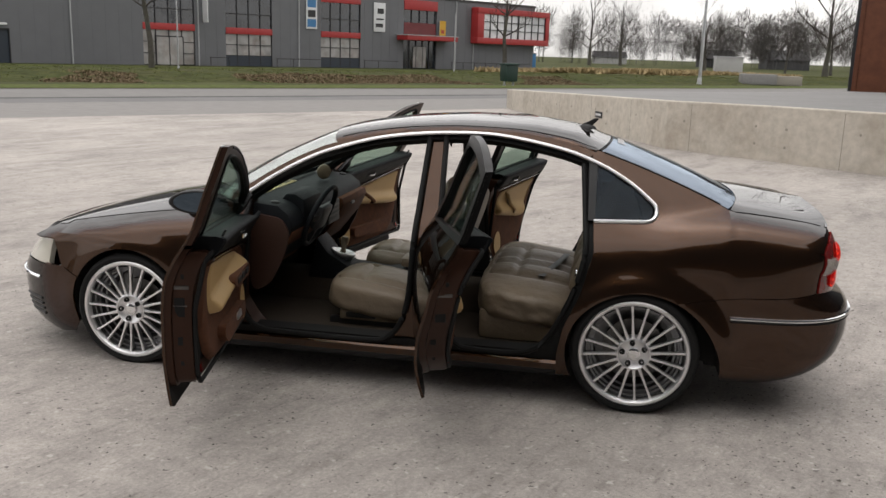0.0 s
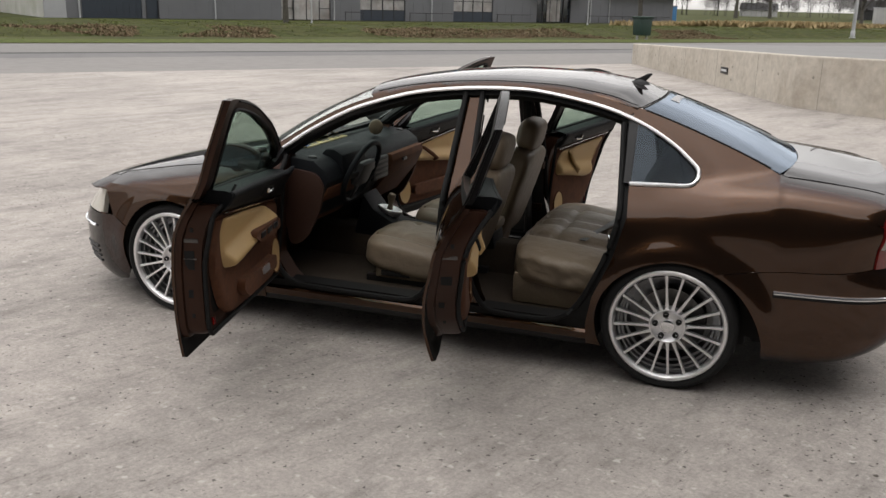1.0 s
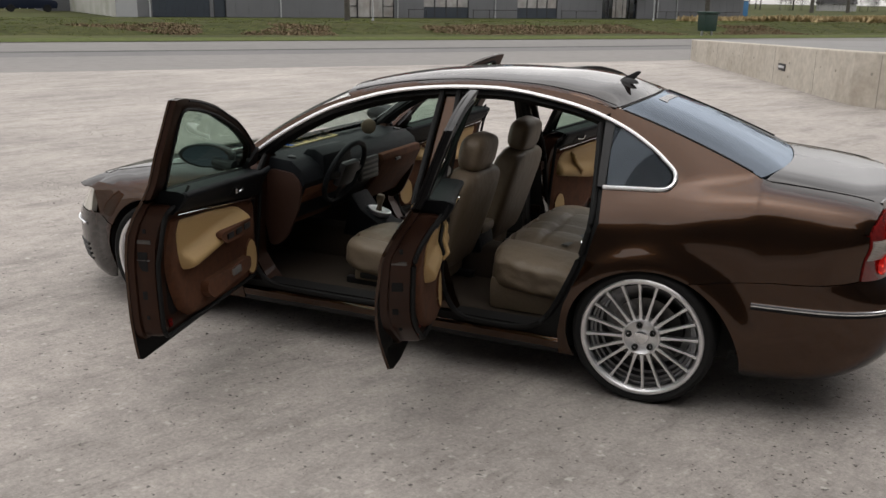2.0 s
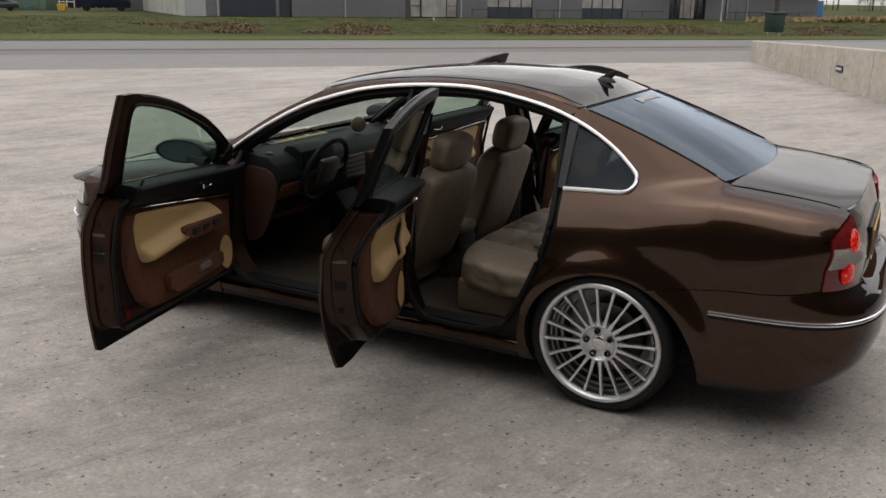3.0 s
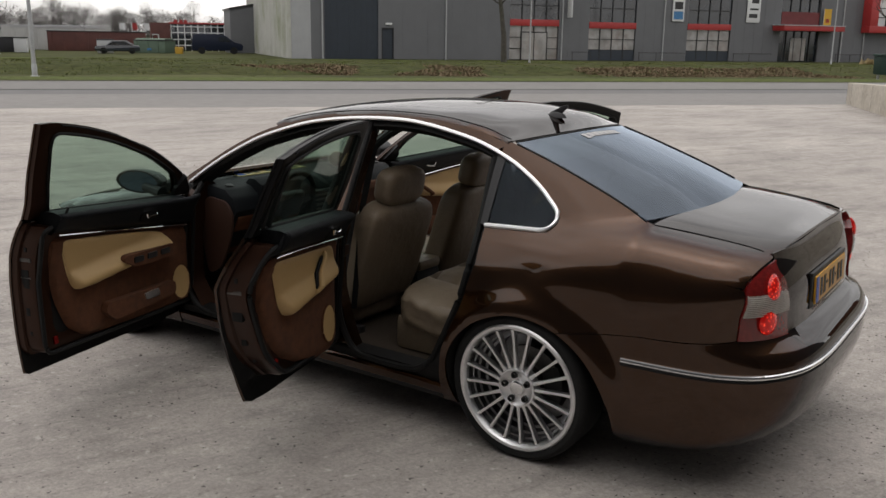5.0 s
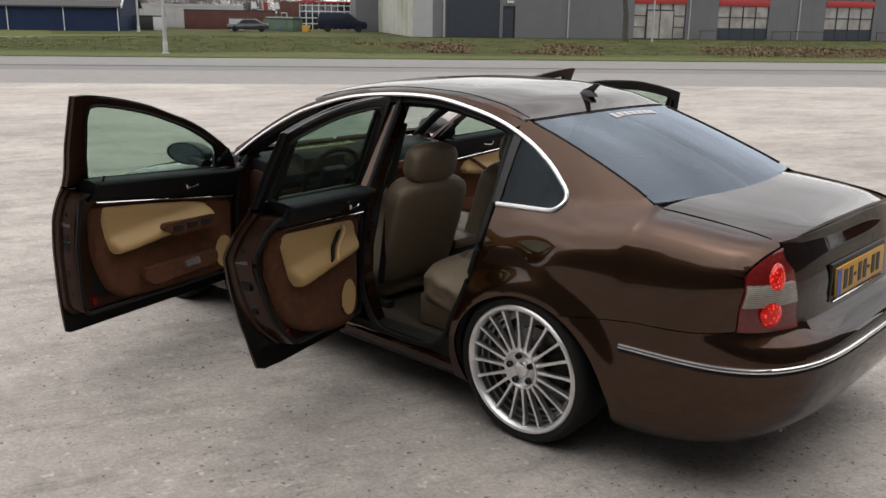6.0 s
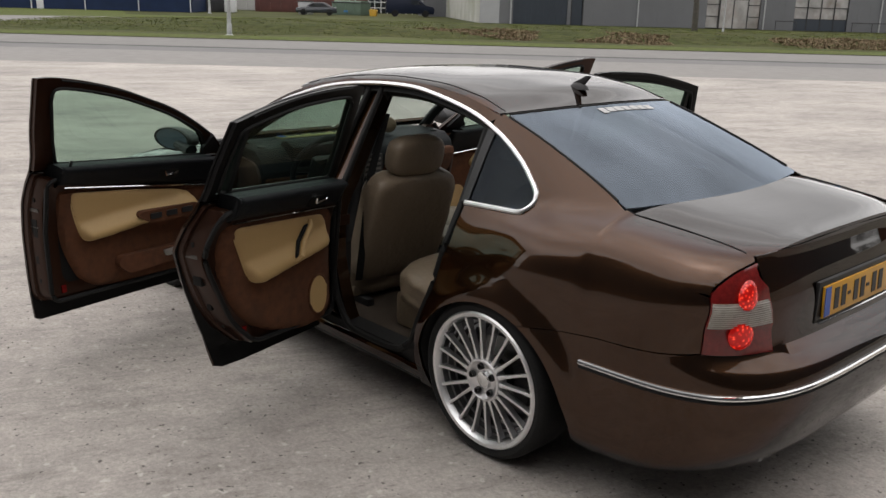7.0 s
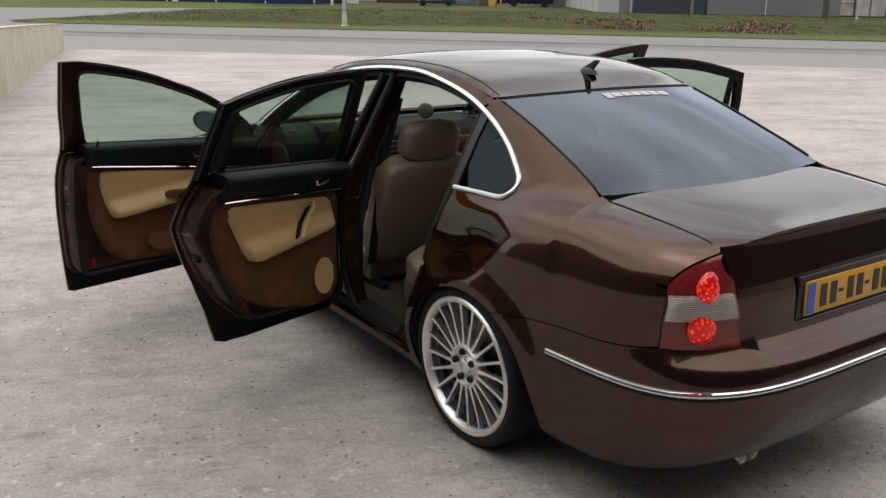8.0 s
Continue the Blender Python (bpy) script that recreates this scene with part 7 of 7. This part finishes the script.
shed("white_shed", (-95.0, 49.8), (-87.0, 55.0), 8, 2.5, WHITEWALL, "low white shed behind the containers", "shed")
shed("white_shed", (-90.0, 48.5), (-84.0, 53.5), 8, 2.3, WHITEWALL, "low white shed behind the containers", "shed")
shed("shipping_container", (-82.3, 48.0), (-76.6, 55.6), 2.4, 1.9, BRICKRED, "red-brown container on the far yard", "container")
skip, ln = shed("skip", (-71.9, 50.6), (-68.6, 51.7), 1.8, 1.15, GREENBOX, "pale green metal skip with an open lifting frame", "skip")
part("lifting_frame", tube([(1.5, 0.9, 1.1), (1.55, 0.9, 1.75), (2.2, 0.9, 1.75), (2.25, 0.9, 1.1)], 0.07, 6), GALV, skip)
part("skip_lid", prism([(0.0, 1.15), (1.8, 1.15), (1.5, 1.38), (0.3, 1.38)], 0.1, ln - 0.1, "x", 0.02), GREENBOX, skip)
part("skip_plate", box(1.5, 2.0, -0.07, -0.05, 0.25, 0.45), SIGN_BLUE, skip, "small blue plate")
office, ln = shed("glazed_office", (-81.03, 62.28), (-76.3, 68.8), 6, 2.95, PANE, "low office with dark panes, white window frames and red edges", "office")
for k in range(12):
    part("frame_post", box(ln * k / 11 - 0.05, ln * k / 11 + 0.05, -0.12, 0.0, 0, 2.9), SIGN, office)
for z in (0.55, 1.2, 1.95, 2.60):
    part("frame_rail", box(0, ln, -0.10, 0.0, z, z + 0.10), SIGN, office)
part("red_edge", box(-0.2, ln + 0.2, -0.25, 0.1, 2.95, 3.12), RED, office)
part("end_block", box(-2.2, -0.1, -0.2, 5.5, 0, 3.05, 0.03), BRICKRED, office, "red-brown end wall")
for x in (0.4, 1.0, 1.5):
    part("roof_vent", box(x, x + 0.35, 1.0, 1.5, 3.05, 3.42, 0.04), RED, office)
for k in range(3):
    f = base_empty("flag", -83.2 + 0.95 * k, 57.2 + 0.85 * k, 0, 30)
    tagged(f, "small flag on a white pole", "flag", "flags before the office")
    part("flag_pole", tube([(0, 0, 0), (0, 0, 3.0)], 0.04, 6), SIGN, f)
    part("cloth", skin([(0.04, 2.25), (0.50, 2.15), (0.72, 2.30), (0.55, 2.95), (0.04, 2.9)], lambda x, z: Vector((x, 0.12 * math.sin(x * 7), z)), 0.12, 0.01, (0, -50, 3)), RED if k == 1 else SIGN, f)
bin_y = base_empty("grit_bin", -66.4, 51.6, 0, 40)
tagged(bin_y, "small yellow grit bin beside the skip", "bin")
part("bin_body", prism([(-0.3, 0.0), (0.3, 0.0), (0.36, 0.5), (-0.36, 0.5)], -0.3, 0.3, "y", 0.03), SIGN_YELLOW, bin_y)
part("lid", prism([(-0.4, 0.5), (0.4, 0.5), (0.3, 0.62), (-0.3, 0.62)], -0.34, 0.34, "y", 0.02), SIGN_YELLOW, bin_y)
shed("tool_cabin", (-71.6, 46.4), (-70.8, 47.6), 1.2, 1.15, GALV, "grey metal cabin before the containers", "cabin")
shed("site_hut", (-75.5, 40.6), (-74.9, 41.5), 1.6, 1.25, SIGN, "small white hut beside the barn", "hut")
shed("lean_to", (-78.0, 40.0), (-77.0, 41.6), 2.0, 1.25, ROOFING, "dark lean-to beside the barn", "lean-to")
parked = base_empty("parked_car", -68.0, 46.1, 0, 53)
tagged(parked, "dark parked car with a grey roof on the far yard", "car")
part("body", prism([(-1.9, 0.22), (-1.95, 0.55), (-1.75, 0.68), (-1.0, 0.76), (1.5, 0.78), (1.85, 0.72), (1.92, 0.25)], -0.78, 0.78, "y", 0.08), PANE, parked)
part("roof", prism([(-1.0, 0.77), (-0.45, 1.16), (0.7, 1.18), (1.4, 0.79)], -0.66, 0.66, "y", 0.06), CLAD, parked, "grey roof")
for sd in (-1, 1):
    part("window", prism([(-0.8, 0.80), (-0.40, 1.08), (0.62, 1.09), (1.1, 0.80)], sd * 0.665 - 0.012, sd * 0.665 + 0.012, "y"), PANE, parked)
    for x in (-1.2, 1.2):
        part("wheel", lathe([(0.15, -0.09), (0.27, -0.09), (0.29, 0.0), (0.27, 0.09), (0.0008, 0.08)], "y", 18, (x, sd * 0.70, 0.29)), RUBBER, parked)

van = base_empty("van", -65.3, 55.3, 0, 232)
tagged(van, "dark blue delivery van parked beside the annex", "van")
part("van_body", prism([(-2.3, 0.30), (-2.4, 0.75), (-2.25, 0.98), (-1.55, 1.12), (-0.75, 1.72), (0.2, 1.86), (2.25, 1.84), (2.42, 1.0), (2.4, 0.35)], -0.85, 0.85, "y", 0.08), VAN, van)
for s in (-1, 1):
    part("side_window", prism([(-1.25, 1.15), (-0.70, 1.58), (-0.05, 1.62), (-0.05, 1.15)], s * 0.855 - 0.01, s * 0.855 + 0.01, "y"), PANE, van)
    for x in (-1.5, 1.5):
        w = part("van_wheel", lathe([(0.18, -0.1), (0.31, -0.1), (0.33, -0.06), (0.33, 0.06), (0.31, 0.1), (0.0008, 0.09)], "y", 20, (x, s * 0.78, 0.33)), RUBBER, van)
part("van_windscreen", prism([(-1.52, 1.14), (-0.82, 1.68), (-0.78, 1.66), (-1.46, 1.12)], -0.7, 0.7, "y"), PANE, van)
part("tail_box", box(2.40, 2.46, -0.7, 0.7, 0.9, 1.6, 0.02), PANE, van)

# ---- bare trees ----
def grow(verts_faces, base, direction, length, radius, depth, r, sides):
    """Adds one limb and its children to a list of rings."""
    verts, faces = verts_faces
    steps = 3 if depth > 1 else 2
    p, d = Vector(base), Vector(direction).normalized()
    rings = []
    spots = []
    for i in range(steps + 1):
        rad = radius * (1 - 0.55 * i / steps)
        ref = Vector((0, 0, 1)) if abs(d.z) < 0.9 else Vector((1, 0, 0))
        u = d.cross(ref).normalized()
        v = u.cross(d)
        k = len(verts)
        for j in range(sides):
            a = 2 * math.pi * j / sides
            verts.append(p + rad * (math.cos(a) * u + math.sin(a) * v))
        rings.append(k)
        spots.append((Vector(p), Vector(d), rad))
        p = p + d * (length / steps)
        d = (d + Vector((r.uniform(-1, 1), r.uniform(-1, 1), r.uniform(-0.3, 0.7))) * 0.16).normalized()
    for a, b in zip(rings, rings[1:]):
        for j in range(sides):
            faces.append((a + j, a + (j + 1) % sides, b + (j + 1) % sides, b + j))
    return spots


def tree(name, x, y, hgt, trunk_h, seed, label, depth=5, parent_mats=(None, None), lean=0.0, spread=0.75):
    r = random.Random(seed)
    e = base_empty(name, x, y, 0, r.uniform(0, 360))
    tagged(e, label, "tree", "street trees along the bank" if name == "street_tree" else "bare trees beyond the road")
    tv, tf = [], []
    spots = grow((tv, tf), (0, 0, 0), (lean, 0.02, 1), trunk_h, hgt * 0.017 + 0.03, 4, r, 9)
    cv, cf = [], []

    def branch(p, d, ln, rad, level):
        sp = grow((cv, cf), p, d, ln, rad, level, r, 5 if level > 2 else 3)
        if level <= 0:
            return
        kids = 3 if level > 1 else 4
        for i in range(kids):
            q, qd, qr = sp[min(len(sp) - 1, 1 + (i * (len(sp) - 1)) // kids)]
            side = Vector((r.uniform(-1, 1), r.uniform(-1, 1), r.uniform(-0.1, 0.9))).normalized()
            branch(q, (qd * 0.75 + side * spread).normalized(), ln * r.uniform(0.55, 0.78), max(0.006, qr * 0.62), level - 1)
    top, td, tr = spots[-1]
    crown = hgt - trunk_h
    branch(top, td, crown * 0.42, tr, depth)
    for i in range(6):
        q, qd, qr = spots[-1 - (i % 2)]
        a = 2 * math.pi * i / 6 + r.uniform(-0.4, 0.4)
        branch(q, Vector((math.cos(a), math.sin(a), r.uniform(0.5, 1.1))), crown * r.uniform(0.26, 0.36), tr * 0.62, depth - 1)
    for nm, vs, fs, mt in (("trunk", tv, tf, parent_mats[0] or BARK), ("crown", cv, cf, parent_mats[1] or TWIG)):
        me = bpy.data.meshes.new(nm)
        me.from_pydata(vs, [], fs)
        me.materials.append(mt)
        me.polygons.foreach_set("use_smooth", [True] * len(me.polygons))
        ob = new(nm, me)
        ob.parent = e
        if nm == "crown":
            tagged(ob, "bare leafless twigs")
    return e


tree("street_tree", -25.0, 42.3, 9.5, 5.6, 11, "bare street tree with a slim mossy trunk on the bank", depth=4)
tree("street_tree", -7.2, 62.0, 10.5, 4.6, 12, "bare street tree with a slim trunk before the building", depth=4)
first = tree("bare_tree", 11.3, 107.0, 13.0, 3.0, 13, "bare leafless tree beyond the road", depth=5)
big = tree("bare_tree", -5.5, 205.0, 27.0, 5.5, 14, "tall bare leafless tree beyond the road", depth=5)
copy_thing(big, pose(1.5, 225, 0, 0, 0, 130))
copy_thing(first, pose(36, 155, 0, 0, 0, 70) @ Matrix.Diagonal((1.25, 1.25, 1.25, 1)))
copy_thing(big, pose(45, 172, 0, 0, 0, 200))
copy_thing(first, pose(31, 168, 0, 0, 0, 250))
copy_thing(big, pose(54, 150, 0, 0, 0, 20))
copy_thing(big, pose(31.5, 138, 0, 0, 0, 300))


def far_wood(name, spots, label, hgt, seed):
    """Many thin bare stems and twigs, as one mass along the skyline."""
    r = random.Random(seed)
    vs, fs = [], []
    for x, y, k in spots:
        for _ in range(k):
            px, py = x + r.uniform(-7, 7), y + r.uniform(-5, 5)
            h = hgt * r.uniform(0.55, 1.1)
            cr = h * r.uniform(0.26, 0.40)
            ccz, rz = h * 0.60, h * 0.40

            def twig(p, q, w):
                d = q - p
                e = Vector((d.y + 0.2, -d.x + 0.6, 0)).normalized() * w + Vector((0, 0, 0.3 * w))
                n = len(vs)
                vs.extend((p - e, p + e, q))
                fs.append((n, n + 1, n + 2))
            root = Vector((px, py, 0))
            twig(root, root + Vector((0, 0, h * 0.9)), 0.009 * h)
            twig(root + Vector((0.1, 0.1, 0)), root + Vector((0.3, 0, h * 0.85)), 0.010 * h)
            for _ in range(9):
                a, u = r.uniform(0, 6.28), r.uniform(-0.6, 0.9)
                twig(root + Vector((0, 0, h * r.uniform(0.2, 0.5))), root + Vector((cr * math.cos(a), cr * math.sin(a), ccz + rz * u)) * 1.0, 0.006 * h)
            for _ in range(760):
                a, u, f = r.uniform(0, 6.28), r.uniform(-1, 1), r.random() ** 0.45
                k2 = math.sqrt(1 - u * u)
                d = Vector((cr * k2 * math.cos(a), cr * k2 * math.sin(a), rz * u))
                p = root + Vector((0, 0, ccz)) + d * f * 0.9
                twig(p, p + d * r.uniform(0.10, 0.35) + Vector((r.uniform(-1, 1), r.uniform(-1, 1), r.uniform(-0.2, 1))) * 0.05 * h, r.uniform(0.0016, 0.0040) * h)
    me = bpy.data.meshes.new(name)
    me.from_pydata(vs, [], fs)
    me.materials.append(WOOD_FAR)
    return tagged(new(name, me), label, "woods", kind="stuff")


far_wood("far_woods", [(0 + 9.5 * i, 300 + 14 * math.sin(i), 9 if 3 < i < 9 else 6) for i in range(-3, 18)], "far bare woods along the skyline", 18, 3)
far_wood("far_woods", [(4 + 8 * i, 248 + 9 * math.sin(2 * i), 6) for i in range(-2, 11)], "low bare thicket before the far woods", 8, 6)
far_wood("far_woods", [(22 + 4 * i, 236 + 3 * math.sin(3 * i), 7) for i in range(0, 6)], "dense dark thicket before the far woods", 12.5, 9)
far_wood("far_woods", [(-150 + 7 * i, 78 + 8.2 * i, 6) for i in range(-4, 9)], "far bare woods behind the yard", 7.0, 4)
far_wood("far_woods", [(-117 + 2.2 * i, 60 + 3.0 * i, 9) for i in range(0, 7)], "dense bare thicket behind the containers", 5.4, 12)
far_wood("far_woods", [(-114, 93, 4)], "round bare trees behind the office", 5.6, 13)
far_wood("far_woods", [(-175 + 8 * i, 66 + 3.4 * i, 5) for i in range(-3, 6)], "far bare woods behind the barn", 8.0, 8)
for x, y, w, h in ((28, 262, 9, 5), (48, 270, 12, 5.5), (-2, 290, 10, 4)):
    hs = base_empty("far_house", x, y, 0, 8)
    tagged(hs, "small far dark-roofed house among the trees", "house", "far houses")
    part("house_wall", box(-w / 2, w / 2, -4, 4, 0, h * 0.5), WHITEWALL if w == 10 else ROOFING, hs)
    part("house_roof", prism([(-4.4, h * 0.5), (4.4, h * 0.5), (0, h)], -w / 2 - 0.3, w / 2 + 0.3, "x"), ROOFING, hs)
shed("far_blue_sign", (-12.6, 122.0), (-10.4, 123.0), 0.6, 2.0, SIGN_BLUE, "blue and white sign stand beyond the building", "sign stand")

# unseen dark building behind the walk, added for the car's paint to reflect
bb = base_empty("yard_building", -14, -16.5, 0, 26)
tagged(bb, "unseen plain dark building added to close the yard", "building")
part("yard_facade", box(0, 44, -8, 0, 0, 7.0), PLAIN_BACK, bb)
part("yard_roof", box(-0.2, 44.2, -8.2, 0.15, 7.0, 7.25, 0.02), FRAME, bb)

# second unseen building, sized to darken the tail's reflections and nearby ground
lb = base_empty("loading_building", 9.8, -7.5, 0, 78)
tagged(lb, "unseen plain dark building added beyond the loading ramp", "building")
part("loading_facade", box(0, 44, -8, 0, 0, 12.0), PLAIN_BACK, lb)
part("loading_roof", box(-0.2, 44.2, -8.2, 0.15, 12.0, 12.25, 0.02), FRAME, lb)

# grit and pebbles lying on the yard
rg = random.Random(21)
vs, fs = [], []
for _ in range(9000):
    x, y = rg.uniform(-7, 4.6), rg.uniform(-4.4, 5.0)
    if noise.noise(Vector((x * 0.6, y * 0.6, 9))) < -0.02 + 0.25 * rg.random():
        continue
    r = rg.uniform(0.002, 0.0065) * (1.8 if rg.random() < 0.05 else 1)
    k = len(vs)
    a = rg.uniform(0, 6)
    for j in range(5):
        vs.append((x + r * math.cos(a + j * 1.257) * rg.uniform(0.7, 1.3), y + r * math.sin(a + j * 1.257) * rg.uniform(0.7, 1.3), 0.0))
    vs.append((x, y, r * rg.uniform(0.5, 0.9)))
    fs += [(k + j, k + (j + 1) % 5, k + 5) for j in range(5)]
me = bpy.data.meshes.new("grit")
me.from_pydata(vs, [], fs)
me.materials.append(material("dark_grit", (0.10, 0.09, 0.078), rough=0.95, grain=30, spread=0.4))
tagged(new("grit", me), "dark grit and small stones scattered on the concrete", "grit", kind="stuff")
